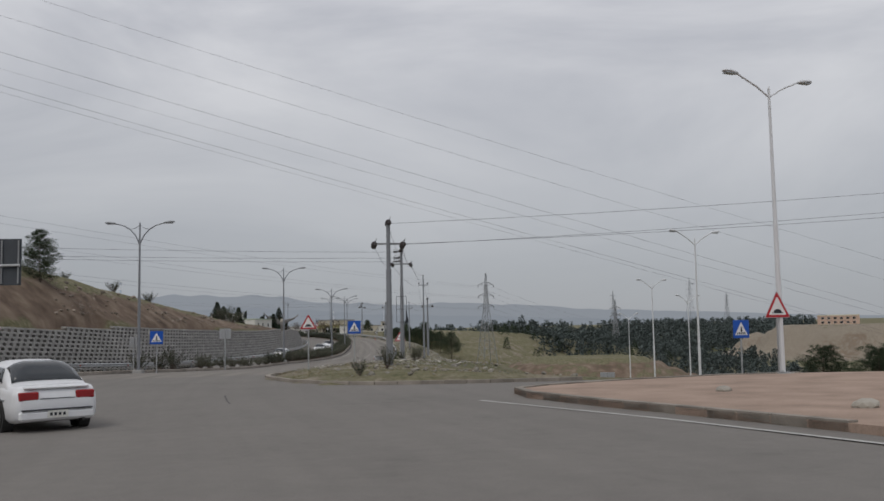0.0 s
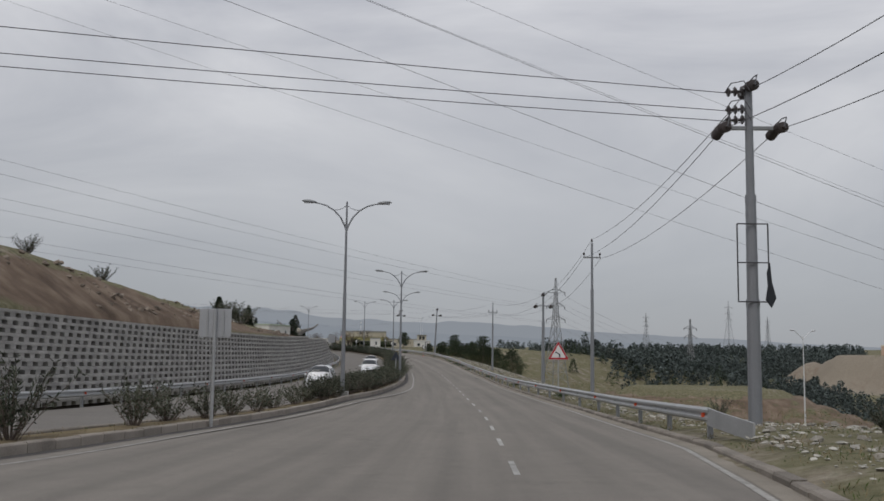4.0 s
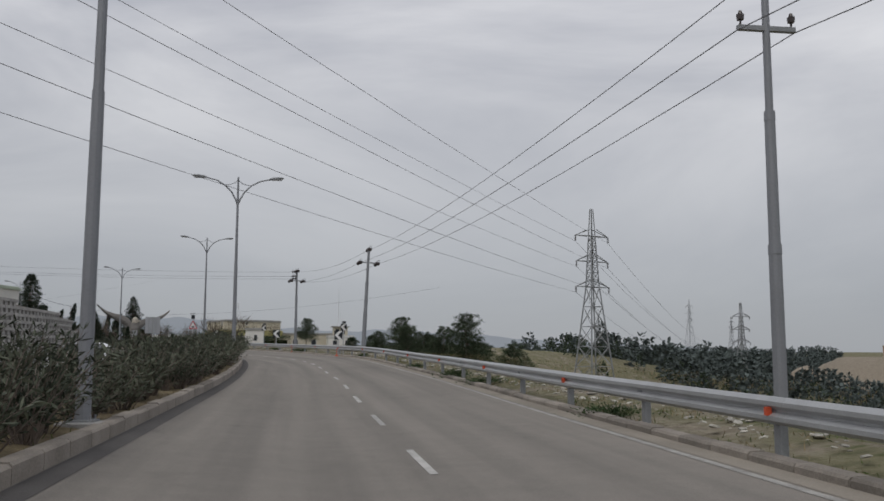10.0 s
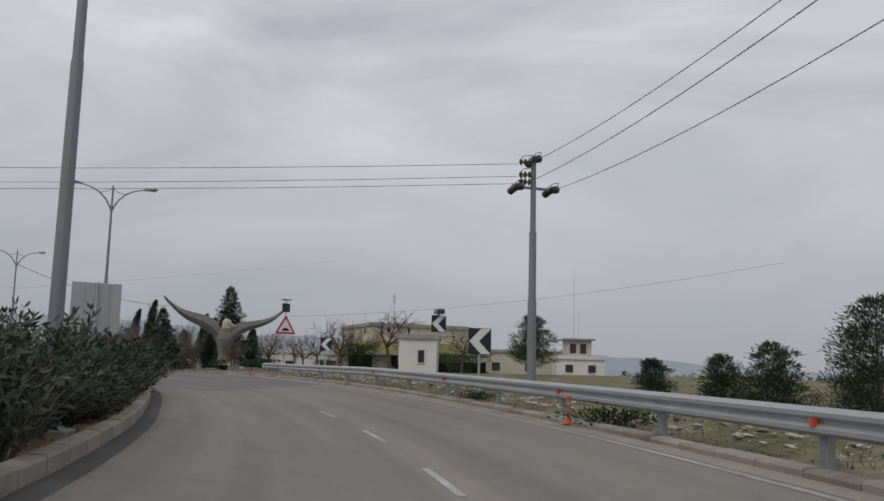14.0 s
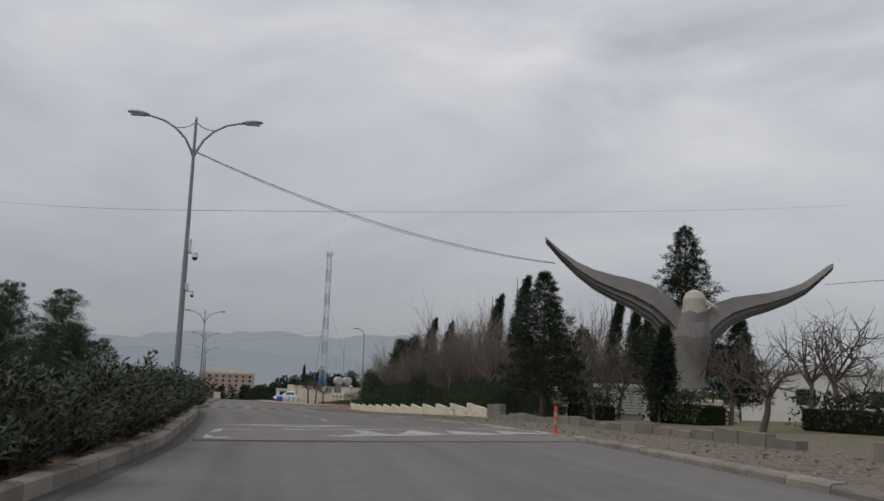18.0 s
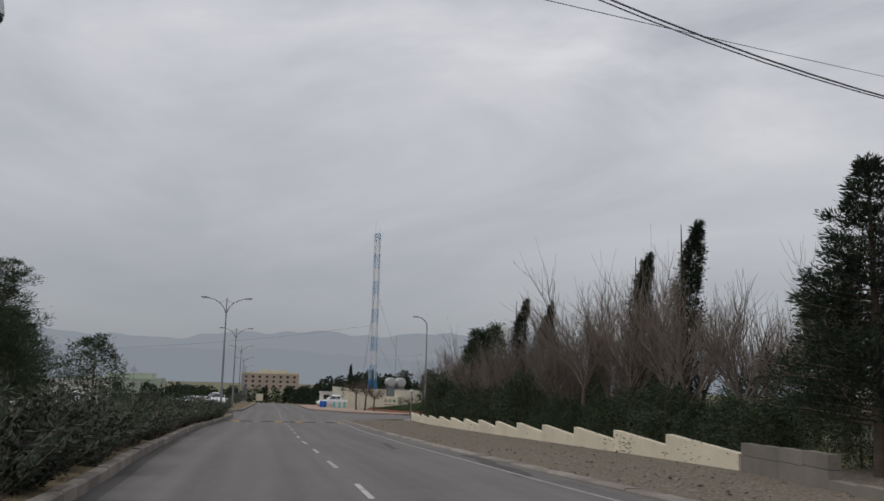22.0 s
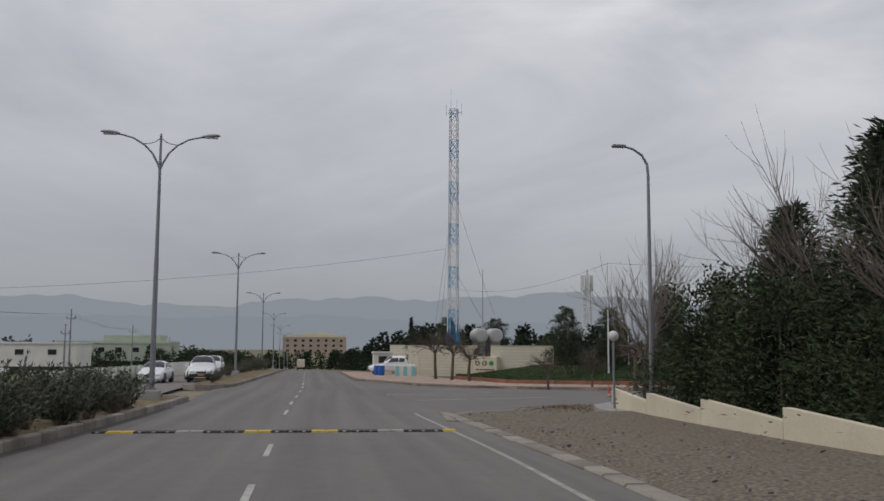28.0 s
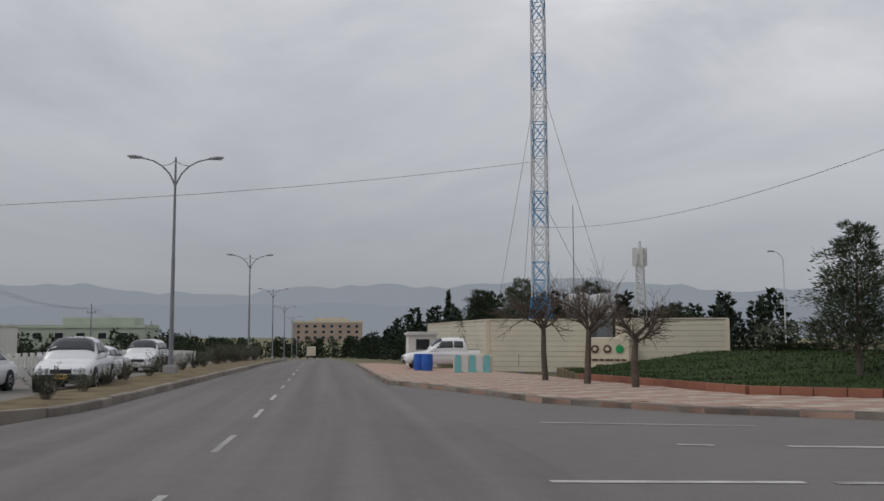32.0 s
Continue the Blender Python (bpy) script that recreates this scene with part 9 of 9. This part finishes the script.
    if kind == "pickup":
        bm = bmesh.new()
        box(bm, -w * 0.8, w * 0.8, -L2 + 0.2, yb0 - 0.1, belt - 0.03, belt + 0.005)
        part("cargo_bed", bm, RUBBER, o)
    for z in (belt - 0.28,):
        for k in (-1, 1):
            bm = bmesh.new()
            x0, x1 = sorted((k * (w - 0.01), k * (w + 0.006)))
            box(bm, x0, x1, -L2 + 0.6, L2 - 0.6, z, z + 0.02)
            part("side_strip", bm, SIGN_BACK, o)
    return o


car(pose(-9.3, 20.2, -0.43, 0, 0, 41), "sedan", "white saloon car with red tail lamps on the junction")
car(at(115.0, -8.6, 0.0, 180), "wagon", "white estate car on the opposite carriageway")
car(at(173.0, -7.0, 0.0, 180), "sedan", "white saloon car on the opposite carriageway")
car(at(143.2, -6.4, 0.0, 180), "wagon", "white estate car passing on the opposite carriageway")
car(at(399.4, -8.35, 0.0, 184), "pickup", "white pickup with a yellow plate at the median gap", PLATE_Y)
car(at(405.5, -9.2, 0.0, 178), "sedan", "white saloon car waiting at the median gap")
car(at(397.4, -11.2, 0.0, 178), "sedan", "white saloon car waiting beside another car at the median gap")
car(at(418, -9.5, 0.0, 180), "wagon", "white car coming along the opposite carriageway")
car(at(416.5, 7.0, 0.0, 90), "pickup", "white pickup parked beside the kiosk")
for k, (s, d) in enumerate(((386, -26), (392, -26.5), (398, -24.5), (404, -25), (380, -24))):
    car(at(s, d, -0.1, 60 + 20 * k), ("sedan", "wagon", "pickup")[k % 3], "white car in the parking ground")
trk = empty("box_truck", at(600, -2.6, 0.0), "far pale box truck driving along the road", "truck")
bm = bmesh.new()
box(bm, -1.1, 1.1, -2.6, 2.2, 0.8, 3.0, None, 0.05)
part("cargo_box", bm, CREAM, trk)
bm = bmesh.new()
box(bm, -1.0, 1.0, 2.3, 3.8, 0.6, 2.3, None, 0.1)
part("cab", bm, BEIGE, trk)
for x in (-0.9, 0.9):
    for y in (-1.6, 2.9):
        bm = bmesh.new()
        rod(bm, (x - 0.12, y, 0.45), (x + 0.12, y, 0.45), 0.45, n=16)
        part("wheel", bm, TYRE, trk)

# ---- pieces: stepped boundary wall, planter blocks, kerb stones, pavers, crib blocks ----
step_wall = empty("stepped_boundary_wall", Matrix(), "low stepped cream boundary wall along the gravel", "wall")
edge = table((305.5, 9.35), (330, 8.8), (352, 8.5), (358, 8.6), (363, 8.95))
s0, k = 305.6, 0
while s0 < 361:
    ln = 4.05
    m_ = (s0 + ln / 2)
    gz_ = lambda q: ground_z(R(q, edge(q))) - float(R(q, 0.0).z)
    hi = 0.52 + (0.03 if k % 2 else 0.0)
    verts = []
    for q, top in ((s0, 0.42), (s0 + ln, 0.60)):
        for d_, u_ in ((-0.1, -0.4), (0.1, -0.4), (0.1, top), (-0.1, top)):
            p_ = R(q, edge(q) + d_)
            verts.append((p_.x, p_.y, float(R(m_, 0).z) + u_ + 0.12))
    raw("wall_panel", verts, [(0, 1, 2, 3), (7, 6, 5, 4), (0, 4, 5, 1), (1, 5, 6, 2), (2, 6, 7, 3), (3, 7, 4, 0)], CREAM, step_wall)
    s0 += ln + 0.02
    k += 1
planter = empty("block_planter_wall", Matrix(), "low rough concrete block wall along the park edge", "wall")
pw = table((266, 7.4), (274, 8.2), (279, 8.5), (292, 8.7), (299, 8.6), (305.4, 9.35))
for k in range(38):
    s0 = 265.5 + 1.05 * k
    if k in (6, 12, 13):
        continue
    m = at(s0, pw(s0), 0.12, -math.degrees(math.atan2(pw(s0 + 0.5) - pw(s0 - 0.5), 1.0)))
    low_ = 0.32 if k > 33 else 0.20 + 0.06 * math.sin(k * 1.3)
    for row in range(2 if k > 33 else 1):
        bm = bmesh.new()
        box(bm, -0.11, 0.11, 0.01, 1.03, -0.3 if row == 0 else 0.33, low_ if row == 0 else 0.58, m)
        part("block", bm, BLOCKWALL, planter)

kerb_l = empty("median_kerb", Matrix(), "weathered concrete kerb stones edging the median", "kerb", "", "structure")
kerb_r = empty("roadside_kerb", Matrix(), "low concrete kerb along the outer road edge", "kerb", "", "structure")


def kerb_run(name, owner, s0, s1, place, w, h, mats, near=(9e9, 9e9), lip=0.03):
    """Kerb stones a metre long; those in the near stretch are pieces of their own."""
    vs, fs = [], []
    s_ = s0
    while s_ < s1 - 0.5:
        a, b = s_ + 0.012, s_ + 0.988
        du = random.uniform(-0.012, 0.012)
        v, sgn = [], (1 if w > 0 else -1)
        for q in (a, b):
            e = place(q)
            v += [R(q, e, -0.1), R(q, e, h - lip + du), R(q, e + sgn * lip, h + du), R(q, e + w, h + du), R(q, e + w, -0.1)]
        f = [(0, 1, 6, 5), (1, 2, 7, 6), (2, 3, 8, 7), (3, 4, 9, 8), (4, 3, 2, 1, 0), (5, 6, 7, 8, 9)]
        if near[0] <= s_ < near[1]:
            raw("kerb_stone", v, f, mats, owner)
        else:
            fs += [tuple(i + len(vs) for i in g_) for g_ in f]
            vs += [tuple(x) for x in v]
        s_ += 1.0
    tagged(raw("kerb_stones", vs, fs, mats, owner), "", "", "", "stuff")


kerb_run("kerb", kerb_l, 47.5, 371.2, lambda q: KERB_L(q), -0.2, 0.2, KERB, (240, 371))
kerb_run("kerb", kerb_l, 386.8, 470.0, lambda q: KERB_L(q), -0.2, 0.2, KERB, (386, 412))
kerb_run("kerb", kerb_l, 47.5, 371.2, lambda q: KERB_L(q) - 1.95, -0.15, 0.16, KERB)
kerb_run("kerb", kerb_r, 46.0, 285.0, lambda q: EDGE_R(q) + 0.08, 0.22, 0.10, KERB, (180, 270))
kerb_run("kerb", kerb_r, 285.0, 362.0, lambda q: EDGE_R(q) + 0.05, 0.3, 0.05, KERB, (300, 362))


def kerb_path(owner, pts, w, h, mats, closed=False):
    pp = [R(s, d) for s, d in pts] + ([R(*pts[0])] if closed else [])
    for a, b in zip(pp, pp[1:]):
        n_ = max(1, int(round((b - a).length / 0.9)))
        side = (b - a).cross(Vector((0, 0, 1))).normalized() * w
        for q in range(n_):
            p0, p1 = a.lerp(b, (q + 0.015) / n_), a.lerp(b, (q + 0.985) / n_)
            v = [p0 + Vector((0, 0, -0.1)), p0 + Vector((0, 0, h)), p0 + side + Vector((0, 0, h)), p0 + side + Vector((0, 0, -0.1))]
            v += [p1 + Vector((0, 0, -0.1)), p1 + Vector((0, 0, h)), p1 + side + Vector((0, 0, h)), p1 + side + Vector((0, 0, -0.1))]
            raw("kerb_stone", v, [(3, 2, 1, 0), (4, 5, 6, 7), (0, 1, 5, 4), (1, 2, 6, 5), (2, 3, 7, 6)], mats, owner)


ik = empty("island_kerb", Matrix(), "broken concrete kerb round the traffic island", "kerb", "", "structure")
kerb_path(ik, isl[1:10], 0.22, 0.19, KERB)
nk = empty("verge_kerb", Matrix(), "curved concrete kerb round the verge nose", "kerb", "", "structure")
kerb_path(nk, [(32.4, 14.0), (32.7, 9.6), (33.6, 6.3), (35.1, 4.6), (37.8, 3.3), (41.3, 2.35), (43.5, 2.05), (45.6, 2.2), (46.3, 2.4)], 0.22, 0.13, KERB)
ek = empty("footway_kerb", Matrix(), "pale concrete kerb along the paved footway", "kerb", "", "structure")
kerb_path(ek, [(380.2, 26), (380.5, 17), (383, 11.3), (385.5, 8.2), (389.5, 5.6), (393.3, 4.8), (400.5, 2.5), (407, 2.35), (430, 2.35)], 0.16, 0.16, KERB)
rk = empty("lawn_kerb", Matrix(), "red painted kerb round the lawn", "kerb", "", "structure")
kerb_path(rk, LAWN_O[:6], 0.18, 0.36, REDKERB)
gk = empty("lay_by_kerb", Matrix(), "sandy kerb round the gravel corner", "kerb", "", "structure")
kerb_path(gk, [(358.2, 3.05), (360.5, 3.2), (361.9, 4.0), (363.2, 5.8), (364.4, 7.0), (366.2, 9.2), (368.2, 14), (369.0, 20), (369.3, 30)], -0.22, 0.03, ASPHALT_WORN)
bed("gravel_corner", [(358.2, 3.05), (360.5, 3.2), (361.9, 4.0), (363.2, 5.8), (364.4, 7.0), (366.2, 9.2), (368.2, 14), (369.0, 20), (369.3, 30), (362, 30), (360.5, 20), (360.0, 9.2), (358.6, 8.0)], 0.02, GRAVELBED, "gravel corner between lay-by and side street")
bed("paved_corner", [(357.5, 8.28), (360.0, 8.1), (362.3, 8.2), (364.3, 8.75), (365.8, 9.7), (366.6, 11.2), (366.6, 14.0), (363.2, 14.0), (363.2, 9.2), (360.0, 8.9), (357.5, 8.7)], 0.14, CONC, "pale concrete paved corner at the wall end")
LITTER = mat("leaf_litter", (0.15, 0.095, 0.055), 0.97, 0.45, 3.0, 40.0, 0.4, spec=0.1, island=0.6)
P = np.array([tuple(R(s, d, 0.05 + 0.015 * q)) for s, d, q in zip(RNG.normal(364.6, 1.5, 2600), RNG.normal(7.7, 1.0, 2600), RNG.uniform(0, 1, 2600)) if s < 366.4 and 5.6 < d < min(9.4, 7.7 + 0.3 * max(0.0, s - 361.0)) and d > 1.25 * (s - 359.4)])
tagged(link("leaf_litter", leaf_mesh("leaf_litter", P, unit(RNG.normal(size=P.shape) * [1, 1, 0.15]), 0.045, 0.014, LITTER, RNG), None), "brown fallen leaves blown against the paved corner", "leaf litter", "", "stuff")
for s, d in ((373.8, 12.6), (373.2, 15.2)):
    ws = empty("wheel_stop", at(s, d, 0.0, 62), "low pale concrete wheel stop on the side street", "wheel stop", "wheel stops")
    bm = bmesh.new()
    box(bm, -0.6, 0.6, -0.08, 0.08, 0.0, 0.1, None, 0.02)
    part("bar", bm, CONC, ws)
bollard(at(374.0, 12.6, 0.1), "orange plastic bollard standing on a wheel stop")
ne = empty("median_nose_kerb", Matrix(), "rounded concrete kerb nose at the median gap", "kerb", "", "structure")
kerb_path(ne, [(370.8, -5.85), (371.9, -6.3), (372.3, -7.0), (371.9, -7.7), (370.8, -8.05)], -0.2, 0.2, KERB)
kerb_path(ne, [(387.6, -8.2), (386.2, -7.9), (385.5, -7.2), (385.7, -6.4), (386.8, -5.7)], -0.2, 0.2, KERB)

# footway pavers in stripes of pink and cream
pav = empty("footway_paving", Matrix(), "footway slabs laid in pink and cream stripes", "paving", "", "structure")
count = 0
rest = {0: ([], []), 1: ([], [])}
for i in range(60):
    for j in range(48):
        s_, d_ = 378 + 0.5 * i, 2.2 + 0.5 * j
        if not within(s_, d_, PAVE) or not within(s_ + 0.5, d_ + 0.5, PAVE) or not within(s_ + 0.5, d_, PAVE) or not within(s_, d_ + 0.5, PAVE):
            continue
        tone = 1 if (i + (j % 4 < 2)) % 3 == 0 else 0
        v = [R(s_ + a, d_ + b, 0.155) for a, b in ((0.012, 0.012), (0.012, 0.488), (0.488, 0.488), (0.488, 0.012))] + [R(s_ + a, d_ + b, 0.12) for a, b in ((0.012, 0.012), (0.012, 0.488), (0.488, 0.488), (0.488, 0.012))]
        f = [(0, 1, 2, 3), (0, 4, 5, 1), (1, 5, 6, 2), (2, 6, 7, 3), (3, 7, 4, 0)]
        if count < 280:
            raw("paver", v, f, PAVE_CREAM if tone else PAVE_PINK, pav)
        else:
            b0 = len(rest[tone][0])
            rest[tone][0].extend(tuple(q) for q in v)
            rest[tone][1].extend(tuple(q + b0 for q in g_) for g_ in f)
        count += 1
for tone in (0, 1):
    if rest[tone][0]:
        tagged(raw("pavers", *rest[tone], PAVE_CREAM if tone else PAVE_PINK, pav), "", "", "", "stuff")

# the retaining wall: staggered concrete crib blocks, each course set back, on dark fill
crib = empty("retaining_wall", Matrix(), "battered retaining wall of staggered grey concrete crib blocks", "wall", "", "structure")
BATTER = 0.42
ROW = 0.34
PITCH = 0.86
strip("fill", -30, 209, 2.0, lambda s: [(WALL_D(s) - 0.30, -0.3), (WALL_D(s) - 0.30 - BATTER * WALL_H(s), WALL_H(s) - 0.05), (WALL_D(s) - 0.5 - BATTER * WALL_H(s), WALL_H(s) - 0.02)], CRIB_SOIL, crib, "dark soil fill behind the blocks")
strip("bench", -30, 209, 2.0, lambda s: [(WALL_D(s) - 0.4 - BATTER * WALL_H(s), WALL_H(s) - 0.0), (WALL_D(s) - 0.9 - BATTER * WALL_H(s), WALL_H(s) + 0.06), (WALL_D(s) - 2.6 - BATTER * WALL_H(s), WALL_H(s) + 0.1), (WALL_D(s) - 5.0 - BATTER * WALL_H(s), WALL_H(s) - 0.4)], MEDSOIL, crib, "soil and dry grass on top of the wall")
bm = bmesh.new()
box(bm, -0.46, -0.04, -0.20, 0.20, 0.0, 0.20)
box(bm, -0.46, 0.0, -0.425, 0.425, 0.20, 0.335)
for v in bm.verts:
    if v.co.x > -0.01:
        v.co.z -= 0.02
block = bpy.data.meshes.new("block")
bm.to_mesh(block)
bm.free()
block.materials.append(CRIB)
bco = np.array([tuple(v.co) for v in block.vertices])
bfa = [tuple(p_.vertices) for p_ in block.polygons]
vs, fs = [], []
s_ = -30.0
while s_ < 208.5:
    hh = WALL_H(s_)
    hd = heading(s_)
    tilt = math.degrees(math.atan2(WALL_D(s_ + 1) - WALL_D(s_ - 1), 2.0))
    for row in range(int(round(hh / ROW + 0.25))):
        ss_ = s_ + (0.43 if row % 2 else 0.0)
        p_ = R(ss_, WALL_D(ss_) - row * ROW * BATTER, row * ROW + 0.02)
        mm = pose(p_.x, p_.y, p_.z, 0, 0, hd - tilt + random.uniform(-1.5, 1.5))
        if 62 <= s_ < 81:
            ob = new("block", block)
            ob.parent = crib
            ob.matrix_world = mm
        else:
            b0 = len(vs)
            rot = np.array(mm.to_3x3())
            vs.extend(map(tuple, bco @ rot.T + np.array(mm.translation)))
            fs.extend(tuple(i + b0 for i in f) for f in bfa)
    s_ += PITCH
tagged(raw("blocks", vs, fs, CRIB, crib), "", "", "", "stuff")
solid("wall_cap", -30, 208.5, 2.0, lambda s: [(WALL_D(s) - 0.05 - BATTER * WALL_H(s), WALL_H(s) - 0.04), (WALL_D(s) - 0.05 - BATTER * WALL_H(s), WALL_H(s) + 0.03), (WALL_D(s) - 0.5 - BATTER * WALL_H(s), WALL_H(s) + 0.03), (WALL_D(s) - 0.5 - BATTER * WALL_H(s), WALL_H(s) - 0.04)], KERB, crib)
